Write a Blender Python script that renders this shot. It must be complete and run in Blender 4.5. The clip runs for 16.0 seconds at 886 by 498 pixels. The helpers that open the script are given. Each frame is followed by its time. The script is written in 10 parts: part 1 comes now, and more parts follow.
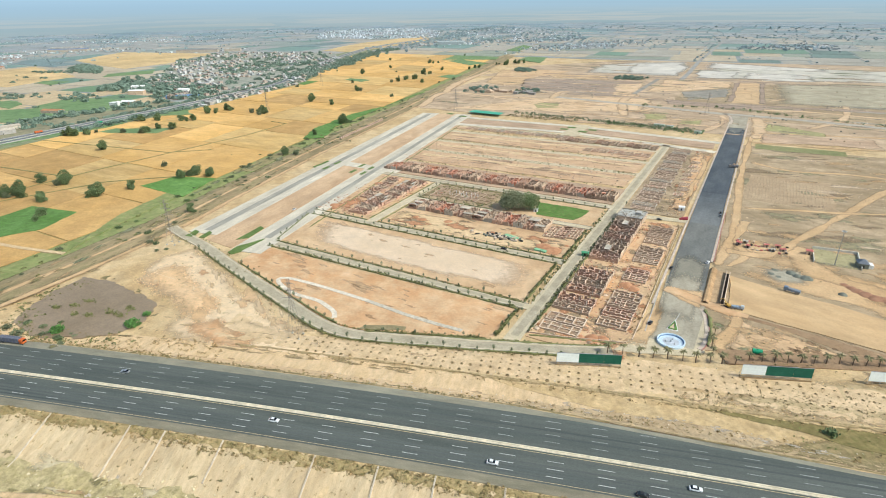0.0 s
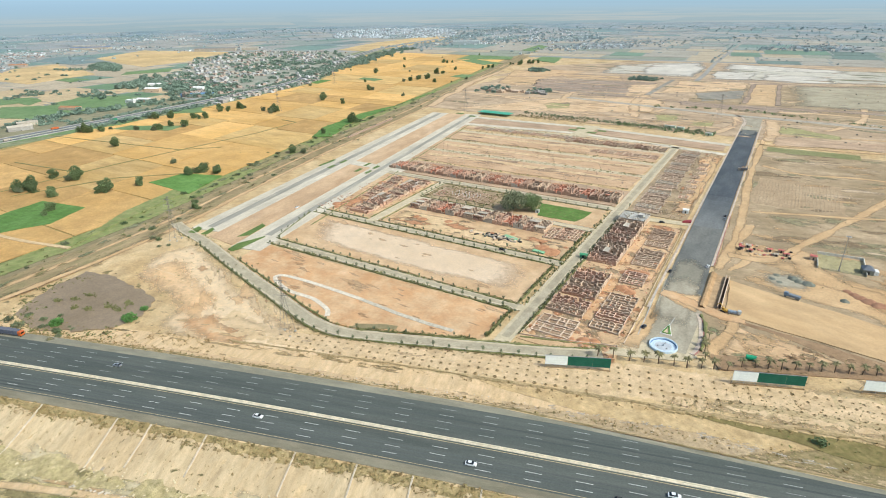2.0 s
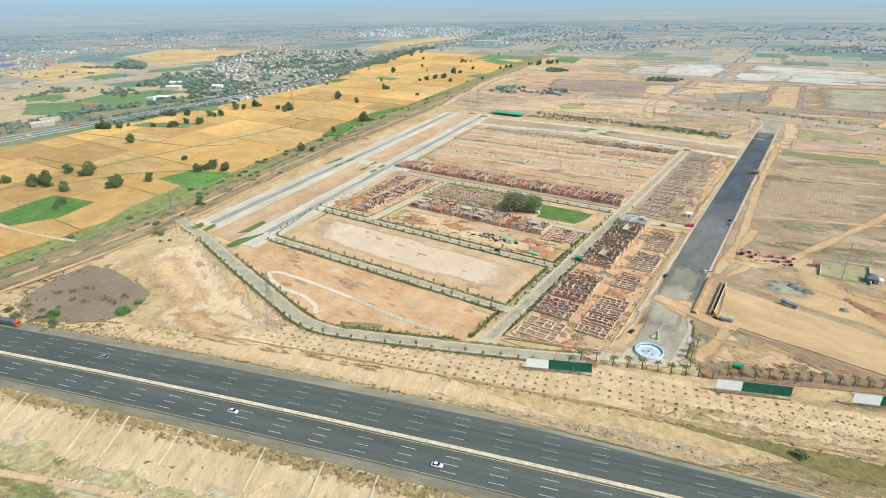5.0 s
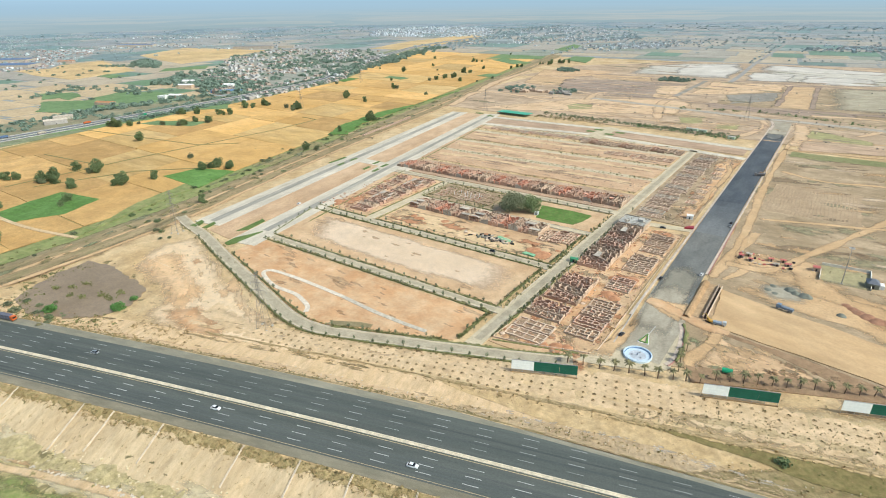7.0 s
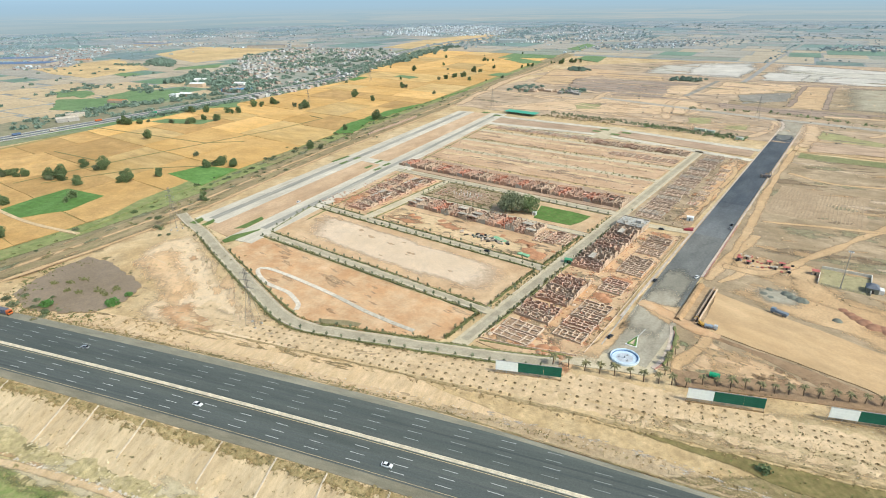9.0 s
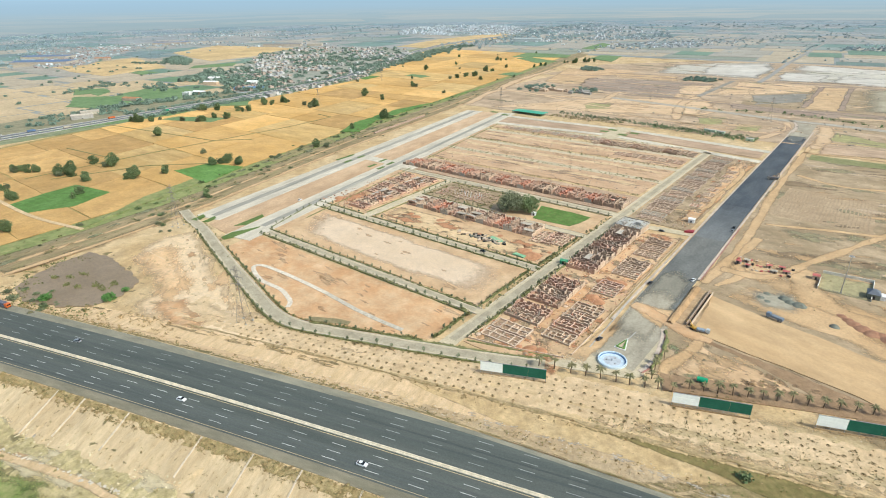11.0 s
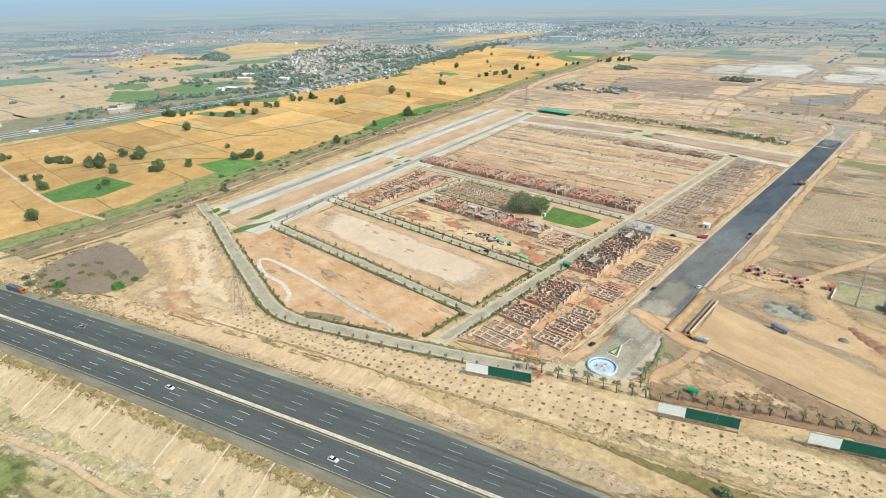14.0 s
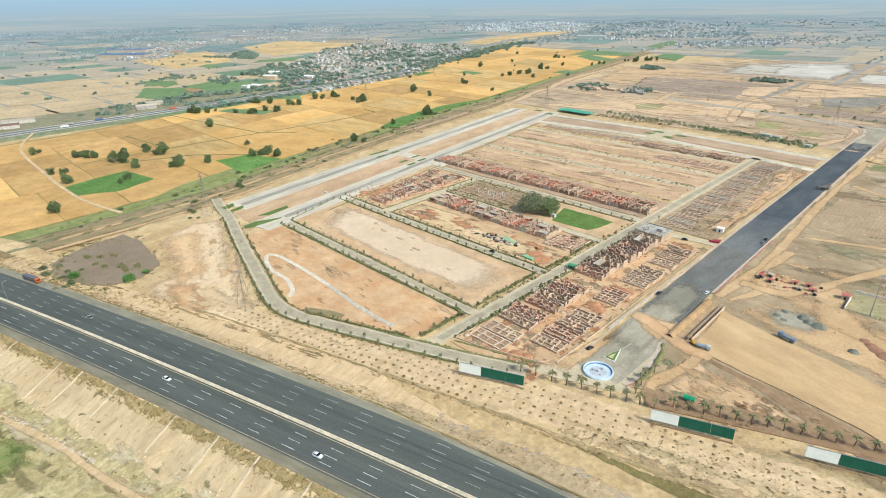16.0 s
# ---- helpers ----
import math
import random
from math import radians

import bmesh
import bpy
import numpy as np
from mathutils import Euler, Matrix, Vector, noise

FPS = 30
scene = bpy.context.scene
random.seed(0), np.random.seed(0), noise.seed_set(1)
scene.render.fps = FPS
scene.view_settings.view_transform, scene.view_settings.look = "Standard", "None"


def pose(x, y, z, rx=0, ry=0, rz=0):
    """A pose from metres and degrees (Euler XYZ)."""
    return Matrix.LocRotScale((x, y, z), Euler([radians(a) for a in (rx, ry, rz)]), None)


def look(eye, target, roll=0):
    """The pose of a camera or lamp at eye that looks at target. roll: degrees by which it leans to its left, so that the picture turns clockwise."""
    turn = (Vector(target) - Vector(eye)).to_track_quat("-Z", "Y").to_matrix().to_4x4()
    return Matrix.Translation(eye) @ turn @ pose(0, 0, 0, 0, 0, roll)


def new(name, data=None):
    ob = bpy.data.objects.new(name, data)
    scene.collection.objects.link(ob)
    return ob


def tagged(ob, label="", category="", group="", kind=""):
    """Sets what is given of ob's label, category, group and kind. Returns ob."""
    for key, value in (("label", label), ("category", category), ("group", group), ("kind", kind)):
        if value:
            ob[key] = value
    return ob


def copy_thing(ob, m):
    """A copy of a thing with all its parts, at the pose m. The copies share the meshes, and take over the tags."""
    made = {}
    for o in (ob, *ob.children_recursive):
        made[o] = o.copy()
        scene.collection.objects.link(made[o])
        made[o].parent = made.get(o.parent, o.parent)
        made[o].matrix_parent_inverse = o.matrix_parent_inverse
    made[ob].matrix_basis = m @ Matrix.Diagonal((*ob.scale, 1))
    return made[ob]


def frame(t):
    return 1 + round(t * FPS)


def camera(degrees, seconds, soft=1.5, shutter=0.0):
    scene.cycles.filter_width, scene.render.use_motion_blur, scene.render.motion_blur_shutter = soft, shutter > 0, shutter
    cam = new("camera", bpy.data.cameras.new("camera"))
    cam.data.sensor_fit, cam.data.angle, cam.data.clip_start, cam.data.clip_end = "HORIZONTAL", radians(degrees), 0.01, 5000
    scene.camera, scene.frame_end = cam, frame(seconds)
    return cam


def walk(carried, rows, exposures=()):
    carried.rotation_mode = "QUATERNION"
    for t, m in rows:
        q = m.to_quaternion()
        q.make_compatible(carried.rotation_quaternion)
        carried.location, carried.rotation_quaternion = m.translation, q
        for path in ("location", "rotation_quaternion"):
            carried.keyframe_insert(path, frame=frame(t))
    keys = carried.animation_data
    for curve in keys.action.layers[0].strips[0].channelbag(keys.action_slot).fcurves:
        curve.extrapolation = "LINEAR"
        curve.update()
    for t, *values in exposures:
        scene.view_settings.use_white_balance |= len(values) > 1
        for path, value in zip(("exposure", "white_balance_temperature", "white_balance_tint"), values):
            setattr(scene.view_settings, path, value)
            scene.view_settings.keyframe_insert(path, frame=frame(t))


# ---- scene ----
cam = camera(77.4, 16.0, soft=1.0)
METRES, EYE, TILT, LEAN, TURN = 106.0, 160.0, -24.0, 0.89, 29.4
ROWS = [
    (0.0, 0.0, 0.0, 0.0, 0.0, 0.0, -0.0),
    (0.5, 0.0294, 0.0006, 0.0005, 0.41, -0.01, -0.21),
    (1.0, 0.058, 0.0015, 0.0009, 0.8, -0.03, -0.42),
    (1.5, 0.0879, 0.0025, 0.0018, 1.21, -0.03, -0.62),
    (2.0, 0.1169, 0.0038, 0.0026, 1.61, -0.05, -0.82),
    (2.5, 0.148, 0.0055, 0.0033, 2.02, -0.06, -1.0),
    (3.0, 0.1774, 0.0074, 0.004, 2.39, -0.08, -1.18),
    (3.5, 0.2066, 0.0097, 0.005, 2.75, -0.09, -1.34),
    (4.0, 0.2349, 0.0124, 0.0062, 3.1, -0.11, -1.51),
    (6.5, 0.3828, 0.0272, 0.0152, 4.93, -0.22, -2.29),
    (7.0, 0.4138, 0.0313, 0.0178, 5.26, -0.26, -2.43),
    (7.5, 0.4454, 0.0353, 0.0196, 5.59, -0.27, -2.56),
    (8.0, 0.4755, 0.0397, 0.022, 5.92, -0.3, -2.7),
    (8.5, 0.5067, 0.0445, 0.0241, 6.29, -0.34, -2.84),
    (9.0, 0.539, 0.0501, 0.0262, 6.69, -0.41, -2.99),
    (11.5, 0.6978, 0.0791, 0.0379, 8.71, -0.63, -3.85),
    (12.0, 0.7307, 0.0859, 0.0412, 9.18, -0.7, -4.05),
    (12.5, 0.7615, 0.0925, 0.0447, 9.69, -0.78, -4.28),
    (13.0, 0.7939, 0.0996, 0.0488, 10.28, -0.87, -4.53),
    (13.5, 0.8247, 0.1069, 0.0527, 10.93, -0.95, -4.81),
    (14.0, 0.857, 0.1144, 0.0567, 11.81, -1.06, -5.17),
    (14.5, 0.8875, 0.1225, 0.0607, 12.53, -1.16, -5.48),
    (15.0, 0.9198, 0.1313, 0.0644, 13.23, -1.25, -5.77),
    (15.5, 0.9505, 0.1404, 0.0682, 13.91, -1.35, -6.03),
    (16.0, 0.9824, 0.1505, 0.072, 14.51, -1.44, -6.27),
]
walk(cam, [(t, pose(0, 0, EYE, TILT, LEAN, TURN) @ pose(METRES * x, METRES * y, METRES * z, 90 + pitch, roll, yaw)) for t, x, y, z, yaw, pitch, roll in ROWS], [(0.0, 0.18, 6500, 3.0), (16.0, 0.18, 6500, 3.0)])

# ---- light ----
SUN_ELEVATION, SUN_AZIMUTH = 45.0, 3.0  # azimuth: degrees from +x towards +y
world = bpy.data.worlds.new("sky")
world.use_nodes = True
scene.world = world
wn = world.node_tree.nodes
sky = wn.new("ShaderNodeTexSky")
sky.sky_type, sky.sun_disc = "NISHITA", False
sky.sun_elevation, sky.sun_rotation = radians(SUN_ELEVATION), radians(90 - SUN_AZIMUTH)
sky.air_density, sky.dust_density, sky.altitude = 1.2, 3.0, 200
world.node_tree.links.new(sky.outputs["Color"], wn["Background"].inputs["Color"])
wn["Background"].inputs["Strength"].default_value = 0.15
sun = new("sun", bpy.data.lights.new("sun", "SUN"))
sun.data.energy, sun.data.angle, sun.data.color = 3.0, radians(2.5), (1.0, 0.97, 0.92)
ca, sa, ce, se = (math.cos(radians(SUN_AZIMUTH)), math.sin(radians(SUN_AZIMUTH)), math.cos(radians(SUN_ELEVATION)), math.sin(radians(SUN_ELEVATION)))
sun.matrix_world = look((400 * ca * ce, 400 * sa * ce, 400 * se), (0, 0, 0))


# ---- materials ----
def mat(name, c1, c2, c3=None, big=0.02, fine=0.5, rough=0.92, bump=0.0, metal=0.0, vary=0.0, stretch=(1, 1, 1), turn=0.0, mix=0.45, contrast=0.25, spec=0.25, mid=0.22, grain=0.22, specks=None, thick=0.60, dusty=None):
    """Two colours in large patches, a third in finer ones, mottling and grain; specks: colour of scattered weeds or
    stones; dusty: a brighter tint painted into upward faces; vary: brightness from piece to piece.
    """
    m = bpy.data.materials.new(name)
    m.use_nodes = True
    nt = m.node_tree
    n, link = nt.nodes, nt.links.new
    b = n["Principled BSDF"]
    tc = n.new("ShaderNodeTexCoord")
    mp = n.new("ShaderNodeMapping")
    mp.vector_type = "TEXTURE"
    mp.inputs["Scale"].default_value, mp.inputs["Rotation"].default_value = [1 / v for v in stretch], (0, 0, radians(turn))
    link(tc.outputs["Object"], mp.inputs["Vector"])

    def cloud(scale, detail, roughness, source=mp.outputs["Vector"]):
        t = n.new("ShaderNodeTexNoise")
        t.inputs["Scale"].default_value, t.inputs["Detail"].default_value, t.inputs["Roughness"].default_value = scale, detail, roughness
        link(source, t.inputs["Vector"])
        return t.outputs["Fac"]

    def ranged(value, lo, hi, a, z):
        t = n.new("ShaderNodeMapRange")
        for key, v in (("From Min", lo), ("From Max", hi), ("To Min", a), ("To Max", z)):
            t.inputs[key].default_value = v
        link(value, t.inputs["Value"])
        return t.outputs["Result"]

    def mixed(fac, one, two):
        t = n.new("ShaderNodeMixRGB")
        link(fac, t.inputs["Fac"])
        link(one, t.inputs["Color1"])
        t.inputs["Color2"].default_value = (*two, 1)
        return t.outputs["Color"]

    def valued(value, colour):
        t = n.new("ShaderNodeHueSaturation")
        link(value, t.inputs["Value"])
        link(colour, t.inputs["Color"])
        return t.outputs["Color"]

    r1 = n.new("ShaderNodeValToRGB")
    r1.color_ramp.elements[0].position, r1.color_ramp.elements[1].position = 0.5 - contrast / 2, 0.5 + contrast / 2
    r1.color_ramp.elements[0].color, r1.color_ramp.elements[1].color = (*c1, 1), (*c2, 1)
    link(cloud(big, 7, 0.64), r1.inputs["Fac"])
    f = cloud(fine, 8, 0.7)
    out = mixed(ranged(f, 0.44, 0.64, 0, mix), r1.outputs["Color"], c3 or [0.6 * v for v in c1])
    if mid:
        out = valued(ranged(cloud(math.sqrt(big * fine) * 1.3, 6, 0.68), 0.3, 0.7, 1 - mid, 1 + mid), out)
    g = cloud(fine * 7, 5, 0.75, tc.outputs["Object"])
    if grain:
        out = valued(ranged(g, 0.3, 0.7, 1 - grain, 1 + grain), out)
    if specks:
        out = mixed(ranged(cloud(fine * 2.6, 6, 0.8, tc.outputs["Object"]), thick, thick + 0.07, 0, 0.8), out, specks)
    # Upward faces are tinted paler by their normal alone.
    if dusty:
        ge, sp = n.new("ShaderNodeNewGeometry"), n.new("ShaderNodeSeparateXYZ")
        link(ge.outputs["Normal"], sp.inputs["Vector"])
        out = mixed(ranged(sp.outputs["Z"], 0.6, 0.9, 0, 0.7), out, dusty)
    if vary:
        oi = n.new("ShaderNodeObjectInfo")
        out = valued(ranged(oi.outputs["Random"], 0, 1, 1 - vary, 1 + vary), out)
    link(out, b.inputs["Base Color"])
    b.inputs["Roughness"].default_value, b.inputs["Metallic"].default_value, b.inputs["Specular IOR Level"].default_value = rough, metal, spec
    if bump:
        bp = n.new("ShaderNodeBump")
        bp.inputs["Strength"].default_value, bp.inputs["Distance"].default_value = min(1, bump * 1.6), bump
        link(f, bp.inputs["Height"])
        link(bp.outputs["Normal"], b.inputs["Normal"])
    return m


SOIL = mat("sandy_soil", (0.485, 0.345, 0.178), (0.605, 0.465, 0.275), (0.35, 0.235, 0.12), contrast=0.2, big=0.018, fine=0.13, bump=0.6, mix=0.5, specks=(0.30, 0.225, 0.115), thick=0.66)
SLOPE = mat("eroded_bank", (0.525, 0.40, 0.24), (0.61, 0.485, 0.305), (0.45, 0.33, 0.185), big=0.04, fine=0.35, bump=0.25, grain=0.14, mix=0.55, mid=0.2, stretch=(1.6, 0.5, 1), turn=15, specks=(0.30, 0.235, 0.12), thick=0.60)
DRYGRASS = mat("dry_grass", (0.355, 0.265, 0.125), (0.46, 0.355, 0.185), (0.23, 0.195, 0.08), big=0.12, fine=0.6, bump=0.5, mix=0.75, specks=(0.09, 0.10, 0.03), thick=0.58)
LOT_ORANGE = mat("orange_soil", (0.50, 0.285, 0.14), (0.58, 0.375, 0.21), (0.62, 0.46, 0.29), big=0.022, fine=0.09, bump=0.1, grain=0.12, mix=0.65, mid=0.16, specks=(0.40, 0.20, 0.10), thick=0.70)
LOT_PALE = mat("pale_soil", (0.505, 0.335, 0.19), (0.595, 0.43, 0.265), (0.415, 0.265, 0.14), big=0.025, fine=0.12, bump=0.15, grain=0.14, mid=0.18, specks=(0.37, 0.24, 0.13), thick=0.67)
PALE = mat("levelled_pale_soil", (0.61, 0.47, 0.325), (0.67, 0.53, 0.385), (0.53, 0.395, 0.255), big=0.025, fine=0.16, bump=0.1, mid=0.1, specks=(0.46, 0.34, 0.21), thick=0.66)
TAN = mat("compacted_track", (0.535, 0.375, 0.215), (0.60, 0.435, 0.265), (0.475, 0.325, 0.175), grain=0.1, big=0.02, fine=0.12, bump=0.04, stretch=(0.4, 1, 1), turn=17, mid=0.12)
GREYSOIL = mat("grey_brown_soil", (0.31, 0.23, 0.14), (0.435, 0.33, 0.215), (0.25, 0.195, 0.11), contrast=0.16, big=0.016, fine=0.12, bump=0.5, stretch=(1, 1.5, 1), mix=0.65, mid=0.26, specks=(0.19, 0.155, 0.075), thick=0.61)
NORTHSOIL = mat("graded_brown_soil", (0.40, 0.295, 0.195), (0.50, 0.375, 0.255), (0.32, 0.24, 0.16), contrast=0.14, big=0.014, fine=0.09, bump=0.3, stretch=(0.7, 1, 1), mix=0.65, mid=0.25, specks=(0.19, 0.175, 0.10), thick=0.60)
PINKSOIL = mat("pinkish_soil", (0.41, 0.285, 0.19), (0.50, 0.365, 0.25), (0.30, 0.21, 0.14), big=0.02, fine=0.10, bump=0.5, stretch=(0.45, 1, 1), mix=0.6, mid=0.25, specks=(0.20, 0.16, 0.09), thick=0.60)
WHITESOIL = mat("whitish_soil", (0.43, 0.40, 0.335), (0.53, 0.495, 0.42), (0.36, 0.325, 0.26), big=0.01, fine=0.05, mid=0.25)
CANAL = mat("scrub_soil", (0.285, 0.215, 0.12), (0.375, 0.285, 0.165), (0.20, 0.18, 0.085), big=0.03, fine=0.12, bump=0.6, mix=0.8, stretch=(1, 0.4, 1), turn=11, mid=0.3, specks=(0.08, 0.11, 0.035), thick=0.58)
MUD = mat("muddy_water", (0.235, 0.175, 0.112), (0.285, 0.215, 0.145), (0.195, 0.15, 0.10), spec=0.25, big=0.03, fine=0.15, rough=0.5, mix=0.4, mid=0.1)
ASPHALT = mat("worn_asphalt", (0.076, 0.089, 0.081), (0.106, 0.119, 0.108), (0.135, 0.140, 0.124), big=0.05, fine=0.3, rough=0.85, stretch=(0.06, 1, 1), turn=16, mix=0.4, mid=0.15)
NEW_ASPHALT = mat("fresh_asphalt", (0.055, 0.066, 0.078), (0.080, 0.092, 0.105), (0.14, 0.148, 0.148), big=0.02, fine=0.1, rough=0.8, stretch=(1, 0.3, 1), mix=0.35)
DUSTY_ASPHALT = mat("dusty_asphalt", (0.335, 0.30, 0.23), (0.40, 0.36, 0.28), (0.275, 0.25, 0.19), spec=0.06, big=0.04, fine=0.12, rough=0.9, mix=0.55, stretch=(1, 0.4, 1))
SHOULDER = mat("grey_shoulder", (0.215, 0.205, 0.155), (0.27, 0.255, 0.195), (0.32, 0.28, 0.20), big=0.05, fine=0.4, rough=0.9, stretch=(0.3, 1, 1), turn=16)
STREET = mat("dusty_concrete_street", (0.49, 0.42, 0.29), (0.56, 0.485, 0.345), (0.42, 0.35, 0.235), spec=0.06, big=0.05, fine=0.3, mid=0.14)
CONCRETE = mat("concrete", (0.40, 0.39, 0.36), (0.48, 0.46, 0.42), (0.34, 0.32, 0.29), big=0.04, fine=0.4)
CONCRETE_ROAD = mat("pale_concrete_road", (0.525, 0.475, 0.38), (0.605, 0.555, 0.455), (0.44, 0.39, 0.305), spec=0.08, big=0.03, fine=0.2, stretch=(1, 0.3, 1), turn=11)
WORN_LANE = mat("grey_worn_lane", (0.265, 0.255, 0.22), (0.335, 0.32, 0.275), (0.43, 0.40, 0.33), spec=0.1, big=0.03, fine=0.15, stretch=(1, 0.15, 1), turn=11, mix=0.7)
BARRIER = mat("whitewashed_concrete", (0.70, 0.66, 0.57), (0.76, 0.72, 0.64), (0.60, 0.54, 0.44), big=0.2, fine=1.0)
PAINT = mat("white_road_paint", (0.62, 0.62, 0.60), (0.72, 0.72, 0.70), (0.4, 0.4, 0.38), big=0.5, fine=2.0, vary=0.15)
YELLOW = mat("yellow_road_paint", (0.50, 0.40, 0.22), (0.56, 0.45, 0.27), (0.34, 0.28, 0.18), big=0.3, fine=1.5)
STEEL = mat("galvanised_steel", (0.40, 0.41, 0.42), (0.48, 0.48, 0.48), big=0.5, fine=3, rough=0.45, metal=0.8)
DARKSTEEL = mat("weathered_lattice_steel", (0.27, 0.25, 0.23), (0.35, 0.32, 0.29), big=0.5, fine=3, rough=0.6, metal=0.5)
GRASS = mat("watered_grass", (0.095, 0.155, 0.04), (0.145, 0.205, 0.065), (0.075, 0.12, 0.03), big=0.06, fine=0.5, bump=0.2)
CROPGREEN = mat("green_crop", (0.10, 0.205, 0.045), (0.145, 0.265, 0.075), (0.07, 0.14, 0.035), big=0.04, fine=0.4, bump=0.2, vary=0.15)
WHEAT = mat("ripe_wheat", (0.575, 0.345, 0.115), (0.665, 0.425, 0.17), (0.48, 0.285, 0.09), big=0.015, fine=0.12, bump=0.2, vary=0.16, mid=0.15, stretch=(0.6, 1, 1))
STUBBLE = mat("wheat_stubble", (0.50, 0.325, 0.12), (0.60, 0.42, 0.19), (0.38, 0.25, 0.10), big=0.02, fine=0.12, bump=0.2, vary=0.14, stretch=(0.3, 1, 1), mid=0.2)
PLOUGHED = mat("bare_field", (0.42, 0.31, 0.18), (0.48, 0.37, 0.24), (0.35, 0.27, 0.15), big=0.02, fine=0.3, vary=0.12)
BUND = mat("field_bund_grass", (0.29, 0.225, 0.085), (0.38, 0.29, 0.12), (0.18, 0.17, 0.06), big=0.1, fine=0.6)
HEDGE = mat("young_hedge", (0.165, 0.175, 0.07), (0.235, 0.235, 0.105), (0.11, 0.125, 0.045), big=0.3, fine=1.2, bump=0.3)
LEAF = mat("tree_leaves", (0.125, 0.18, 0.08), (0.18, 0.235, 0.11), (0.09, 0.13, 0.06), big=0.3, fine=2, rough=0.75, vary=0.2)
DULL_LEAF = mat("dusty_leaves", (0.15, 0.18, 0.105), (0.195, 0.22, 0.13), (0.105, 0.13, 0.075), big=0.3, fine=2, rough=0.8, vary=0.25)
BARK = mat("bark", (0.13, 0.095, 0.06), (0.18, 0.13, 0.085), big=1, fine=6, bump=0.05)
BRICK = mat("raw_brick", (0.42, 0.255, 0.175), (0.52, 0.345, 0.25), (0.30, 0.17, 0.115), big=0.3, fine=1.5, vary=0.22, mix=0.55, dusty=(0.66, 0.50, 0.395))
DARKBRICK = mat("damp_brick", (0.32, 0.225, 0.16), (0.43, 0.315, 0.235), (0.20, 0.135, 0.09), big=0.3, fine=1.5, vary=0.28, mix=0.6, dusty=(0.56, 0.445, 0.345))
PALEBRICK = mat("dusty_brick", (0.46, 0.34, 0.24), (0.55, 0.42, 0.31), (0.35, 0.25, 0.17), big=0.3, fine=1.5, vary=0.18, dusty=(0.63, 0.505, 0.385))
REDBRICK = mat("stacked_red_brick", (0.48, 0.19, 0.115), (0.56, 0.25, 0.16), (0.36, 0.165, 0.105), big=0.3, fine=1.5, vary=0.25, dusty=(0.62, 0.43, 0.335))
REDEARTH = mat("red_earth", (0.40, 0.195, 0.10), (0.50, 0.27, 0.15), (0.33, 0.15, 0.075), big=0.2, fine=0.8, bump=0.2)
GRAVEL = mat("grey_gravel", (0.15, 0.16, 0.13), (0.21, 0.22, 0.18), (0.11, 0.12, 0.10), big=0.2, fine=1.5, bump=0.2)
SLABGREY = mat("cast_slab", (0.42, 0.37, 0.30), (0.51, 0.455, 0.375), (0.31, 0.27, 0.215), big=0.2, fine=1.0, vary=0.15)
WHITEPAINT = mat("white_paint", (0.72, 0.72, 0.70), (0.80, 0.80, 0.78), (0.6, 0.58, 0.54), big=0.3, fine=1.5)
BOARDWHITE = mat("pale_board_sheet", (0.80, 0.86, 0.83), (0.84, 0.89, 0.87), (0.74, 0.80, 0.77), big=0.2, fine=1.0, rough=0.6, mid=0.06, grain=0.05)
BOARDGREEN = mat("dark_green_board_sheet", (0.012, 0.105, 0.068), (0.018, 0.125, 0.082), (0.01, 0.085, 0.058), big=0.2, fine=1.0, rough=0.6, mid=0.08, grain=0.05)
BLUE = mat("light_blue_pool_paint", (0.50, 0.61, 0.69), (0.57, 0.67, 0.75), (0.43, 0.54, 0.63), big=0.3, fine=1.5, rough=0.5)
DEEPBLUE = mat("blue_pool_tile", (0.05, 0.14, 0.32), (0.07, 0.18, 0.38), big=0.5, fine=2, rough=0.4)
POOLFLOOR = mat("dusty_pool_floor", (0.43, 0.47, 0.51), (0.50, 0.54, 0.58), (0.37, 0.39, 0.41), big=0.3, fine=1.5)
TEAL = mat("teal_tarpaulin", (0.06, 0.34, 0.22), (0.09, 0.40, 0.27), (0.04, 0.26, 0.16), big=0.1, fine=0.6, rough=0.6)
REDKERB = mat("red_painted_kerb", (0.33, 0.13, 0.105), (0.40, 0.18, 0.145), (0.45, 0.36, 0.29), big=0.2, fine=0.8, mix=0.8)
TOWN = mat("lime_plaster", (0.34, 0.325, 0.295), (0.44, 0.42, 0.39), (0.26, 0.245, 0.225), big=0.1, fine=0.6, vary=0.4)
TOWNBROWN = mat("mud_and_brick_house", (0.34, 0.27, 0.22), (0.42, 0.345, 0.285), (0.26, 0.21, 0.18), big=0.1, fine=0.6, vary=0.3)
DARK = mat("dark_opening", (0.03, 0.028, 0.026), (0.045, 0.042, 0.04), big=1, fine=3)
RUBBER = mat("black_rubber", (0.02, 0.02, 0.02), (0.03, 0.03, 0.03), big=1, fine=3)
GLASSDARK = mat("tinted_car_glass", (0.015, 0.018, 0.02), (0.02, 0.024, 0.028), rough=0.1, spec=0.6)


def plain(name, c, rough=0.4, metal=0.0):
    return mat(name, c, [0.9 * v for v in c], [0.8 * v for v in c], big=0.4, fine=2, rough=rough, metal=metal, mix=0.3, spec=0.5)


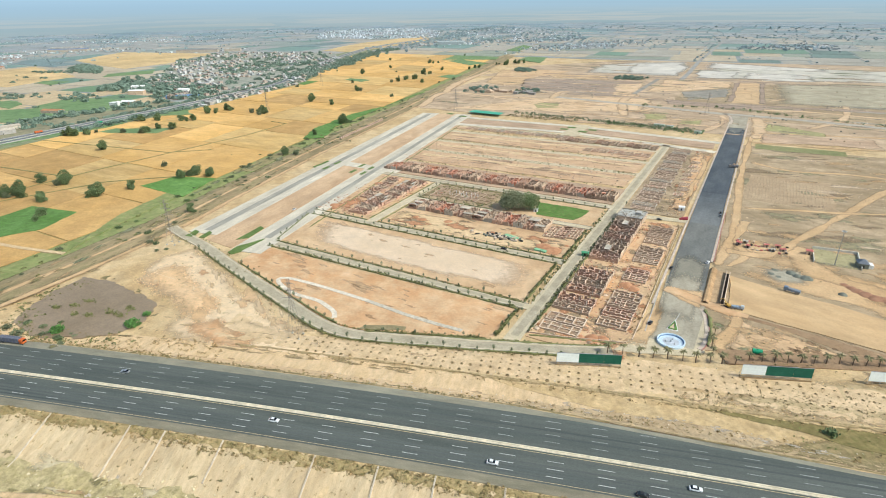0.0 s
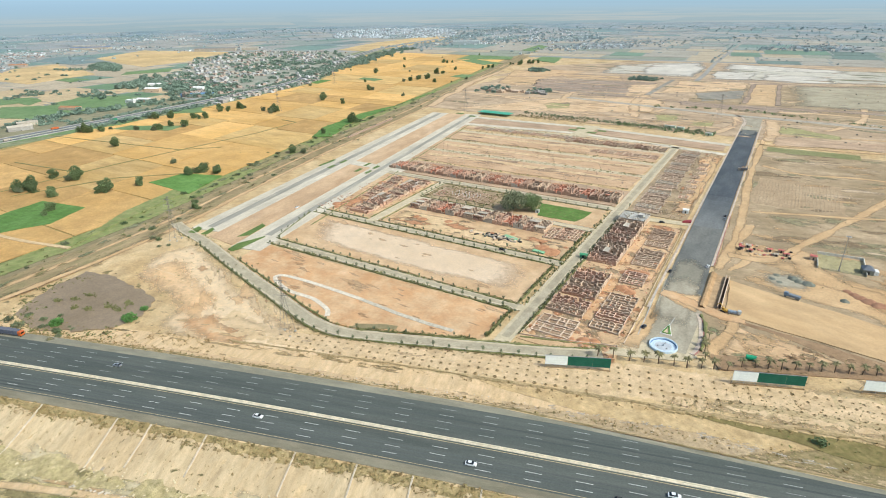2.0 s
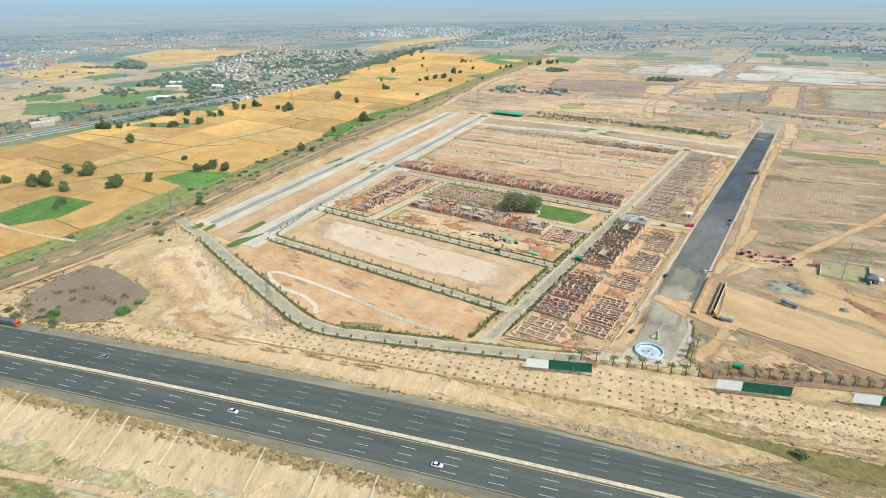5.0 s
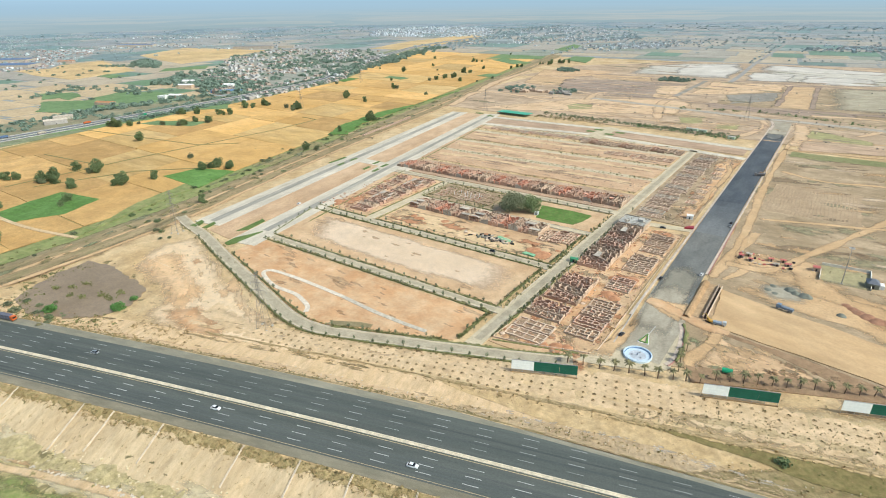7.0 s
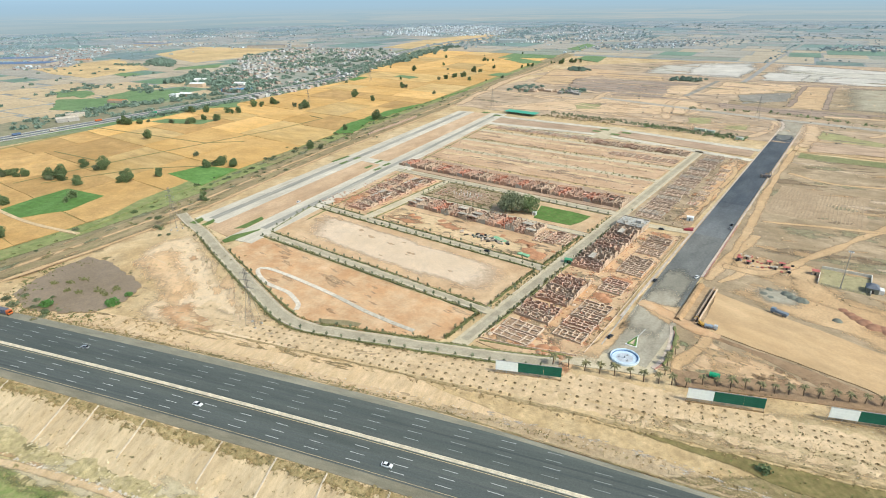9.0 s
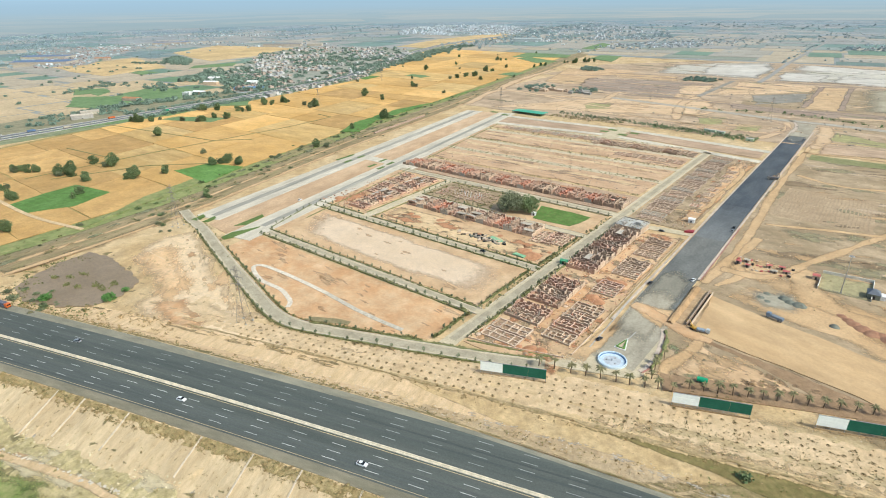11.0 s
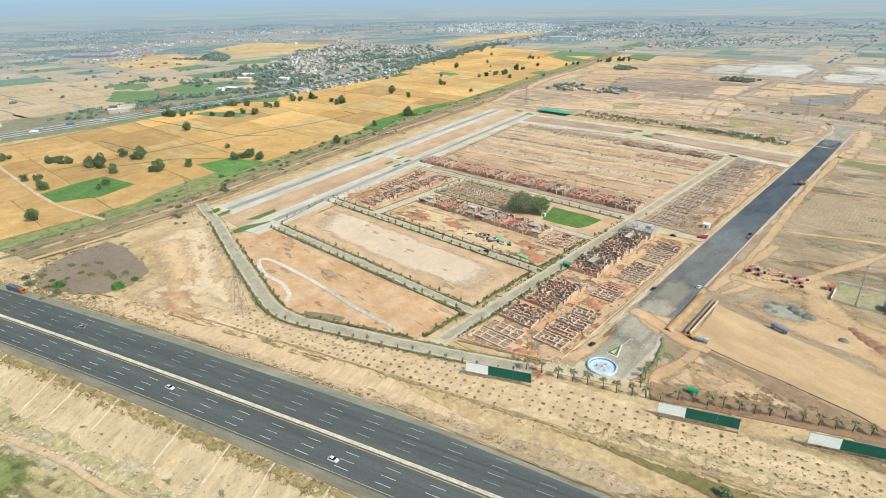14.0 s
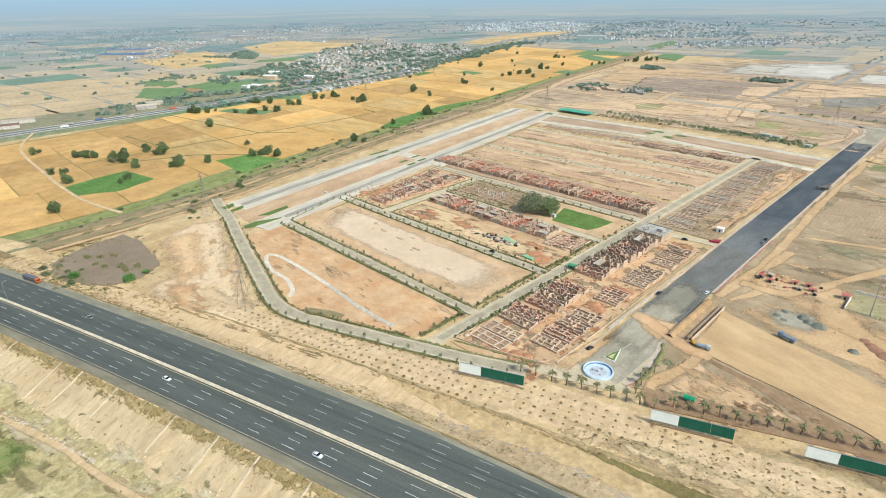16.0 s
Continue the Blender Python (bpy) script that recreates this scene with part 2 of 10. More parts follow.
# ---- building helpers ----
def link_mesh(name, bm, material, parent=None, smooth=False):
    me = bpy.data.meshes.new(name)
    bm.to_mesh(me)
    bm.free()
    me.materials.append(material)
    if smooth:
        me.polygons.foreach_set("use_smooth", [True] * len(me.polygons))
    ob = new(name, me)
    ob.parent = parent
    return ob


def part(name, bm, material, parent, label="", smooth=False):
    ob = link_mesh(name, bm, material, parent, smooth)
    return tagged(ob, label) if label else ob


def thing(name, label, category, group="", kind="", at=None):
    ob = new(name)
    ob.empty_display_size = 0.5
    if at is not None:
        ob.matrix_basis = at
    return tagged(ob, label, category, group, kind)


def box(bm, x0, y0, z0, x1, y1, z1):
    v = [bm.verts.new(p) for p in ((x0, y0, z0), (x1, y0, z0), (x1, y1, z0), (x0, y1, z0), (x0, y0, z1), (x1, y0, z1), (x1, y1, z1), (x0, y1, z1))]
    for f in ((3, 2, 1, 0), (4, 5, 6, 7), (0, 1, 5, 4), (1, 2, 6, 5), (2, 3, 7, 6), (3, 0, 4, 7)):
        bm.faces.new([v[i] for i in f])
    return v


def boxes(*bs):
    bm = bmesh.new()
    for b in bs:
        box(bm, *b)
    return bm


def bevelled(bm, w=0.03, seg=1):
    bmesh.ops.bevel(bm, geom=list(bm.edges), offset=w, segments=seg, affect="EDGES")
    return bm


def rod(bm, a, b, r0, r1=None, n=6):
    """A tapered round bar from a to b."""
    a, b = Vector(a), Vector(b)
    r1 = r0 if r1 is None else r1
    q = (b - a).to_track_quat("Z", "Y").to_matrix()
    ring = [[bm.verts.new(p + q @ Vector((r * math.cos(i * math.tau / n), r * math.sin(i * math.tau / n), 0))) for i in range(n)] for p, r in ((a, r0), (b, r1))]
    for i in range(n):
        bm.faces.new((ring[0][i], ring[0][(i + 1) % n], ring[1][(i + 1) % n], ring[1][i]))
    bm.faces.new(ring[1])
    bm.faces.new(ring[0][::-1])


def lathe(profile, n=32):
    """A turned shape from (radius, height) pairs."""
    bm = bmesh.new()
    rings = [[bm.verts.new((r * math.cos(i * math.tau / n), r * math.sin(i * math.tau / n), z)) for i in range(n)] for r, z in profile]
    for a, b in zip(rings, rings[1:]):
        for i in range(n):
            bm.faces.new((a[i], a[(i + 1) % n], b[(i + 1) % n], b[i]))
    bm.faces.new(rings[-1])
    return bm


def wobble(x, y, s, k=0.0):
    return noise.noise((x * s, y * s, 3.7 + k))


def far_edge(x):
    """The paved width on the estate's side, narrowed eastwards to fit the camera's view."""
    return float(np.interp(x, (-200, -60, -44, 60, 200), (23.4, 22.4, 21.4, 15.2, 12.0)))


def bank_foot(x):
    """The foot of the bank on the estate's side."""
    return float(np.interp(x, (-60, 15, 30, 45, 70, 200), (35.0, 35.0, 33.0, 30.5, 28.5, 26.0)))


def height(x, y):
    """The ground's height: the motorway's bank, the ditch, the planted strip, the pond's hollow, and small unevenness."""
    d = across(x, y)
    if 8 < d < 40:
        top, foot = far_edge(x), bank_foot(x)
        z = float(np.interp(d, (top + 0.1, top + 1.4, top + 0.62 * (foot - top), foot, 43), (6.4, 5.9, 2.2, 0.5, 0.2)))
    else:
        z = float(np.interp(d, BANK_D, BANK_Z))
    if d > 24:
        z += 0.35 * wobble(x, y, 0.03) - 0.25
        z -= 1.7 * max(0.0, 1 - ((x + 320) / 72) ** 2 - ((y - 143) / 48) ** 2)
    if d < -24:
        z += 0.5 * wobble(x, y, 0.05) + 0.25 * wobble(x, y, 0.16)
    return z


def centre(x):
    """The motorway's centre line, y for x: a gentle bend, straight outside it."""
    e = min(max(x, -420.0), 200.0)
    return 168.4 + 0.2745 * e - 8.6e-5 * e * e + (0.2745 - 1.72e-4 * e) * (x - e)


def slope_at(x):
    return 0.2745 - 1.72e-4 * min(max(x, -420.0), 200.0)


def across(x, y):
    return (y - centre(x)) / math.hypot(1, slope_at(x))


def along(x, d, z=0.0):
    """The place at d metres across the motorway, from the point of its centre line at x."""
    s = slope_at(x)
    k = math.hypot(1, s)
    return Vector((x - d * s / k, centre(x) + d / k, z))


ROAD_Z = 6.5
BANK_D = (-6000, -46, -41, -21.5, -20, 23.5, 25, 31, 35, 43, 48, 58, 63, 9000)
BANK_Z = (-1.0, -1.0, -0.6, 6.1, 6.4, 6.4, 5.9, 2.2, 0.5, 0.2, 0.7, 0.7, 0.0, 0.0)


def outline(points, step=6.0, rough=0.0, scale=0.06):
    """A closed outline with points every step metres and edges worn by rough metres."""
    out = []
    for a, b in zip(points, [*points[1:], points[0]]):
        a, b = Vector((a[0], a[1])), Vector((b[0], b[1]))
        n = max(1, int((b - a).length / step))
        for i in range(n):
            p = a.lerp(b, i / n)
            out.append((p.x + rough * (wobble(p.x, p.y, scale) + 0.5 * wobble(p.x, p.y, scale * 3.7)), p.y + rough * (wobble(p.x, p.y, scale, 9) + 0.5 * wobble(p.x, p.y, scale * 3.7, 9))))
    return out


def sheet(points, z=0.1, rough=0.0, step=6.0, skirt=0.6, scale=0.06):
    """A level slab with the given outline."""
    pts = outline(points, step, rough, scale)
    area = sum(a[0] * b[1] - b[0] * a[1] for a, b in zip(pts, [*pts[1:], pts[0]]))
    if area < 0:
        pts = pts[::-1]
    bm = bmesh.new()
    top = [bm.verts.new((x, y, z)) for x, y in pts]
    low = [bm.verts.new((x, y, z - skirt)) for x, y in pts]
    f = bm.faces.new(top)
    f.normal_update()
    for i in range(len(pts)):
        j = (i + 1) % len(pts)
        bm.faces.new((low[i], low[j], top[j], top[i]))
    bmesh.ops.triangulate(bm, faces=[f])
    return bm


def patch(name, points, material, label, category="ground", z=0.1, rough=1.5, step=3.0, kind="structure", scale=0.06):
    return tagged(link_mesh(name, sheet(points, z, rough, step, scale=scale), material), label, category, "", kind)


def rect(x0, y0, x1, y1):
    return [(x0, y0), (x1, y0), (x1, y1), (x0, y1)]


def strip(points, width, z=0.15, thick=0.3, offset=0.0):
    """A slab of constant width along a line; offset moves it to the line's left."""
    bm = bmesh.new()
    rows = []
    pts = [Vector((p[0], p[1], p[2] if len(p) > 2 else z)) for p in points]
    for i, p in enumerate(pts):
        a, b = pts[max(0, i - 1)], pts[min(len(pts) - 1, i + 1)]
        t = (b - a).to_2d().normalized()
        if 0 < i < len(pts) - 1:
            u = (p - a).to_2d().normalized()
            k = 1 / max(0.5, abs(u.dot(t)))
        else:
            k = 1.0
        nrm = Vector((-t.y, t.x, 0)) * k
        l, r = p + nrm * (offset + width / 2), p + nrm * (offset - width / 2)
        rows.append([bm.verts.new(q) for q in (l, r, r - Vector((0, 0, thick)), l - Vector((0, 0, thick)))])
    for a, b in zip(rows, rows[1:]):
        for i in range(4):
            j = (i + 1) % 4
            bm.faces.new((a[i], a[j], b[j], b[i]))
    bm.faces.new(rows[0][::-1])
    bm.faces.new(rows[-1])
    return bm


def smooth_line(points, n=8):
    """A rounded line through the points (Catmull-Rom)."""
    p = [Vector(q) for q in points]
    p = [2 * p[0] - p[1], *p, 2 * p[-1] - p[-2]]
    out = []
    for a, b, c, d in zip(p, p[1:], p[2:], p[3:]):
        for i in range(n):
            t = i / n
            out.append(0.5 * (2 * b + (c - a) * t + (2 * a - 5 * b + 4 * c - d) * t * t + (3 * b - a - 3 * c + d) * t ** 3))
    return [*out, p[-2]]


def road(name, points, width, material, label, z=0.15, category="road", offset=0.0, thick=0.5):
    return tagged(link_mesh(name, strip(points, width, z, thick, offset), material), label, category, "", "structure")


def spread(master, places):
    """The master at the first place and copies at the rest."""
    master.matrix_basis = places[0]
    return [master] + [copy_thing(master, m) for m in places[1:]]


def at(x, y, z=0.0, turn=0.0, size=1.0):
    return pose(x, y, z, 0, 0, turn) @ Matrix.Scale(size, 4)


def heap(r, h, seed, n=12):
    """A loose heap."""
    bm = bmesh.new()
    rings = []
    for k, (rr, hh) in enumerate(((1, -0.3), (0.8, 0.25), (0.5, 0.7), (0.2, 0.95))):
        rings.append([bm.verts.new((rr * r * (1 + 0.3 * wobble(math.cos(i * math.tau / n) * 2, math.sin(i * math.tau / n) * 2, 1, seed)) * math.cos(i * math.tau / n),
                                    rr * r * (1 + 0.3 * wobble(math.cos(i * math.tau / n) * 2, math.sin(i * math.tau / n) * 2, 1, seed + 5)) * math.sin(i * math.tau / n),
                                    hh * h * (1 + 0.25 * wobble(i, k, 0.9, seed)))) for i in range(n)])
    for a, b in zip(rings, rings[1:]):
        for i in range(n):
            bm.faces.new((a[i], a[(i + 1) % n], b[(i + 1) % n], b[i]))
    bm.faces.new(rings[-1])
    return bm


def ragged(material, scale=0.5, lo=0.62, hi=1.3, most=0.8):
    """A copy of a material that thins out towards the rim of a spot, so that the soil below shows through."""
    m = material.copy()
    m.name = material.name + "_thin"
    n, link = m.node_tree.nodes, m.node_tree.links.new
    at_, tc, nz, add, mr = (n.new(k) for k in ("ShaderNodeAttribute", "ShaderNodeTexCoord", "ShaderNodeTexNoise", "ShaderNodeMath", "ShaderNodeMapRange"))
    at_.attribute_name = "cover"
    nz.inputs["Scale"].default_value, nz.inputs["Detail"].default_value, nz.inputs["Roughness"].default_value = scale, 8, 0.78
    link(tc.outputs["Object"], nz.inputs["Vector"])
    add.operation = "ADD"
    link(at_.outputs["Fac"], add.inputs[0])
    link(nz.outputs["Fac"], add.inputs[1])
    mr.inputs["From Min"].default_value, mr.inputs["From Max"].default_value, mr.inputs["To Max"].default_value = lo, hi, most
    link(add.outputs["Value"], mr.inputs["Value"])
    link(mr.outputs["Result"], n["Principled BSDF"].inputs["Alpha"])
    return m


THIN = {}


def blobs(name, label, material, n, where, r0, r1, seed, lift=0.06, squash=(1.0, 1.0), turn=0.0, category="ground", flat=None):
    """Irregular thin spots of another soil or growth, joined: too many and too faint to count."""
    if material.name not in THIN:
        THIN[material.name] = ragged(material)
    g_ = random.Random(seed)
    bm = bmesh.new()
    cover = bm.verts.layers.float.new("cover")
    ct, st = math.cos(radians(turn)), math.sin(radians(turn))
    for i in range(n):
        x, y = where(g_)
        r = 1.35 * (r0 + (r1 - r0) * g_.random() ** 2)
        k = 18
        up = lift + 0.004 * (i % 9)
        rings = []
        for f in (1.0, 0.55):
            ring = []
            for j in range(k):
                a = j * math.tau / k
                q = f * r * (0.75 + 0.7 * wobble(math.cos(a) * 1.3 + i, math.sin(a) * 1.3, 1.0, seed) + 0.35 * wobble(math.cos(a) * 4 + i, math.sin(a) * 4, 1.0, seed))
                u, v = q * math.cos(a) * squash[0], q * math.sin(a) * squash[1]
                px, py = x + ct * u - st * v, y + st * u + ct * v
                vt = bm.verts.new((px, py, (height(px, py) if flat is None else flat) + up))
                vt[cover] = 0.0 if f == 1.0 else 0.62
                ring.append(vt)
            rings.append(ring)
        c = bm.verts.new((x, y, (height(x, y) if flat is None else flat) + up))
        c[cover] = 0.85
        for j in range(k):
            bm.faces.new((rings[0][j], rings[0][(j + 1) % k], rings[1][(j + 1) % k], rings[1][j]))
            bm.faces.new((c, rings[1][j], rings[1][(j + 1) % k]))
    return tagged(link_mesh(name, bm, THIN[material.name]), label, category, "", "stuff")


def within(x0, y0, x1, y1):
    return lambda g_: (g_.uniform(x0, x1), g_.uniform(y0, y1))


def beside(x0, x1, d0, d1):
    def f(g_):
        p = along(g_.uniform(x0, x1), g_.uniform(d0, d1))
        return p.x, p.y
    return f


def track(points, width, material, label, z=0.2, name="dirt_track", n=10, category="track", seed=0, fray=0.5, drape=None):
    """A worn track along a line, wandering in width, that thins out at its edges."""
    key = material.name + "_track"
    if key not in THIN:
        THIN[key] = ragged(material, 0.45, 0.64, 1.2, 0.95)
    line = smooth_line([(p[0], p[1]) for p in points] if len(points) > 2 else [points[0], [(a + b) / 2 for a, b in zip(*points)], points[1]], n)
    bm = bmesh.new()
    cover = bm.verts.layers.float.new("cover")
    rows = []
    for i, p in enumerate(line):
        t = (line[min(i + 1, len(line) - 1)] - line[max(i - 1, 0)]).normalized()
        nn = Vector((-t.y, t.x))
        w = width * (0.62 + 0.7 * fray * wobble(p.x, p.y, 0.05, seed) + 0.4 * fray * wobble(p.x, p.y, 0.2, seed))
        c = p + nn * (0.35 * width * fray * wobble(p.x, p.y, 0.03, seed + 7))
        row = []
        for o, k in ((1.1, 0.0), (0.7, 0.55), (0.2, 0.95), (-0.2, 0.95), (-0.7, 0.55), (-1.1, 0.0)):
            q = c + nn * (o * w)
            v = bm.verts.new((q.x, q.y, z if drape is None else height(q.x, q.y) + drape))
            v[cover] = k if 0 < i < len(line) - 1 else 0.0
            row.append(v)
        rows.append(row)
    for a, b in zip(rows, rows[1:]):
        for k in range(5):
            bm.faces.new((a[k], a[k + 1], b[k + 1], b[k]))
    return tagged(link_mesh(name, bm, THIN[key]), label, category, "", "structure")


def soft_patch(name, points, material, label, category="ground", z=0.1, rough=2.0, rim=0.3, scale=0.06, kind="structure", step=3.0):
    """A level patch of ground whose rim thins out into the soil round it."""
    key = material.name + "_soft"
    if key not in THIN:
        THIN[key] = ragged(material, 0.3, 0.6, 1.15, 1.0)
    pts = outline(points, step, rough, scale)
    if sum(a[0] * b[1] - b[0] * a[1] for a, b in zip(pts, [*pts[1:], pts[0]])) < 0:
        pts = pts[::-1]
    cx, cy = sum(p[0] for p in pts) / len(pts), sum(p[1] for p in pts) / len(pts)
    bm = bmesh.new()
    cover = bm.verts.layers.float.new("cover")
    rings = []
    for f, k in ((1.0, 0.0), (1 - rim, 0.9)):
        ring = [bm.verts.new((cx + (x - cx) * f, cy + (y - cy) * f, z)) for x, y in pts]
        for v in ring:
            v[cover] = k
        rings.append(ring)
    n = len(pts)
    for i in range(n):
        j = (i + 1) % n
        bm.faces.new((rings[0][i], rings[0][j], rings[1][j], rings[1][i]))
    inner = bm.faces.new(rings[1])
    inner.normal_update()
    bmesh.ops.triangulate(bm, faces=[inner])
    return tagged(link_mesh(name, bm, THIN[key]), label, category, "", kind)

def draped(name, points, material, label, lift=0.1, rim=6.0, rough=3.0, step=2.5, scale=0.05, category="ground"):
    """A patch that follows the ground's relief and thins out over the last rim metres."""
    key = material.name + "_soft"
    if key not in THIN:
        THIN[key] = ragged(material, 0.3, 0.6, 1.15, 1.0)
    pts = np.array(outline(points, 4.0, rough, scale))
    nxt = np.roll(pts, -1, axis=0)
    edge = nxt - pts
    size = (edge ** 2).sum(1)
    bm = bmesh.new()
    cover = bm.verts.layers.float.new("cover")
    grid = {}
    lo, hi = pts.min(0), pts.max(0)
    for i in range(int((hi[0] - lo[0]) / step) + 2):
        for j in range(int((hi[1] - lo[1]) / step) + 2):
            q = lo + np.array((i, j)) * step
            up = (pts[:, 1] > q[1]) != (nxt[:, 1] > q[1])
            with np.errstate(divide="ignore", invalid="ignore"):
                cut = pts[:, 0] + edge[:, 0] * (q[1] - pts[:, 1]) / edge[:, 1]
            if (up & (q[0] < cut)).sum() % 2 == 0:
                continue
            t = np.clip(((q - pts) * edge).sum(1) / size, 0, 1)
            d = float(np.sqrt(((pts + edge * t[:, None] - q) ** 2).sum(1)).min())
            v = bm.verts.new((q[0], q[1], height(q[0], q[1]) + lift))
            v[cover] = 0.9 * min(1.0, d / rim)
            grid[i, j] = v
    for i, j in list(grid):
        ring = [grid.get(k) for k in ((i, j), (i + 1, j), (i + 1, j + 1), (i, j + 1))]
        if all(ring):
            bm.faces.new(ring)
    return tagged(link_mesh(name, bm, THIN[key]), label, category, "", "structure")


# ---- the ground: one sheet out to the haze ----
def ground_sheet():
    def spaced(lo, hi, step, far, ratio=1.35):
        mid = list(np.arange(lo, hi + 0.1, step))
        out, s, v = [], step, lo
        while v > -far:
            s *= ratio
            v -= s
            out.append(v)
        right, s, v = [], step, mid[-1]
        while v < far:
            s *= ratio
            v += s
            right.append(v)
        return out[::-1] + mid + right

    xs = spaced(-520, 140, 6.0, 6500)
    ds = sorted(set([round(v, 2) for v in spaced(-110, 300, 6.0, 7500)] + list(BANK_D[1:-1]) + [-36, -30, -28, 27, 39]))
    bm = bmesh.new()
    grid = []
    for x in xs:
        row = []
        for d in ds:
            y = centre(x) + d * math.hypot(1, slope_at(x))
            row.append(bm.verts.new((x, y, height(x, y))))
        grid.append(row)
    for a, b in zip(grid, grid[1:]):
        for i in range(len(ds) - 1):
            bm.faces.new((a[i], b[i], b[i + 1], a[i + 1]))
    return bm


tagged(link_mesh("ground", ground_sheet(), SOIL, None, True), "dry sandy soil stretching to a hazy horizon", "ground", "", "structure")


def backdrop():
    """A glowing ring that closes the distance, haze and sky painted on it: fields and woods laid out on the level
    beyond the ring, projected from the camera's height.
    """
    m = bpy.data.materials.new("horizon_haze")
    m.use_nodes = True
    nt = m.node_tree
    n, link = nt.nodes, nt.links.new
    n.remove(n["Principled BSDF"])

    def maths(op, a, b=None):
        t = n.new("ShaderNodeMath")
        t.operation = op
        for i, v in enumerate((a, b)):
            if v is None:
                continue
            if isinstance(v, (int, float)):
                t.inputs[i].default_value = v
            else:
                link(v, t.inputs[i])
        return t.outputs["Value"]

    def ramp(value, stops):
        t = n.new("ShaderNodeValToRGB")
        cr = t.color_ramp
        cr.elements[0].position, cr.elements[0].color = stops[0][0], (*stops[0][1], 1)
        cr.elements[1].position, cr.elements[1].color = stops[-1][0], (*stops[-1][1], 1)
        for p, c in stops[1:-1]:
            cr.elements.new(p).color = (*c, 1)
        link(value, t.inputs["Fac"])
        return t.outputs["Color"]

    def blend(fac, a, b):
        t = n.new("ShaderNodeMixRGB")
        link(fac, t.inputs["Fac"])
        link(a, t.inputs["Color1"])
        link(b, t.inputs["Color2"])
        return t.outputs["Color"]

    def cloud(vector, scale, detail):
        t = n.new("ShaderNodeTexNoise")
        t.inputs["Scale"].default_value, t.inputs["Detail"].default_value, t.inputs["Roughness"].default_value = scale, detail, 0.68
        link(vector, t.inputs["Vector"])
        return t.outputs["Fac"]

    tc, sep = n.new("ShaderNodeTexCoord"), n.new("ShaderNodeSeparateXYZ")
    link(tc.outputs["Object"], sep.inputs["Vector"])
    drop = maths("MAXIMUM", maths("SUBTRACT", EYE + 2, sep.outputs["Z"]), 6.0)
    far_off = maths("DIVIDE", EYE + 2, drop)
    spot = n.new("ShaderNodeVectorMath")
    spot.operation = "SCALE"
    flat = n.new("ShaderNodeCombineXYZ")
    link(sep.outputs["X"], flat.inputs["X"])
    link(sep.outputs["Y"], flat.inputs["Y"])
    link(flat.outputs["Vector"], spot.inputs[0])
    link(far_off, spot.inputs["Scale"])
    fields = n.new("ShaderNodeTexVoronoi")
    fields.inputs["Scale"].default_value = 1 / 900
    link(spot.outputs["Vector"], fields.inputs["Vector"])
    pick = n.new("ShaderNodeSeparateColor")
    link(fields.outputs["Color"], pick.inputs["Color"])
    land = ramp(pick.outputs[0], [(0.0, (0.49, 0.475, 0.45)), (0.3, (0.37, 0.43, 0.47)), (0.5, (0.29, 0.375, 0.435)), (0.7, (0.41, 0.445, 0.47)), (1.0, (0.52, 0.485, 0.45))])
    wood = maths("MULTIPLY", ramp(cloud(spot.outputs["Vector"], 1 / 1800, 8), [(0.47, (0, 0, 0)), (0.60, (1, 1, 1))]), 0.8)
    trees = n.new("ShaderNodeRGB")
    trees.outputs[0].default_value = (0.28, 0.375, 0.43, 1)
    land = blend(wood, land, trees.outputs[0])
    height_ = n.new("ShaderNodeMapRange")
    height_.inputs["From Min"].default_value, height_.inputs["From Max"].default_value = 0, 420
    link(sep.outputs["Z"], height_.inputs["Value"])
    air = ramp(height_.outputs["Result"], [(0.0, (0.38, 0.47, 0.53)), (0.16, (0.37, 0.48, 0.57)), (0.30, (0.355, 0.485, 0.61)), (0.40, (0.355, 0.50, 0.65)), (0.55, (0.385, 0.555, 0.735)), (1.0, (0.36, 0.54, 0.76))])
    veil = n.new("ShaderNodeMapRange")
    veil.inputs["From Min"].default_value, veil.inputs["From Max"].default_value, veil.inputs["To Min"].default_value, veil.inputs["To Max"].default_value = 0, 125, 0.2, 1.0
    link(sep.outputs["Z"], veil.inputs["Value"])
    # Land, haze veil and sky are emitted colours, not lit ones.
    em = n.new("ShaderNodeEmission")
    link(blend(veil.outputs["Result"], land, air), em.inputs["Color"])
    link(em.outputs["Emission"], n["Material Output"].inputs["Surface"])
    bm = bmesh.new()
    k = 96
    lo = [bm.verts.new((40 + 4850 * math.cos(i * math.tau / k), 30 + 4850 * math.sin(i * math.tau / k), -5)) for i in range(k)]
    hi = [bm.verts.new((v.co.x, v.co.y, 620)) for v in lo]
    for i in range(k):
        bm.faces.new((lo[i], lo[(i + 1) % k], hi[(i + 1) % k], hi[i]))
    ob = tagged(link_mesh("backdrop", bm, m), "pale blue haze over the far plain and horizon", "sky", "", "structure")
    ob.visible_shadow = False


backdrop()

# ---- motorway ----
BROWNEARTH = mat("brown_path_earth", (0.27, 0.175, 0.10), (0.33, 0.225, 0.135), (0.22, 0.14, 0.08), big=0.08, fine=0.4)
TYREBAND = mat("tyre_polished_asphalt", (0.062, 0.073, 0.07), (0.086, 0.097, 0.092), (0.10, 0.11, 0.102), big=0.04, fine=0.2, rough=0.8, stretch=(0.05, 1, 1), turn=16, mix=0.5)

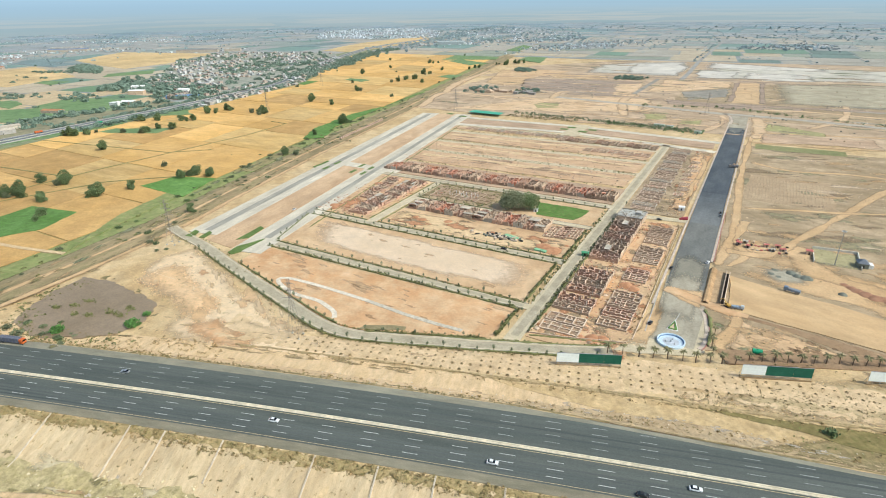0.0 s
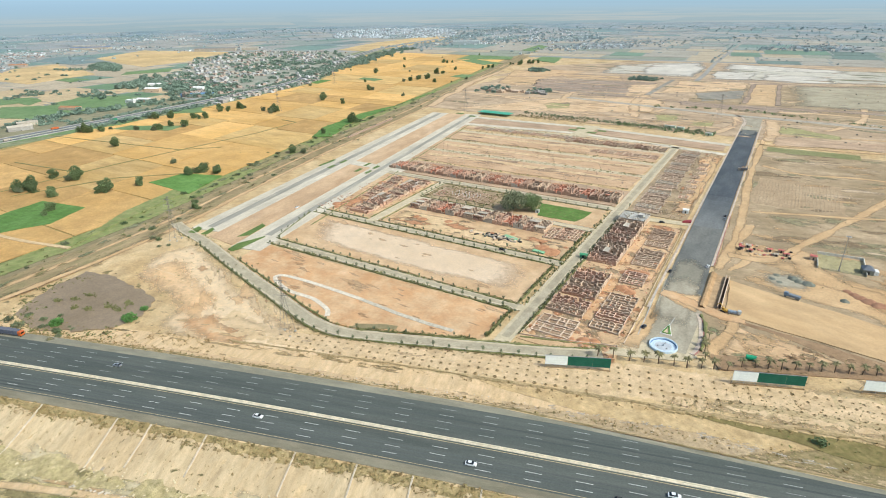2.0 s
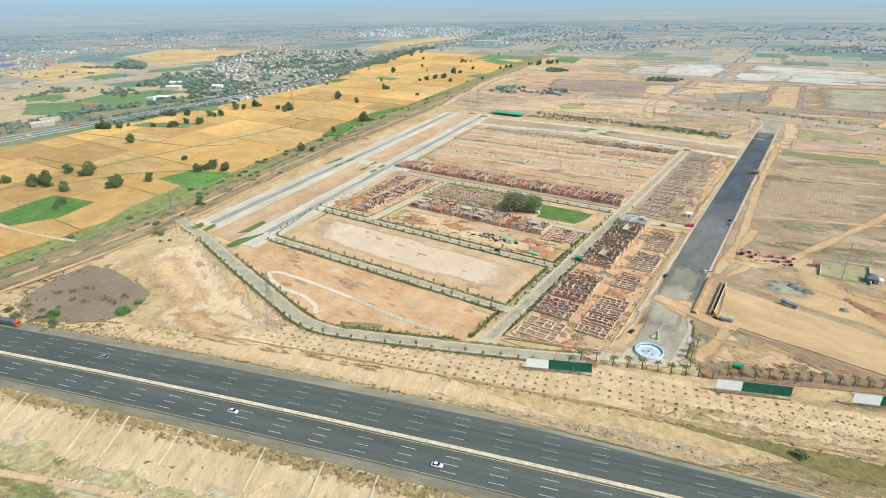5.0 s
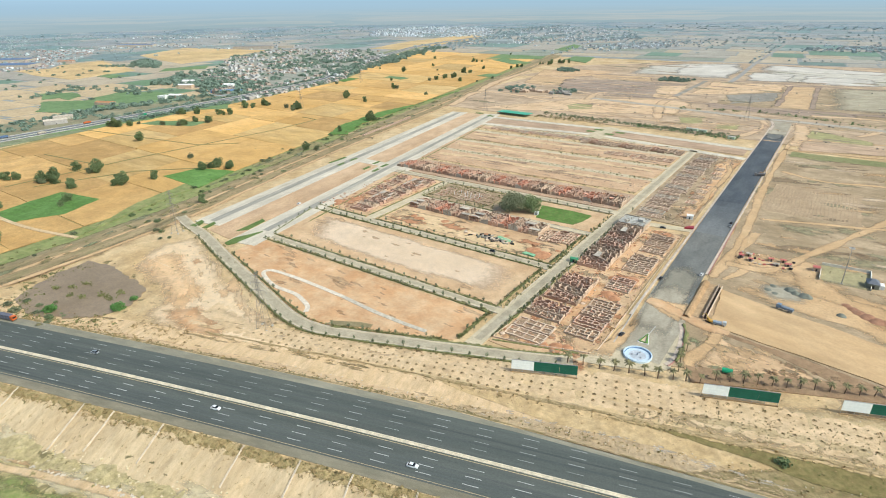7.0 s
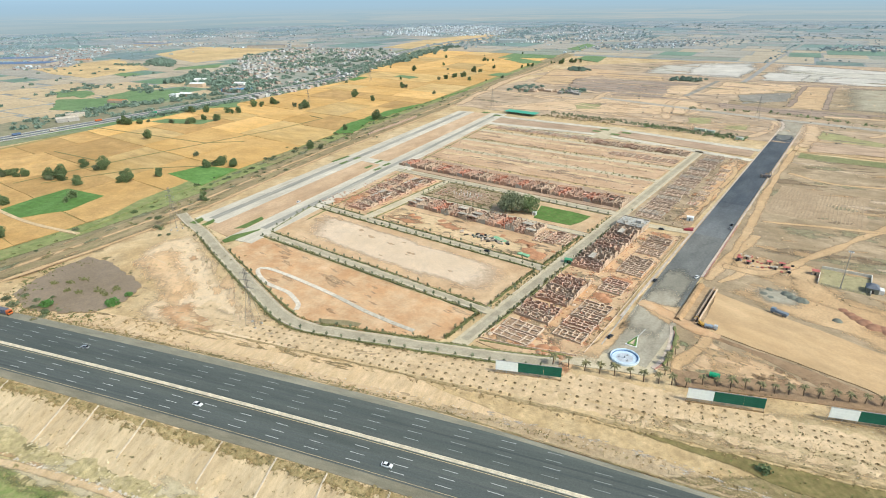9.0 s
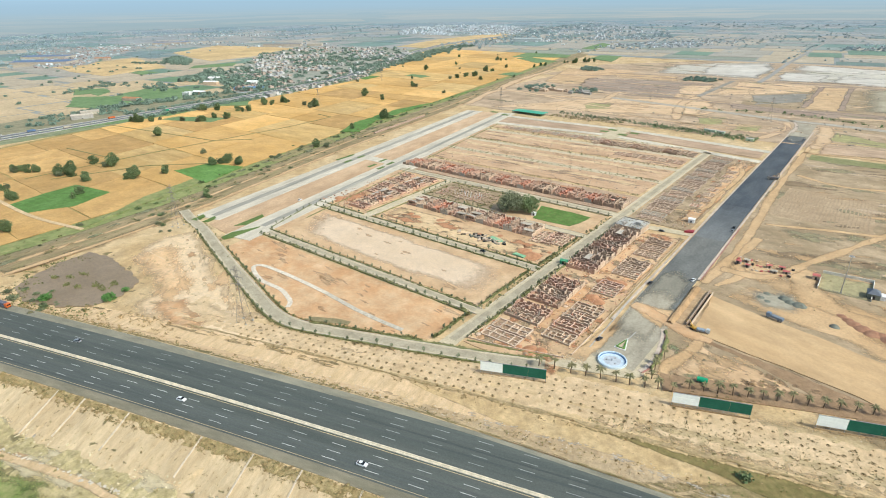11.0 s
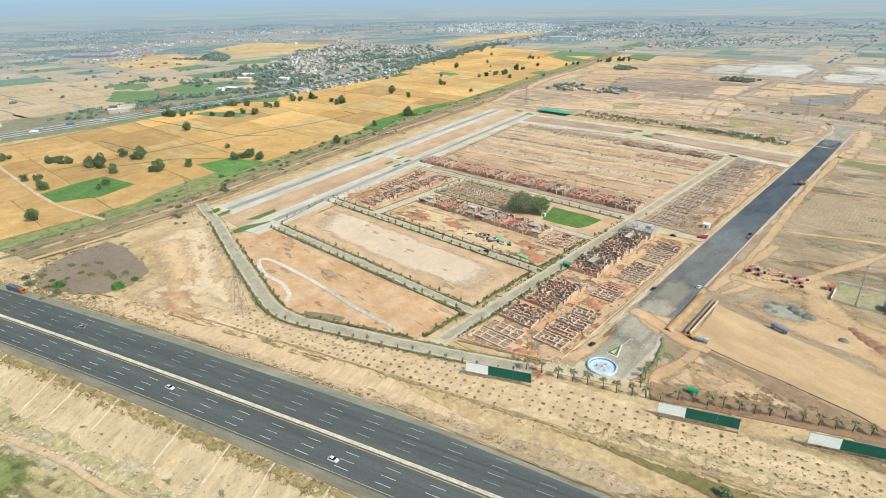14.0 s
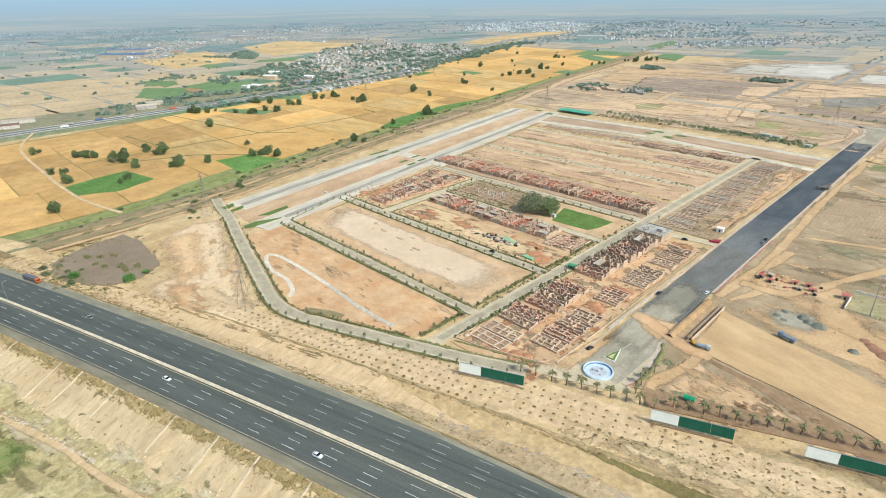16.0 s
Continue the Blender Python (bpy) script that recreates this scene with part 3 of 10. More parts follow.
def band(d0, d1, z, thick=0.4, x0=-700, x1=330, step=10):
    """A slab along the motorway between two distances (or functions of x) from its centre."""
    f0, f1 = (d if callable(d) else (lambda x, d=d: d) for d in (d0, d1))
    bm = bmesh.new()
    rows = []
    for x in range(x0, x1 + 1, step):
        a, b = along(x, f0(x), z), along(x, f1(x), z)
        rows.append([bm.verts.new(p) for p in (b, a, a - Vector((0, 0, thick)), b - Vector((0, 0, thick)))])
    for p, q in zip(rows, rows[1:]):
        for i in range(4):
            bm.faces.new((p[i], p[(i + 1) % 4], q[(i + 1) % 4], q[i]))
    bm.faces.new(rows[0][::-1])
    bm.faces.new(rows[-1])
    return bm


motorway = tagged(link_mesh("motorway", band(-16.0, lambda x: min(18.6, far_edge(x) - 2.2), ROAD_Z), ASPHALT), "dark grey multi-lane motorway on a low embankment", "motorway", "", "structure")
part("hard_shoulder", band(-20.3, -16.0, ROAD_Z - 0.02), mat("brown_grey_shoulder", (0.185, 0.17, 0.12), (0.235, 0.215, 0.155), (0.29, 0.25, 0.17), big=0.05, fine=0.4, rough=0.9, stretch=(0.3, 1, 1), turn=16), motorway, "grey dusty hard shoulder")
part("hard_shoulder", band(lambda x: min(18.6, far_edge(x) - 2.2), far_edge, ROAD_Z - 0.02), SHOULDER, motorway, "grey dusty hard shoulder")
part("edge_line", band(-15.2, -15.0, ROAD_Z + 0.012, 0.02), YELLOW, motorway, "yellow edge line")
part("edge_line", band(-1.75, -1.5, ROAD_Z + 0.012, 0.02), YELLOW, motorway, "yellow edge line")
for d, w in ((-11.3, 1.0), (-9.6, 0.8), (-7.6, 0.8), (7.6, 0.9), (11.0, 0.9), (-13.2, 0.7)):
    part("tyre_worn_band", band(d - w / 2, d + w / 2, ROAD_Z + 0.006, 0.02), TYREBAND, motorway, "darker tyre-polished band")


def median_barrier():
    """A raised, whitewashed median between two battered kerbs."""
    bm = bmesh.new()
    rows = []
    for x in range(-700, 331, 10):
        rows.append([bm.verts.new(along(x, d, ROAD_Z + z)) for d, z in ((-0.75, 0), (-0.62, 0.3), (-0.3, 0.4), (-0.18, 0.85), (0.18, 0.85), (0.3, 0.4), (0.62, 0.3), (0.75, 0))])
    for a, b in zip(rows, rows[1:]):
        for i in range(7):
            bm.faces.new((a[i + 1], a[i], b[i], b[i + 1]))
    return bm


tagged(link_mesh("median_barrier", median_barrier(), mat("cream_median_concrete", (0.66, 0.585, 0.44), (0.73, 0.655, 0.51), (0.56, 0.475, 0.34), big=0.1, fine=0.6, mix=0.6)), "whitewashed concrete barrier along the motorway's middle", "barrier", "", "structure")

dash_mesh = bpy.data.meshes.new("lane_dash")
bm = boxes((-3.0, -0.085, 0, 3.0, 0.085, 0.02))
bm.to_mesh(dash_mesh)
bm.free()
dash_mesh.materials.append(PAINT)
worn_mesh = dash_mesh.copy()
worn_mesh.materials.clear()
worn_mesh.materials.append(mat("faded_road_paint", (0.38, 0.39, 0.38), (0.48, 0.49, 0.48), (0.24, 0.25, 0.25), big=0.5, fine=2.0, vary=0.2))
for d in (-5.1, -8.75, -12.3, 4.8, 8.65, 12.4, 16.1):
    for i in range(-20, 8):
        x = (-8.3 if d < 0 else -10.2) + i * 17.1
        if d > far_edge(x) - 3.0:
            continue
        s = slope_at(x)
        p = along(x, d, ROAD_Z)
        o = new("lane_dash", dash_mesh if d < 0 else worn_mesh)
        o.parent = motorway
        o.matrix_basis = pose(p.x, p.y, p.z + 0.004, 0, 0, math.degrees(math.atan(s)))


# the near bank: weeds along its crest, concrete chutes down it, a rough foot
def crest(d0, d1, rough, seed, x0=-420, x1=160, lift=0.06, bumps=0.22, n=5):
    """A ragged band of weeds that follows the ground."""
    bm = bmesh.new()
    rows = []
    for x in np.arange(x0, x1, 2.0):
        a = (d0(x) if callable(d0) else d0) + rough * wobble(x, 0, 0.09, seed) + 0.6 * rough * wobble(x, 0, 0.4, seed)
        b = (d1(x) if callable(d1) else d1) + 0.3 * rough * wobble(x, 5, 0.2, seed)
        if a > b:
            a = b - 0.05
        row = []
        for k in range(n + 1):
            p = along(x, a + (b - a) * k / n)
            row.append(bm.verts.new((p.x, p.y, bank_z(p.x, p.y) + lift + (bumps * (wobble(x, k, 1.7, seed) + 0.5) if 0 < k < n else -0.1))))
        rows.append(row)
    for a, b in zip(rows, rows[1:]):
        for k in range(n):
            bm.faces.new((a[k], b[k], b[k + 1], a[k + 1]))
    return bm


def bank_z(x, y):
    return height(x, y)


tagged(link_mesh("bank_weeds", crest(-25.0, -20.4, 3.5, 2), DRYGRASS), "dry brown weeds along the embankment's crest", "weeds", "", "stuff")
tagged(link_mesh("bank_face", crest(-43.0, -21.2, 2.5, 4, lift=0.03), SLOPE), "eroded sandy embankment face", "bank", "", "structure")
VERGEGRASS = mat("brown_verge_grass", (0.27, 0.205, 0.10), (0.37, 0.285, 0.155), (0.16, 0.14, 0.055), big=0.12, fine=0.6, bump=0.5, mix=0.75)
tagged(link_mesh("verge_weeds", crest(lambda x: far_edge(x) + 0.7, lambda x: far_edge(x) + 2.0, 1.0, 6), VERGEGRASS), "thin dry grass along the motorway verge", "weeds", "", "stuff")


WHITISHKERB = mat("dusty_chute_kerb", (0.55, 0.475, 0.36), (0.63, 0.55, 0.43), (0.46, 0.37, 0.26), big=0.2, fine=1)


def chute(x, length, w=0.36):
    c = thing("drain_chute", "pale concrete drainage chute down the embankment", "drain", "embankment chutes")
    top, foot = along(x, -20.9), along(x + 0.4, -20.9 - length)
    for name, o, ww, h in (("channel_floor", 0, w, 0.42), ("kerb", w / 2, 0.22, 0.62), ("kerb", -w / 2, 0.22, 0.62)):
        pts = []
        for i in range(9):
            p = top.lerp(foot, i / 8)
            pts.append((p.x, p.y, height(p.x, p.y) + h))
        part(name, strip(pts, ww, 0, 0.5, o), WHITISHKERB if name == "kerb" else CONCRETE, c)


for x, ln in ((-240, 23), (-203.4, 20), (-188, 17), (-163.4, 16), (-126.6, 16), (-102.7, 16), (-82, 15), (-277, 23), (-58, 15)):
    chute(x, ln)

WHITISH = mat("whitish_stones", (0.56, 0.50, 0.41), (0.64, 0.58, 0.49), (0.42, 0.35, 0.26), big=0.08, fine=0.5, mix=0.6, mid=0.2)
# ---- front strip, ditch, rubble bank ----
BANKRUBBLE = mat("bank_rubble", (0.47, 0.345, 0.20), (0.55, 0.42, 0.26), (0.36, 0.26, 0.145), big=0.05, fine=0.4, bump=0.5, mix=0.6, stretch=(1.5, 0.6, 1), turn=15, specks=(0.60, 0.52, 0.41), thick=0.60)
tagged(link_mesh("rubble_bank", crest(lambda x: far_edge(x) + 1.0, bank_foot, 0.8, 8, -60, 160, 0.14, n=8), BANKRUBBLE), "rubble-strewn bank between motorway and ditch", "bank", "", "structure")
tagged(link_mesh("ditch_bed", crest(lambda x: float(np.interp(x, (-74, -20), (46.0, bank_foot(x) - 0.6))), 46.6, 1.0, 9, -72, 160, 0.2, 0.05, n=10), mat("orange_ditch_sand", (0.49, 0.35, 0.18), (0.56, 0.42, 0.235), (0.39, 0.28, 0.14), big=0.06, fine=0.35, bump=0.3, mid=0.25, mix=0.65)), "orange-tan sandy bed of the ditch", "ditch", "", "structure")
BANKWEEDS = mat("olive_brown_bank_weeds", (0.27, 0.205, 0.10), (0.35, 0.27, 0.145), (0.17, 0.15, 0.06), big=0.08, fine=0.5, bump=0.4, mix=0.75, mid=0.25, specks=(0.12, 0.13, 0.045), thick=0.58)
draped("weedy_bank", [tuple(along(x, far_edge(x) + 1.2).xy) for x in (24, 45, 70, 100, 158)] + [tuple(along(x, d).xy) for x, d in ((158, 46), (110, 46), (80, 44), (62, 41), (48, 36), (36, 29), (28, 24))], BANKWEEDS, "olive-brown weeds over the bank and ditch", 0.3, 5, 1.5, 1.5, category="weeds")
DITCHLINE = ((-24, 45.8), (-8, 44.6), (14, 43.8), (35, 41.0), (50, 38.5), (60, 35), (72, 33), (110, 30), (158, 29))
draped("ditch_floor", [tuple(along(x, d).xy) for x, d in DITCHLINE] + [tuple(along(x, 46.6).xy) for x, _ in reversed(DITCHLINE)], mat("damp_ditch", (0.19, 0.15, 0.06), (0.25, 0.20, 0.085), (0.12, 0.12, 0.04), big=0.09, fine=0.5, mix=0.7, mid=0.25), "damp olive ditch with thin grass", 0.34, 2.2, 1.0, 1.2, category="ditch")
tagged(link_mesh("track_beside_ditch", crest(28.0, 36.0, 2.5, 13, -420, -75, 0.04), TAN), "tan dirt track beside the motorway", "track", "", "structure")
GOLDSAND = mat("bright_verge_sand", (0.575, 0.415, 0.24), (0.65, 0.49, 0.305), (0.48, 0.34, 0.175), big=0.05, fine=0.3, bump=0.3, mix=0.55, mid=0.18, stretch=(1.7, 0.5, 1), turn=16, specks=(0.34, 0.27, 0.13), thick=0.62)
tagged(link_mesh("verge_sand", crest(lambda x: far_edge(x) + 2.4, lambda x: float(np.interp(x, (-76, -22), (47.0, 34.6))), 0.9, 14, -330, -22, 0.12, 0.03, n=18), GOLDSAND), "bright tan sand between motorway and planted strip", "ground", "", "structure")
LIPSOIL = mat("crumbling_weedy_lip", (0.36, 0.265, 0.14), (0.46, 0.345, 0.20), (0.20, 0.165, 0.07), big=0.12, fine=0.6, bump=0.5, mix=0.75, specks=(0.10, 0.11, 0.035), thick=0.60)
tagged(link_mesh("bank_lip", crest(lambda x: 47.4 - 0.9 * min(1.0, max(0.0, (x + 90) / 60)), 48.8, 1.4, 17, -200, 160, 0.35), LIPSOIL), "weedy lip of the ditch", "weeds", "", "stuff")

TRACKTAN = mat("worn_tan_track", (0.515, 0.345, 0.185), (0.59, 0.415, 0.24), (0.43, 0.28, 0.145), big=0.02, fine=0.12, bump=0.1, mid=0.15)
STRIPSAND = mat("pinkish_strip_sand", (0.55, 0.405, 0.24), (0.63, 0.48, 0.30), (0.44, 0.31, 0.17), big=0.05, fine=0.35, bump=0.3, mix=0.55, specks=(0.31, 0.225, 0.12), thick=0.64)
def strip_edge(x):
    """Where the planted strip ends, across the motorway, at the perimeter road's planting."""
    return float(np.interp(x, (-240, -214, -194, -180, -167, -136, -107, -93, -62, -42, 0), (96, 84, 72, 66.5, 64.5, 65, 67, 69, 72.5, 75.5, 80)))


tagged(link_mesh("planted_strip", crest(48.6, strip_edge, 1.6, 19, -215, 200, 0.03), STRIPSAND), "pinkish sandy strip with planting pits", "ground", "", "structure")


def weedy_part(g_):
    x = g_.uniform(4, 190)
    q = along(x, g_.uniform(49.5, float(np.interp(x, (4, 17, 43, 72), (52, 57, 65, 68)))))
    return q.x, q.y


WEEDYSAND = mat("weedy_strip_sand", (0.455, 0.345, 0.195), (0.535, 0.415, 0.25), (0.35, 0.27, 0.14), big=0.07, fine=0.5, bump=0.4, mix=0.7, mid=0.2, specks=(0.26, 0.215, 0.10), thick=0.56)
draped("weedy_strip", [tuple(along(x, d).xy) for x, d in ((0, 48.8), (20, 58), (43, 70), (66, 82), (110, 86), (190, 88), (190, 48), (110, 48), (60, 48), (25, 48))], WEEDYSAND, "browner weedy edge of the sandy strip", 0.07, 11, 2.5)
blobs("stony_patches", "whitish stones along the bank's foot", WHITISH, 80, lambda g_: (lambda x: tuple(along(x, bank_foot(x) + g_.gauss(-1.5, 1.6)).xy))(g_.uniform(-40, 60)), 0.4, 1.2, 74, squash=(1.8, 0.7), turn=15, lift=0.3)
bmr = bmesh.new()
for i in range(125):
    x = -44 + 0.92 * i
    a, b = far_edge(x) + 2.6 + 1.2 * wobble(x, 0, 0.7, 5), bank_foot(x) - 1.2 + 1.5 * wobble(x, 4, 0.5, 5)
    rows = []
    for k in range(7):
        q = along(x + 0.5 * wobble(x, k, 0.8, 2), a + (b - a) * k / 6)
        w = 0.30 * (1 + 0.5 * wobble(x, k, 1.3, 7))
        z = height(q.x, q.y) + 0.1
        rows.append([bmr.verts.new((q.x + o, q.y, z + h)) for o, h in ((-w, 0), (0, 0.17 + 0.22 * wobble(x, k, 1.9, 3)), (w, 0))])
    for r0, r1 in zip(rows, rows[1:]):
        for k in range(2):
            bmr.faces.new((r0[k], r0[k + 1], r1[k + 1], r1[k]))
tagged(link_mesh("raked_ridges", bmr, BANKRUBBLE), "low ridges raked down the tan rubble bank", "bank", "", "stuff")
# ---- roads of the estate ----
PERIM = smooth_line([(-392, 250), (-368, 243), (-336, 236), (-299, 224.5), (-268, 215), (-240, 207), (-214, 199.5), (-194, 194), (-180, 192), (-167, 193), (-151, 198), (-136, 203.2), (-122, 208.6), (-107, 214), (-93, 219.5), (-79, 225), (-62, 232), (-42, 241)], 5)
road("perimeter_road", PERIM, 7.5, STREET, "dusty grey concrete perimeter road", z=0.22)
road("street", [(-90.5, 226), (-90.5, 700)], 8.5, STREET, "dusty grey concrete street between plots", z=0.2)
for y, x0, x1, w in ((263.5, -296, -94, 6.5), (329.5, -318, -94, 7.0), (398.0, -258, -94, 6.0), (453.5, -345, -94, 8.0)):
    road("street", [(x0, y), (x1, y)], w, STREET, "dusty grey concrete street between plots", z=0.17)
road("street", [(-257, 331), (-259, 452)], 6.5, STREET, "dusty grey concrete street between plots", z=0.18)
road("street", [(-87, 439), (-34, 447)], 8, STREET, "dusty grey concrete street between plots", z=0.16)


STREETLANE = mat("worn_street_lane", (0.37, 0.325, 0.235), (0.43, 0.38, 0.28), (0.32, 0.28, 0.20), spec=0.06, big=0.06, fine=0.25, mid=0.2)
for pts, w, z in ((PERIM, 5.6, 0.232), ([(-90.5, 232), (-90.5, 690)], 4.4, 0.212), ([(-294, 263.5), (-98, 263.5)], 3.2, 0.182), ([(-312, 329.5), (-98, 329.5)], 3.6, 0.182), ([(-335, 453.5), (-98, 453.5)], 4, 0.182)):
    road("street_lane", pts, w, STREETLANE, "darker worn lane of the street", z=z, thick=0.02)


KERB = mat("dusty_kerb_stone", (0.53, 0.47, 0.37), (0.61, 0.55, 0.45), (0.43, 0.37, 0.28), big=0.1, fine=0.6)
for pts, w in ((PERIM, 7.5), ([(-90.5, 268), (-90.5, 326)], 8.5), ([(-90.5, 333), (-90.5, 395)], 8.5), ([(-90.5, 401), (-90.5, 449)], 8.5), ([(-90.5, 458), (-90.5, 690)], 8.5), ([(-296, 263.5), (-96, 263.5)], 6.5), ([(-312, 329.5), (-262, 329.5)], 7), ([(-252, 329.5), (-96, 329.5)], 7), ([(-254, 398), (-96, 398)], 6), ([(-338, 453.5), (-96, 453.5)], 8), ([(-257, 334), (-259, 449)], 6.5)):
    for side in (-1, 1):
        road("kerb", pts, 0.45, KERB, "pale dusty kerb along the street", z=0.36, category="kerb", offset=side * (w / 2 + 0.1))


def boul(o, y):
    """A point of the boulevard, o metres from its axis at y."""
    return (-357.0 - 0.19 * (y - 350) + o + 0.00 * y, y + 0.19 * o)


for o0, o1 in ((-33, -6), (21, 47)):
    c = "outer" if o0 < 0 else "inner"
    road("boulevard_carriageway", [boul((o0 + o1) / 2, y) for y in (256 if o0 < 0 else 236, 400, 550, 770)], abs(o1 - o0) * 0.98, CONCRETE_ROAD, "pale concrete boulevard carriageway with grey worn lane", z=0.25)
for o, w in ((-19.5, 7.0), (34, 6.0)):
    road("worn_lane", [boul(o, y) for y in (262, 400, 550, 765)], w, WORN_LANE, "grey worn middle lane of the boulevard", z=0.262, thick=0.02)
ROWEARTH = mat("pinkish_median_soil", (0.50, 0.34, 0.205), (0.57, 0.41, 0.265), (0.42, 0.28, 0.16), big=0.02, fine=0.1, bump=0.2, stretch=(1, 0.4, 1), turn=11, mix=0.6, mid=0.18)
patch("boulevard_median", [boul(-9, 247), boul(20.5, 239), boul(20.5, 768), boul(-5.5, 768)], ROWEARTH, "bare earth median of the boulevard", z=0.14, rough=0.6)
road("boulevard_crossing", [boul(-33, 470), boul(60, 452)], 14, CONCRETE_ROAD, "pale concrete crossing of the boulevard", z=0.257)
for pts in ([(-366, 242), (-369, 254), (-363, 253), (-360, 243)], [(-354, 245), (-357, 258), (-352, 256), (-350, 247)], [(-312, 236), (-314, 247), (-310, 258), (-307, 267), (-305.5, 265), (-304.5, 242), (-307, 235)], [(-325, 255), (-329, 284), (-323, 282), (-319, 262)],
            [(-411, 437), (-413, 464), (-409, 464), (-407, 437)], *([(x - 2.2, y - 6), (x - 3.4, y + 6), (x + 0.6, y + 6), (x + 1.8, y - 6)] for x, y in ((-394, 440), (-396, 462), (-365, 465), (-350, 461), (-360, 443), (-346, 442))), *([(x - 2.5, y - 4), (x - 3, y + 4), (x + 9, y + 4), (x + 9, y - 4)] for x, y in ((-428, 773), (-400, 762), (-232, 738), (-205, 732), (-196, 748), (-226, 752)))):
    patch("grass_bed", pts, GRASS, "small watered green grass bed beside the boulevard", "grass", z=0.34, rough=0.5, kind="stuff")

FOOTWAY = mat("pale_footway", (0.50, 0.41, 0.325), (0.57, 0.475, 0.385), (0.40, 0.32, 0.25), big=0.1, fine=0.5)
HALFDUSTY = mat("half_dusty_asphalt", (0.15, 0.155, 0.145), (0.19, 0.19, 0.175), (0.12, 0.128, 0.125), spec=0.1, big=0.03, fine=0.1, stretch=(1, 0.3, 1), mix=0.5)
road("avenue_grey_stretch", [(-20.2, 330), (-21, 372), (-21.8, 446)], 21.5, HALFDUSTY, "dusty stretch of the new avenue", z=0.262)
road("avenue_grey_stretch", [(-24.2, 828), (-25, 870), (-25.5, 932)], 23, DUSTY_ASPHALT, "dusty far end of the new avenue", z=0.255)
for k in range(6):
    c = [0.135 - 0.011 * k, 0.142 - 0.0105 * k, 0.14 - 0.0085 * k]
    road("avenue_dusty_stretch", [(-21.8 - 0.12 * k, 446 + 14 * k), (-21.92 - 0.12 * k, 460 + 14 * k)], 21.5, mat("thinning_dust_asphalt", c, [1.27 * v for v in c], [1.7 * v for v in c], big=0.02, fine=0.1, rough=0.8, stretch=(1, 0.3, 1), mix=0.35), "asphalt with road dust thinning out", z=0.26)
road("main_avenue", [(-22.52, 530), (-23, 620), (-24.2, 832)], 21.5, NEW_ASPHALT, "wide avenue of fresh dark asphalt", z=0.26)
road("avenue_apron", [(-19, 262), (-18, 300), (-20, 342)], 24, DUSTY_ASPHALT, "dusty unfinished head of the avenue", z=0.24)
patch("roundabout_apron", [(-42, 243), (-30, 246), (-6, 256), (-2, 262), (-4, 296), (-8, 318), (-29, 322), (-31, 270)], STREET, "dusty paved forecourt round the fountain", z=0.2, rough=0.8)
for x0, x1, y0, y1 in ((-33.6, -36.6, 300, 880), (-9.6, -13.6, 375, 880)):
    k = road("avenue_footway", [(x0, y0), (x1 + 1.5, y1)], 1.4, FOOTWAY, "raised pale footway beside the avenue", z=0.38, category="kerb")
road("red_kerb", [(-8.5, 376), (-9.4, 480)], 0.6, REDKERB, "red painted kerb beside the avenue", z=0.46, category="kerb")
KERBLINE = smooth_line([(-4.6, 263), (-3.2, 268), (-2.8, 280), (-5.0, 295), (-8.0, 306)], 5)
road("forecourt_footway", KERBLINE, 2.0, FOOTWAY, "pale footway curving round the forecourt", z=0.42, category="kerb")
road("red_kerb", KERBLINE, 0.6, REDKERB, "red painted kerb beside the forecourt", z=0.62, category="kerb", offset=-1.3)

# the northern double road
for y0, y1 in ((696, 707), (746, 757)):
    road("cross_road", [(-392, y1), (-215, y1 + 14 - (y1 > 720) * 8), (-36, y0 - 6)], 11, CONCRETE_ROAD, "pale concrete cross road", z=0.2)
patch("cross_road_median", [(-385, 712), (-215, 728), (-40, 705), (-40, 738), (-215, 760), (-385, 748)], PINKSOIL, "bare earth between the cross roads", z=0.12)
road("cross_link", [(-212, 700), (-214, 775)], 22, STREET, "paved crossing of the cross roads", z=0.24)
road("far_avenue", [(-330, 1000), (-160, 966), (-51, 943), (0, 942), (77, 932), (330, 880)], 15, mat("far_grey_road", (0.36, 0.325, 0.265), (0.43, 0.39, 0.32)), "grey unfinished far road with young trees", z=0.3)
for y0, y1 in ((824, 850), (905, 930), (760, 776)):
    track([(-8, y0), (30, y0 + 3), (140, y1), (420, y1 + 50)], 7, TRACKTAN, "graded tan earth road", z=0.16, name="graded_road")

# ---- plots ----
patch("plot_pale", [(-313, 323), (-101, 324), (-98, 268), (-297, 271)], LOT_PALE, "levelled sandy plot", "plot", z=0.13, rough=1.0)
soft_patch("plot_levelled", [(-300, 319), (-240, 318), (-170, 317), (-113, 315), (-104, 303), (-105, 282), (-150, 274), (-210, 276), (-276, 280)], PALE, "paler scraped surface of the sandy plot", "plot", z=0.17, rough=3.0, rim=0.36, scale=0.04)
patch("plot_orange", [(-298, 256), (-100, 257), (-100, 225), (-137, 208), (-163, 198.5), (-180, 197), (-203, 202), (-227, 209), (-256, 217.5), (-292, 229)], LOT_ORANGE, "orange earth plot", "plot", z=0.13, rough=0.8)
patch("planted_bed", [(-167, 198), (-166, 203), (-153, 210), (-145, 212), (-144, 209), (-158, 202)], mat("shaded_bed_soil", (0.23, 0.19, 0.105), (0.30, 0.25, 0.145), (0.16, 0.15, 0.07), big=0.2, fine=0.8, mix=0.7), "low dark planted bed at the orange plot's edge", "plant bed", z=0.3, rough=0.4)
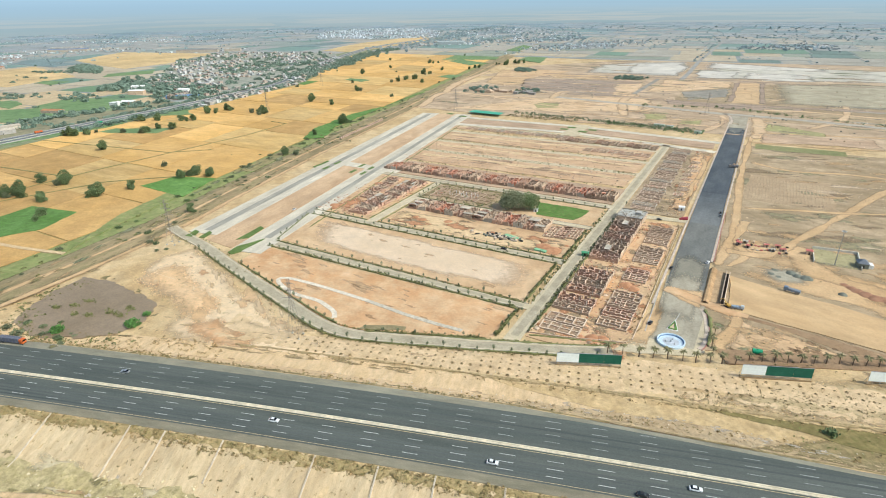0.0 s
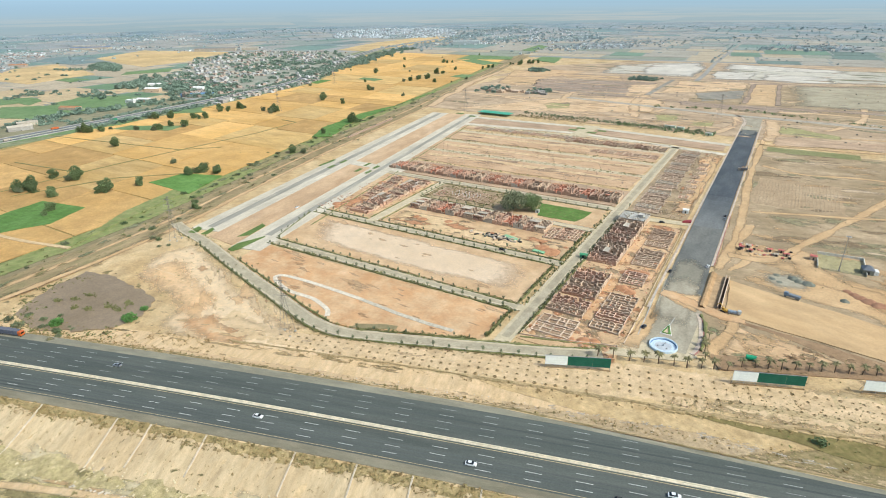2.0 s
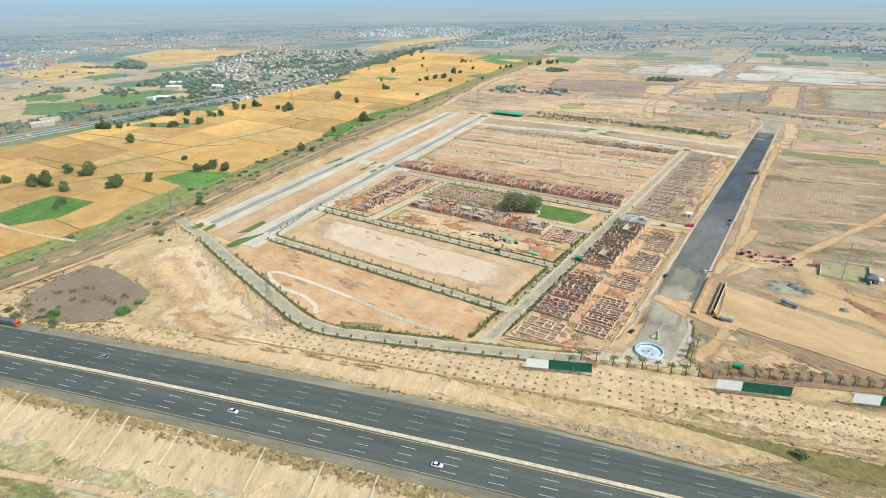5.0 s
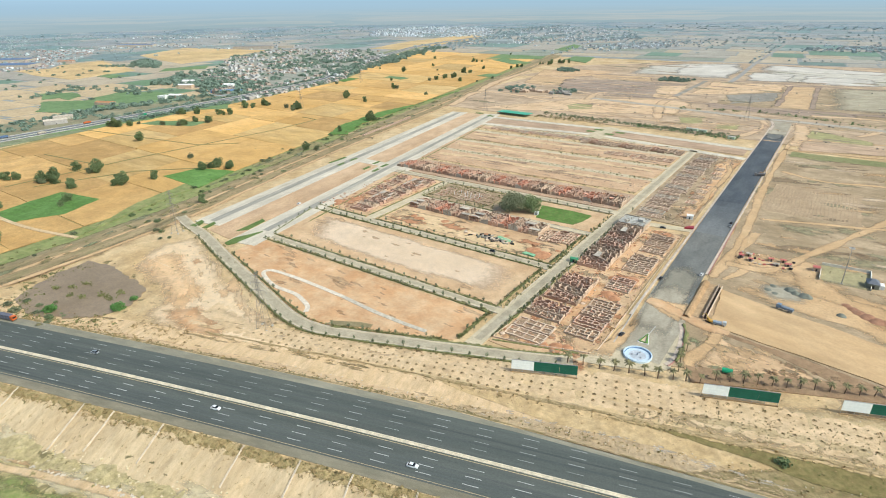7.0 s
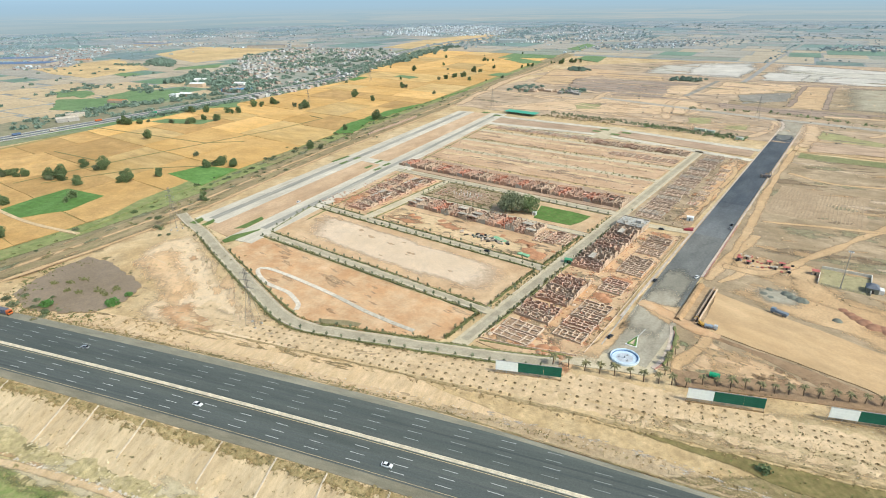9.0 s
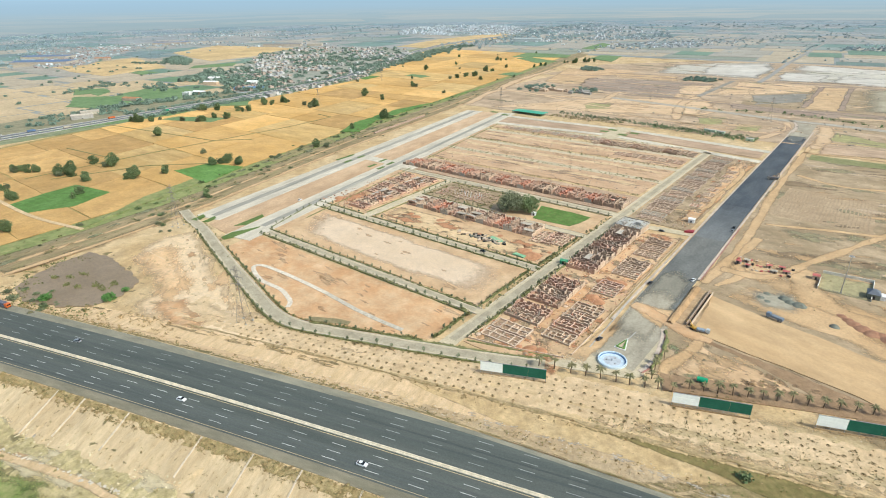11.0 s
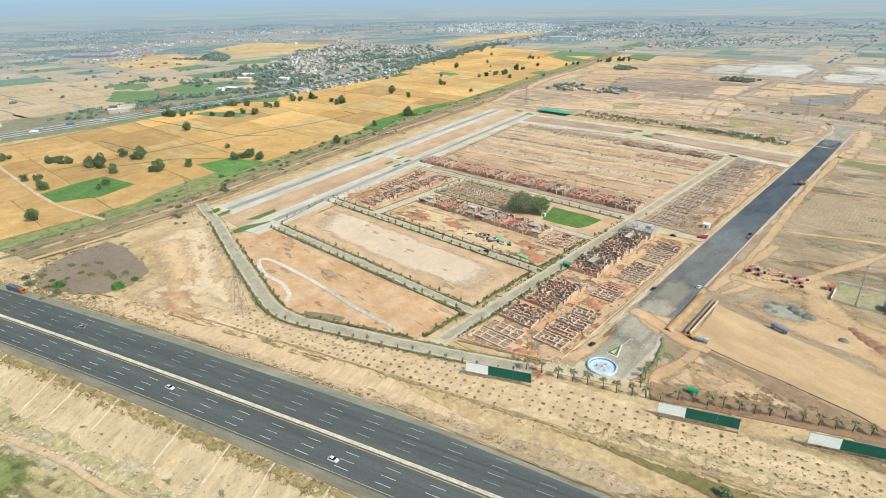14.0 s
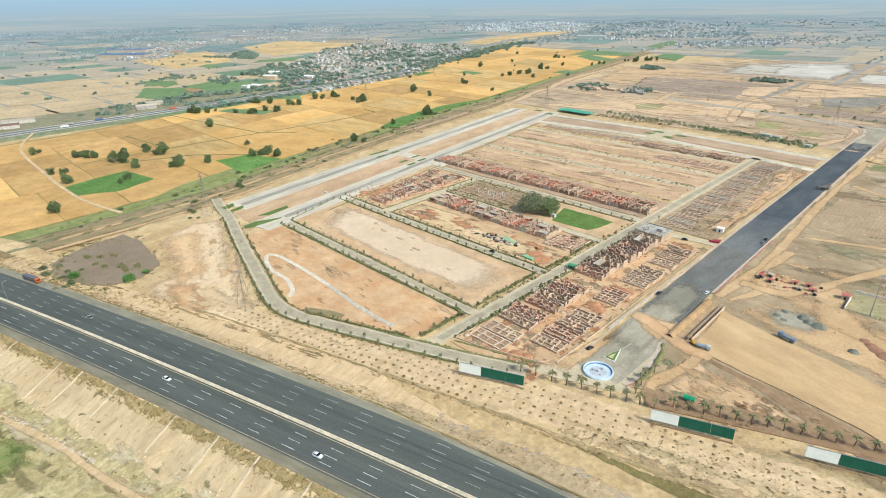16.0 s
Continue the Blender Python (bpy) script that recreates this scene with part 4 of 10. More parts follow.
PATHWHITE = mat("dusty_new_concrete", (0.62, 0.555, 0.455), (0.70, 0.635, 0.53), (0.50, 0.42, 0.32), big=0.12, fine=0.7, mix=0.6)
WALK = smooth_line([(-186, 201, 0.3), (-190, 206, 0.3), (-198, 209.5, 0.3), (-207, 212, 0.3), (-217, 212, 0.3), (-225, 212, 0.3), (-234, 214, 0.3), (-245, 218.5, 0.3), (-248.5, 222.5, 0.3), (-243, 226, 0.3), (-223, 227, 0.3), (-201, 226.6, 0.3), (-182, 225.8, 0.3)], 8)
road("curved_path", WALK, 2.8, PATHWHITE, "whitish new concrete path curling at its end", z=0.3, category="path", thick=0.3)
road("straight_path", [(-182, 225.8), (-153, 223), (-133, 222.5), (-117, 223)], 2.8, mat("broken_pale_concrete", (0.47, 0.43, 0.355), (0.56, 0.515, 0.43), (0.38, 0.325, 0.24), big=0.15, fine=0.8, mix=0.7, mid=0.25), "pale grey concrete path across the orange plot", z=0.28, category="path", thick=0.3)
patch("building_ground", rect(-252, 336, -97, 393), LOT_PALE, "trampled building ground", "plot", z=0.12)
patch("building_ground", [(-318, 336), (-262, 336), (-264, 447), (-338, 447)], LOT_PALE, "trampled building ground", "plot", z=0.12)
soft_patch("yard_sand", [(-250, 338), (-180, 338), (-100, 338), (-104, 352), (-140, 361), (-170, 357), (-205, 366), (-250, 368)], mat("yellowish_yard_sand", (0.59, 0.43, 0.245), (0.66, 0.50, 0.305), (0.49, 0.35, 0.195), big=0.06, fine=0.3, mix=0.6, mid=0.2, specks=(0.33, 0.30, 0.15), thick=0.62), "yellowish sand trodden over the building yard", z=0.137, rough=3, rim=0.25)
patch("garden_plot", rect(-256, 403, -180, 446), GREYSOIL, "weedy grey plot with low foundations", "plot", z=0.12)
patch("garden_plot", rect(-180, 402, -98, 447), LOT_PALE, "bare plot with lawn and trees", "plot", z=0.12)
patch("lawn", [(-153, 437), (-130, 437.5), (-108, 435.5), (-110, 420), (-114, 408.5), (-130, 407.5), (-145, 408), (-149, 420)], mat("patchy_lawn", (0.075, 0.16, 0.03), (0.115, 0.215, 0.05), (0.16, 0.16, 0.06), big=0.1, fine=0.35, mix=0.6, mid=0.25, bump=0.2), "patchy green watered lawn", "lawn", z=0.3, rough=1.2, kind="stuff")
patch("building_ground", [(-340, 460), (-96, 460), (-96, 506), (-352, 506)], PINKSOIL, "trampled building ground", "plot", z=0.12)
ROWSOIL = mat("pinkish_row_soil", (0.475, 0.315, 0.19), (0.555, 0.39, 0.25), (0.39, 0.25, 0.145), big=0.02, fine=0.1, bump=0.2, stretch=(0.6, 1, 1), mix=0.5, mid=0.14, specks=(0.30, 0.225, 0.14), thick=0.63)
for i, y in enumerate((512, 561, 617, 680)):
    h = 42 if i < 3 else 18
    x0 = -338 - 0.19 * (y - 500)
    patch("building_row", [(x0, y), (-98, y + 2), (-98, y + h + 3), (x0 - 8, y + h)], ROWSOIL, "bare row of building plots", "plot", z=0.1, rough=2)
    road("row_street", [(x0 - 6, y + h + 4), (-94, y + h + 7)], 9.5, STREET, "dusty street between building rows", z=0.15)
    patch("row_spoil", [(x0 + 8, y + h * 0.56), (-110, y + h * 0.6), (-110, y + h * 0.78), (x0 + 6, y + h * 0.76)], STRIPSAND, "pale levelled band along the row", "plot", z=0.16, rough=5, step=5, scale=0.05)
patch("east_strip_ground", rect(-85.5, 234, -36, 434), LOT_PALE, "trampled earth round the house shells", "plot", z=0.12, rough=0.7)
patch("east_strip_ground", rect(-85, 452, -38, 690), GREYSOIL, "grey trampled earth round low foundations", "plot", z=0.12, rough=0.7)
soft_patch("east_scrape", [(-52, 455), (-39, 458), (-38, 690), (-50, 690), (-60, 660), (-49, 600), (-54, 545), (-48, 500)], LOT_ORANGE, "orange scraped earth beside the avenue", "plot", z=0.15, rough=3, rim=0.3)
blobs("rust_patches", "brick-red earth among the northern footings", REDEARTH, 26, within(-84, 456, -42, 690), 1.2, 4.5, 183, flat=0.15, lift=0.02, squash=(0.7, 1.6))
blobs("brown_patches", "grey mud among the northern footings", GREYSOIL, 40, within(-84, 456, -40, 690), 1.5, 5.0, 184, flat=0.15, lift=0.03, squash=(1.3, 0.8))
track([(-46, 655), (-41, 628), (-40.5, 587), (-43.5, 545), (-42, 516), (-51, 497), (-66, 494)], 4.5, TRACKTAN, "winding tan haul track beside the avenue", z=0.19, name="haul_track")

# east of the avenue
patch("east_ground", [(-8, 262), (70, 290), (330, 330), (330, 740), (-10, 740), (-8, 400)], GREYSOIL, "grey-brown disturbed ground", "ground", z=0.06, rough=2)
patch("works_platform", [(3, 358), (80, 339), (260, 300), (260, 250), (76, 302), (5, 313)], mat("compacted_platform_earth", (0.485, 0.325, 0.172), (0.545, 0.38, 0.212), (0.425, 0.28, 0.14), grain=0.1, big=0.02, fine=0.12, bump=0.04, stretch=(0.4, 1, 1), turn=-15, mid=0.16), "broad tan compacted platform", "platform", z=0.5, rough=1.0)
track([(-31, 322), (-22, 320), (-8, 313.5), (4, 310), (16, 309)], 8, LOT_ORANGE, "orange haul track across the avenue", z=0.4, name="haul_track")
track([(-6, 370), (-2, 420), (-1, 460), (-3, 520), (-5, 600), (-5, 700), (-4, 790), (2, 850)], 6, TRACKTAN, "tan haul track beside the avenue", z=0.16, name="haul_track")
track([(0, 372), (9, 396), (2, 425), (6, 470)], 6, TRACKTAN, "tan haul track beside the works camp", z=0.168, name="haul_track")
track([(-4, 400), (20, 402), (33, 422), (42, 446), (75, 520), (111, 603), (180, 720)], 7, TRACKTAN, "tan haul track across the site", z=0.18, name="haul_track")
track([(36, 430), (44, 400), (56, 385), (90, 372), (160, 350)], 15, TRACKTAN, "broad trampled track past the compound", z=0.176, name="haul_track")
track([(2, 500), (40, 512), (75, 522), (120, 540)], 5, TRACKTAN, "faint track across the site", z=0.184, name="haul_track")
track([(0, 660), (40, 640), (90, 650), (170, 640)], 6, TRACKTAN, "faint track across the site", z=0.17, name="haul_track")
track([(9, 312), (10, 298), (6, 282), (4, 272), (8, 262)], 6, TRACKTAN, "tan haul track down to the palms", z=0.17, name="haul_track")
road("palm_path", [(6, 262), (24, 270), (72, 290), (200, 345)], 12, BROWNEARTH, "brown earth path behind the palms", z=0.32)
patch("platform_slope", [(4, 311.5), (76, 299.5), (262, 247), (262, 232), (85, 283), (57, 293.5), (30, 303.5), (8, 308)], BROWNEARTH, "dark earth slope below the platform", "bank", z=0.16, rough=1.2, step=2)
blobs("brown_patches", "dark lumpy soil by the palms", BROWNEARTH, 40, within(34, 279, 75, 297), 0.8, 3.5, 71, flat=0.1, lift=0.05)
patch("green_field_strip", rect(2, 728, 92, 752), mat("faint_grass", (0.20, 0.21, 0.09), (0.28, 0.26, 0.13)), "thin green crop strip", "field", z=0.14, kind="stuff")
patch("ploughed_plot", rect(2, 525, 70, 610), mat("ploughed_earth", (0.36, 0.26, 0.16), (0.45, 0.34, 0.22), (0.30, 0.21, 0.13), big=0.02, fine=0.3), "ploughed grey-brown plot", "field", z=0.12, rough=3)


# spots of other soil, weeds and stones
RUST = mat("rusty_soil_stain", (0.42, 0.25, 0.13), (0.50, 0.32, 0.18), (0.35, 0.2, 0.1), big=0.06, fine=0.3)
EASTGREEN = mat("thin_grey_green_weeds", (0.31, 0.275, 0.165), (0.38, 0.33, 0.21), (0.24, 0.225, 0.12), big=0.08, fine=0.3, mix=0.7, mid=0.3)
OLIVE = mat("olive_weeds", (0.25, 0.21, 0.10), (0.33, 0.27, 0.14), (0.15, 0.15, 0.06), big=0.08, fine=0.4, mix=0.7, mid=0.3)
GREENISH = mat("greenish_weeds", (0.22, 0.235, 0.13), (0.31, 0.30, 0.19), (0.14, 0.16, 0.075), big=0.08, fine=0.3, mix=0.7, mid=0.3)
blobs("weed_patches", "olive weeds at the foot of the bank", OLIVE, 90, beside(-300, 140, -66, -40), 1.0, 6.0, 1, squash=(1.6, 0.7), turn=16, category="weeds")
blobs("stony_patches", "whitish stony spots at the foot of the bank", WHITISH, 14, beside(-220, 60, -56, -38), 1.5, 6.5, 2, squash=(1.3, 0.8), turn=16)
blobs("weed_patches", "olive weeds on the bank", OLIVE, 60, beside(-300, 140, -36, -22), 0.5, 2.6, 3, squash=(0.8, 1.2), turn=16, category="weeds")
blobs("weed_patches", "olive weeds on the verge", OLIVE, 70, beside(-330, 60, 25, 46), 0.6, 4.0, 4, squash=(1.9, 0.6), turn=18, category="weeds")
blobs("stony_patches", "whitish stones on the rubble bank", WHITISH, 46, beside(-60, 140, 26, 36), 0.5, 2.0, 5, squash=(1.5, 0.6), turn=15)
blobs("weed_patches", "olive weeds beside the motorway", OLIVE, 110, lambda g_: (lambda x: tuple(along(x, far_edge(x) + 1.5 + abs(g_.gauss(0, 3.0))).xy))(g_.uniform(-330, -40)), 0.6, 2.8, 404, squash=(2.4, 0.5), turn=17, lift=0.2, category="weeds")
blobs("weed_patches", "thin brown weeds along the old ditch line", LIPSOIL, 70, lambda g_: (lambda x: tuple(along(x, 45 + g_.gauss(0, 1.0)).xy))(g_.uniform(-330, -110)), 0.6, 2.6, 405, squash=(2.6, 0.5), turn=18, lift=0.2, category="weeds")
blobs("pale_patches", "pale sand patches", STRIPSAND, 34, beside(-330, 100, 30, 72), 1.5, 7, 6, squash=(1.8, 0.7), turn=18)
HILLSAND = mat("orange_hill_sand", (0.66, 0.45, 0.25), (0.71, 0.51, 0.305), (0.59, 0.38, 0.20), big=0.04, fine=0.2, bump=0.2, mid=0.15)
GULLY = mat("pale_washed_sand", (0.64, 0.485, 0.305), (0.69, 0.54, 0.36), (0.57, 0.42, 0.25), big=0.06, fine=0.3, bump=0.2)
draped("sandy_slope", [(-352, 212), (-340, 233), (-312, 224), (-285, 214), (-246, 198), (-203, 186), (-176, 181), (-150, 187), (-150, 160), (-190, 146), (-222, 140), (-262, 144), (-276, 166), (-336, 178)], GULLY, "pale washed sandy slope above the pond", 0.06, 13, 4)
draped("sandy_slope", [(-338, 178), (-337, 206), (-318, 211), (-290, 199), (-258, 188), (-244, 172), (-262, 158), (-300, 170)], HILLSAND, "orange sandy slope above the pond", 0.09, 20, 5)
draped("sandy_slope", [(-262, 160), (-240, 176), (-215, 168), (-196, 158), (-214, 148), (-245, 148)], LOT_ORANGE, "orange cracked soil below the slope", 0.12, 12, 5)
blobs("orange_patches", "orange sandy slope above the pond", HILLSAND, 9, within(-330, 158, -215, 205), 3, 9, 151, squash=(1.5, 0.7), turn=-28, lift=0.14)
blobs("washed_streaks", "pale washed streaks down the sandy slope", GULLY, 8, within(-320, 160, -205, 210), 2.5, 6, 152, squash=(2.2, 0.5), turn=-35, lift=0.17)
blobs("dark_streaks", "trampled streaks on the sandy slope", SOIL, 22, within(-300, 140, -190, 175), 0.8, 2.6, 153, squash=(2.2, 0.6), turn=14, lift=0.2)
blobs("rust_patches", "rusty soil stains", RUST, 14, within(-335, 175, -180, 225), 1.2, 5, 7, squash=(1.4, 0.8), turn=-20)
blobs("pale_patches", "pale scraped sand", STRIPSAND, 12, within(-335, 172, -215, 225), 2, 7, 8, squash=(1.6, 0.6), turn=-35)
blobs("weed_patches", "olive weeds round the pond", OLIVE, 70, within(-372, 104, -262, 176), 0.8, 3.5, 9, category="weeds")
blobs("rust_patches", "rusty stains on the orange plot", RUST, 12, within(-285, 205, -110, 252), 0.8, 4, 10, flat=0.135, lift=0.01, squash=(1.6, 0.6))
blobs("pale_patches", "pale scuffs on the orange plot", LOT_PALE, 20, within(-270, 222, -108, 254), 1.5, 6, 11, flat=0.135, lift=0.012, squash=(2.2, 0.5), turn=-8)
blobs("rust_patches", "brown scuffs on the pale plot", LOT_PALE, 22, within(-290, 274, -110, 318), 0.8, 5, 12, flat=0.175, lift=0.01, squash=(1.6, 0.7), turn=-6)
blobs("weed_patches", "greenish weeds on disturbed ground", EASTGREEN, 46, within(2, 425, 200, 735), 3, 20, 13, flat=0.075, lift=0.02, squash=(1.5, 0.8), turn=10, category="weeds")
blobs("brown_patches", "darker damp soil", mat("damp_brown_soil", (0.27, 0.195, 0.12), (0.34, 0.25, 0.16), (0.2, 0.15, 0.09), big=0.05, fine=0.2), 50, within(2, 365, 200, 735), 2, 15, 14, flat=0.075, lift=0.03, squash=(1.8, 0.6), turn=14)
blobs("pale_patches", "pale scraped ground", PALE, 22, within(2, 425, 200, 735), 2, 13, 15, flat=0.075, lift=0.04, squash=(2.0, 0.5), turn=8)
blobs("brown_patches", "dark scraped soil by the platform", GREYSOIL, 30, within(8, 265, 90, 306), 1.5, 6, 16, flat=0.1, lift=0.03, squash=(1.6, 0.7), turn=-10)
blobs("tan_patches", "orange-tan trampled ground by the works camp", TRACKTAN, 20, within(-2, 362, 120, 450), 5, 15, 131, flat=0.08, lift=0.05, squash=(1.5, 0.7), turn=-10)
blobs("tan_patches", "orange-tan trampled ground", TRACKTAN, 26, within(0, 450, 170, 730), 3, 12, 132, flat=0.08, lift=0.055, squash=(1.8, 0.5), turn=20)
soft_patch("trodden_triangle", [(6, 307), (18, 301), (40, 298), (60, 290), (80, 283), (60, 281), (40, 277), (22, 270), (6, 268)], LOT_PALE, "pale trodden ground below the platform", z=0.13, rough=2, rim=0.3)
blobs("tan_patches", "tan trampled ground below the platform", TRACKTAN, 22, within(4, 266, 40, 306), 2, 6, 133, flat=0.1, lift=0.055, squash=(1.5, 0.7), turn=-10)
blobs("weed_patches", "greenish weeds behind the kerb", GREENISH, 8, within(0, 262, 30, 300), 1, 4, 17, flat=0.1, lift=0.04, category="weeds")
blobs("brown_patches", "dark trodden earth round the shells", GREYSOIL, 110, within(-85, 236, -38, 432), 1.2, 5.0, 181, flat=0.125, lift=0.012)
blobs("brown_patches", "dark trodden earth round the footings", BROWNEARTH, 60, within(-85, 236, -38, 432), 0.8, 3.0, 182, flat=0.125, lift=0.016)
blobs("rust_patches", "red brick dust round the shells", REDEARTH, 90, within(-84, 238, -38, 432), 0.8, 4.5, 18, flat=0.125, lift=0.02)
blobs("rust_patches", "red brick dust round the shells", REDEARTH, 40, within(-318, 338, -264, 446), 0.8, 4, 19, flat=0.125, lift=0.02)
blobs("brown_patches", "trampled grey earth", GREYSOIL, 60, within(-250, 337, -100, 372), 1, 5, 20, flat=0.125, lift=0.02, squash=(1.6, 0.7))
for i, y in enumerate((512, 561, 617, 680)):
    blobs("brown_patches", "tracked earth along the building row", (PINKSOIL, LOT_PALE)[i % 2], 24, within(-350, y + 2, -105, y + 38), 2, 9, 30 + i, flat=0.165, lift=0.01, squash=(2.4, 0.5))
# furrows of the ploughed plot
bmf = bmesh.new()
for i in range(24):
    x = 4 + i * 2.7
    rows = []
    for y in np.arange(528 + 6 * wobble(i, 0, 0.3), 606 + 8 * wobble(i, 4, 0.3), 4.0):
        c = x + 1.2 * wobble(x, y, 0.05)
        rows.append([bmf.verts.new((c + o, y, z)) for o, z in ((-0.6, 0.1), (0, 0.24), (0.6, 0.1))])
    for a, b in zip(rows, rows[1:]):
        for k in range(2):
            bmf.faces.new((a[k], a[k + 1], b[k + 1], b[k]))
tagged(link_mesh("furrow_ridges", bmf, mat("furrow_earth", (0.365, 0.27, 0.17), (0.42, 0.315, 0.20))), "pale furrow ridges across the ploughed plot", "furrow", "", "stuff")
FOOTSOIL = mat("weedy_pale_soil", (0.425, 0.345, 0.18), (0.53, 0.44, 0.255), (0.27, 0.235, 0.10), big=0.07, fine=0.5, bump=0.4, mix=0.75, mid=0.28, specks=(0.20, 0.19, 0.07), thick=0.57)
FOOTGREEN = mat("rough_foot_green", (0.15, 0.20, 0.055), (0.23, 0.265, 0.09), (0.36, 0.31, 0.16), big=0.06, fine=0.3, mix=0.5)
tagged(link_mesh("foot_ground", crest(-100.0, lambda x: -39.5 + 4.5 * wobble(x, 0, 0.06, 3) + 2.0 * wobble(x, 0, 0.3, 3), 2.0, 21, lift=0.1), FOOTSOIL), "weedy pale ground below the embankment", "ground", "", "structure")
blobs("weed_patches", "green weeds below the bank", FOOTGREEN, 30, beside(-340, -120, -80, -46), 1.5, 6.0, 27, squash=(2.2, 0.6), turn=20, lift=0.3, category="weeds")
blobs("weed_patches", "olive weeds below the bank", OLIVE, 70, beside(-340, 140, -74, -42), 1.0, 6.0, 28, squash=(2.0, 0.6), turn=18, lift=0.32, category="weeds")
PALESTONE = mat("pale_stony_soil", (0.60, 0.51, 0.325), (0.67, 0.58, 0.395), (0.49, 0.41, 0.25), big=0.1, fine=0.5, mix=0.6, mid=0.15)
blobs("weed_patches", "olive weeds low on the embankment", OLIVE, 26, beside(-330, 130, -50, -34), 0.7, 3.0, 156, squash=(1.6, 0.7), turn=16, lift=0.34, category="weeds")
blobs("stony_patches", "whitish stony ground below the bank", PALESTONE, 44, beside(-230, 70, -54, -38), 2.0, 7.0, 29, squash=(1.8, 0.6), turn=18, lift=0.36)
blobs("tan_patches", "bare tan ground below the bank", TRACKTAN, 30, beside(-230, 70, -72, -46), 2.0, 7.0, 291, squash=(2.2, 0.5), turn=18, lift=0.38)
soft_patch("works_ground", [(-4, 366), (30, 392), (60, 398), (120, 380), (200, 350), (205, 320), (90, 340), (20, 358)], TRACKTAN, "orange-tan trampled works ground", z=0.125, rough=5, rim=0.35)
soft_patch("works_ground", [(-2, 396), (30, 398), (38, 425), (18, 432), (0, 425)], TRACKTAN, "orange-tan trampled works ground", z=0.13, rough=5, rim=0.4)
soft_patch("weedy_ground", [(-445, 60), (-374, 95), (-368, 130), (-368, 185), (-392, 262), (-430, 262), (-445, 140)], CANAL, "dark weedy ground between canal and pond", z=0.14, rough=5, rim=0.3)
soft_patch("dusty_asphalt", [(-31, 285), (-9.5, 285), (-10, 315), (-10.5, 345), (-21, 356), (-31.5, 346)], DUSTY_ASPHALT, "dust thinning out over the avenue", "dust", z=0.27, rough=1.5, rim=0.55)
soft_patch("dusty_asphalt", [(-31.5, 318), (-10, 318), (-10.5, 372), (-21, 386), (-31.8, 378)], mat("thin_grey_dust", (0.235, 0.22, 0.175), (0.28, 0.262, 0.21), (0.20, 0.19, 0.155), spec=0.06, big=0.04, fine=0.15, stretch=(1, 0.3, 1), mid=0.1), "dust thinning out over the grey asphalt", "dust", z=0.266, rough=1.0, rim=0.6)
soft_patch("dusty_asphalt", [(-35, 845), (-13, 845), (-14, 815), (-24, 800), (-34, 812)], HALFDUSTY, "dust thinning out over the far asphalt", "dust", z=0.272, rough=1.5, rim=0.5)
soft_patch("dust_spread", [(-42, 246), (-28, 249), (-25, 275), (-26, 300), (-32, 312), (-34, 285), (-36, 262)], TRACKTAN, "tan dust along the forecourt's edge", "dust", z=0.27, rough=1.5, rim=0.6)
soft_patch("dust_spread", [(-30, 318), (-20, 310), (-8, 304), (-6, 316), (-9, 330), (-18, 328), (-28, 326)], TRACKTAN, "tan dust carried over the avenue", "dust", z=0.28, rough=1.5, rim=0.5)
patch("verge_weeds", [(-36.4, 300), (-34.9, 300), (-36.2, 432), (-38.0, 432)], DRYGRASS, "weedy strip between footway and plots", "weeds", z=0.3, rough=0.5, kind="stuff")

# ---- canal strip, fields and country west of the boulevard ----
def canal(y):
    """The canal's line, x for y."""
    return float(np.interp(y, (-400, 129, 234, 350, 511, 745, 1552, 4800), (-370, -393, -403, -432, -470, -516, -696, -1440)))


def ribbon_between(d0, d1, ys):
    a = [(canal(y) + d0, y) for y in ys]
    b = [(canal(y) + d1, y) for y in ys]
    return a + b[::-1]


CY = (20, 130, 234, 350, 511, 745, 1100, 1552, 2300)
patch("canal_bank", ribbon_between(-34, 20, CY), CANAL, "scrubby brown canal bank", "bank", z=0.1, rough=3)
patch("canal_bed", ribbon_between(-15, -8, CY), mat("canal_bed_mud", (0.22, 0.175, 0.10), (0.29, 0.235, 0.14), (0.17, 0.165, 0.08), big=0.05, fine=0.2), "dark muddy canal bed", "canal", z=0.15, rough=2)
track([(canal(y) + 4, y) for y in CY[:-1]], 4, TRACKTAN, "worn path along the canal", z=0.17)
track([(canal(y) + 22, y) for y in CY[:-1]], 5, TRACKTAN, "tan dirt track along the canal", z=0.18, name="canal_track", n=24)
blobs("weed_patches", "olive weeds along the canal strip", OLIVE, 90, lambda g_: (lambda y: (canal(y) + g_.uniform(-30, 24), y))(g_.uniform(60, 620)), 1.5, 6.5, 242, flat=0.12, lift=0.06, squash=(0.6, 1.7), turn=12, category="weeds")
blobs("tan_patches", "bare tan soil along the canal strip", TRACKTAN, 50, lambda g_: (lambda y: (canal(y) + g_.uniform(-12, 26), y))(g_.uniform(60, 700)), 1.5, 5.0, 243, flat=0.12, lift=0.09, squash=(0.5, 2.0), turn=12)
CANALGREEN = mat("weedy_canal_green", (0.17, 0.215, 0.07), (0.25, 0.28, 0.11), (0.31, 0.265, 0.13), big=0.05, fine=0.25, mix=0.6, mid=0.25)
soft_patch("canal_margin", ribbon_between(-36, -13, (40, 130, 240, 300, 380, 460, 560)), CANALGREEN, "green weedy canal margin", "bank", z=0.22, rough=2, rim=0.12)
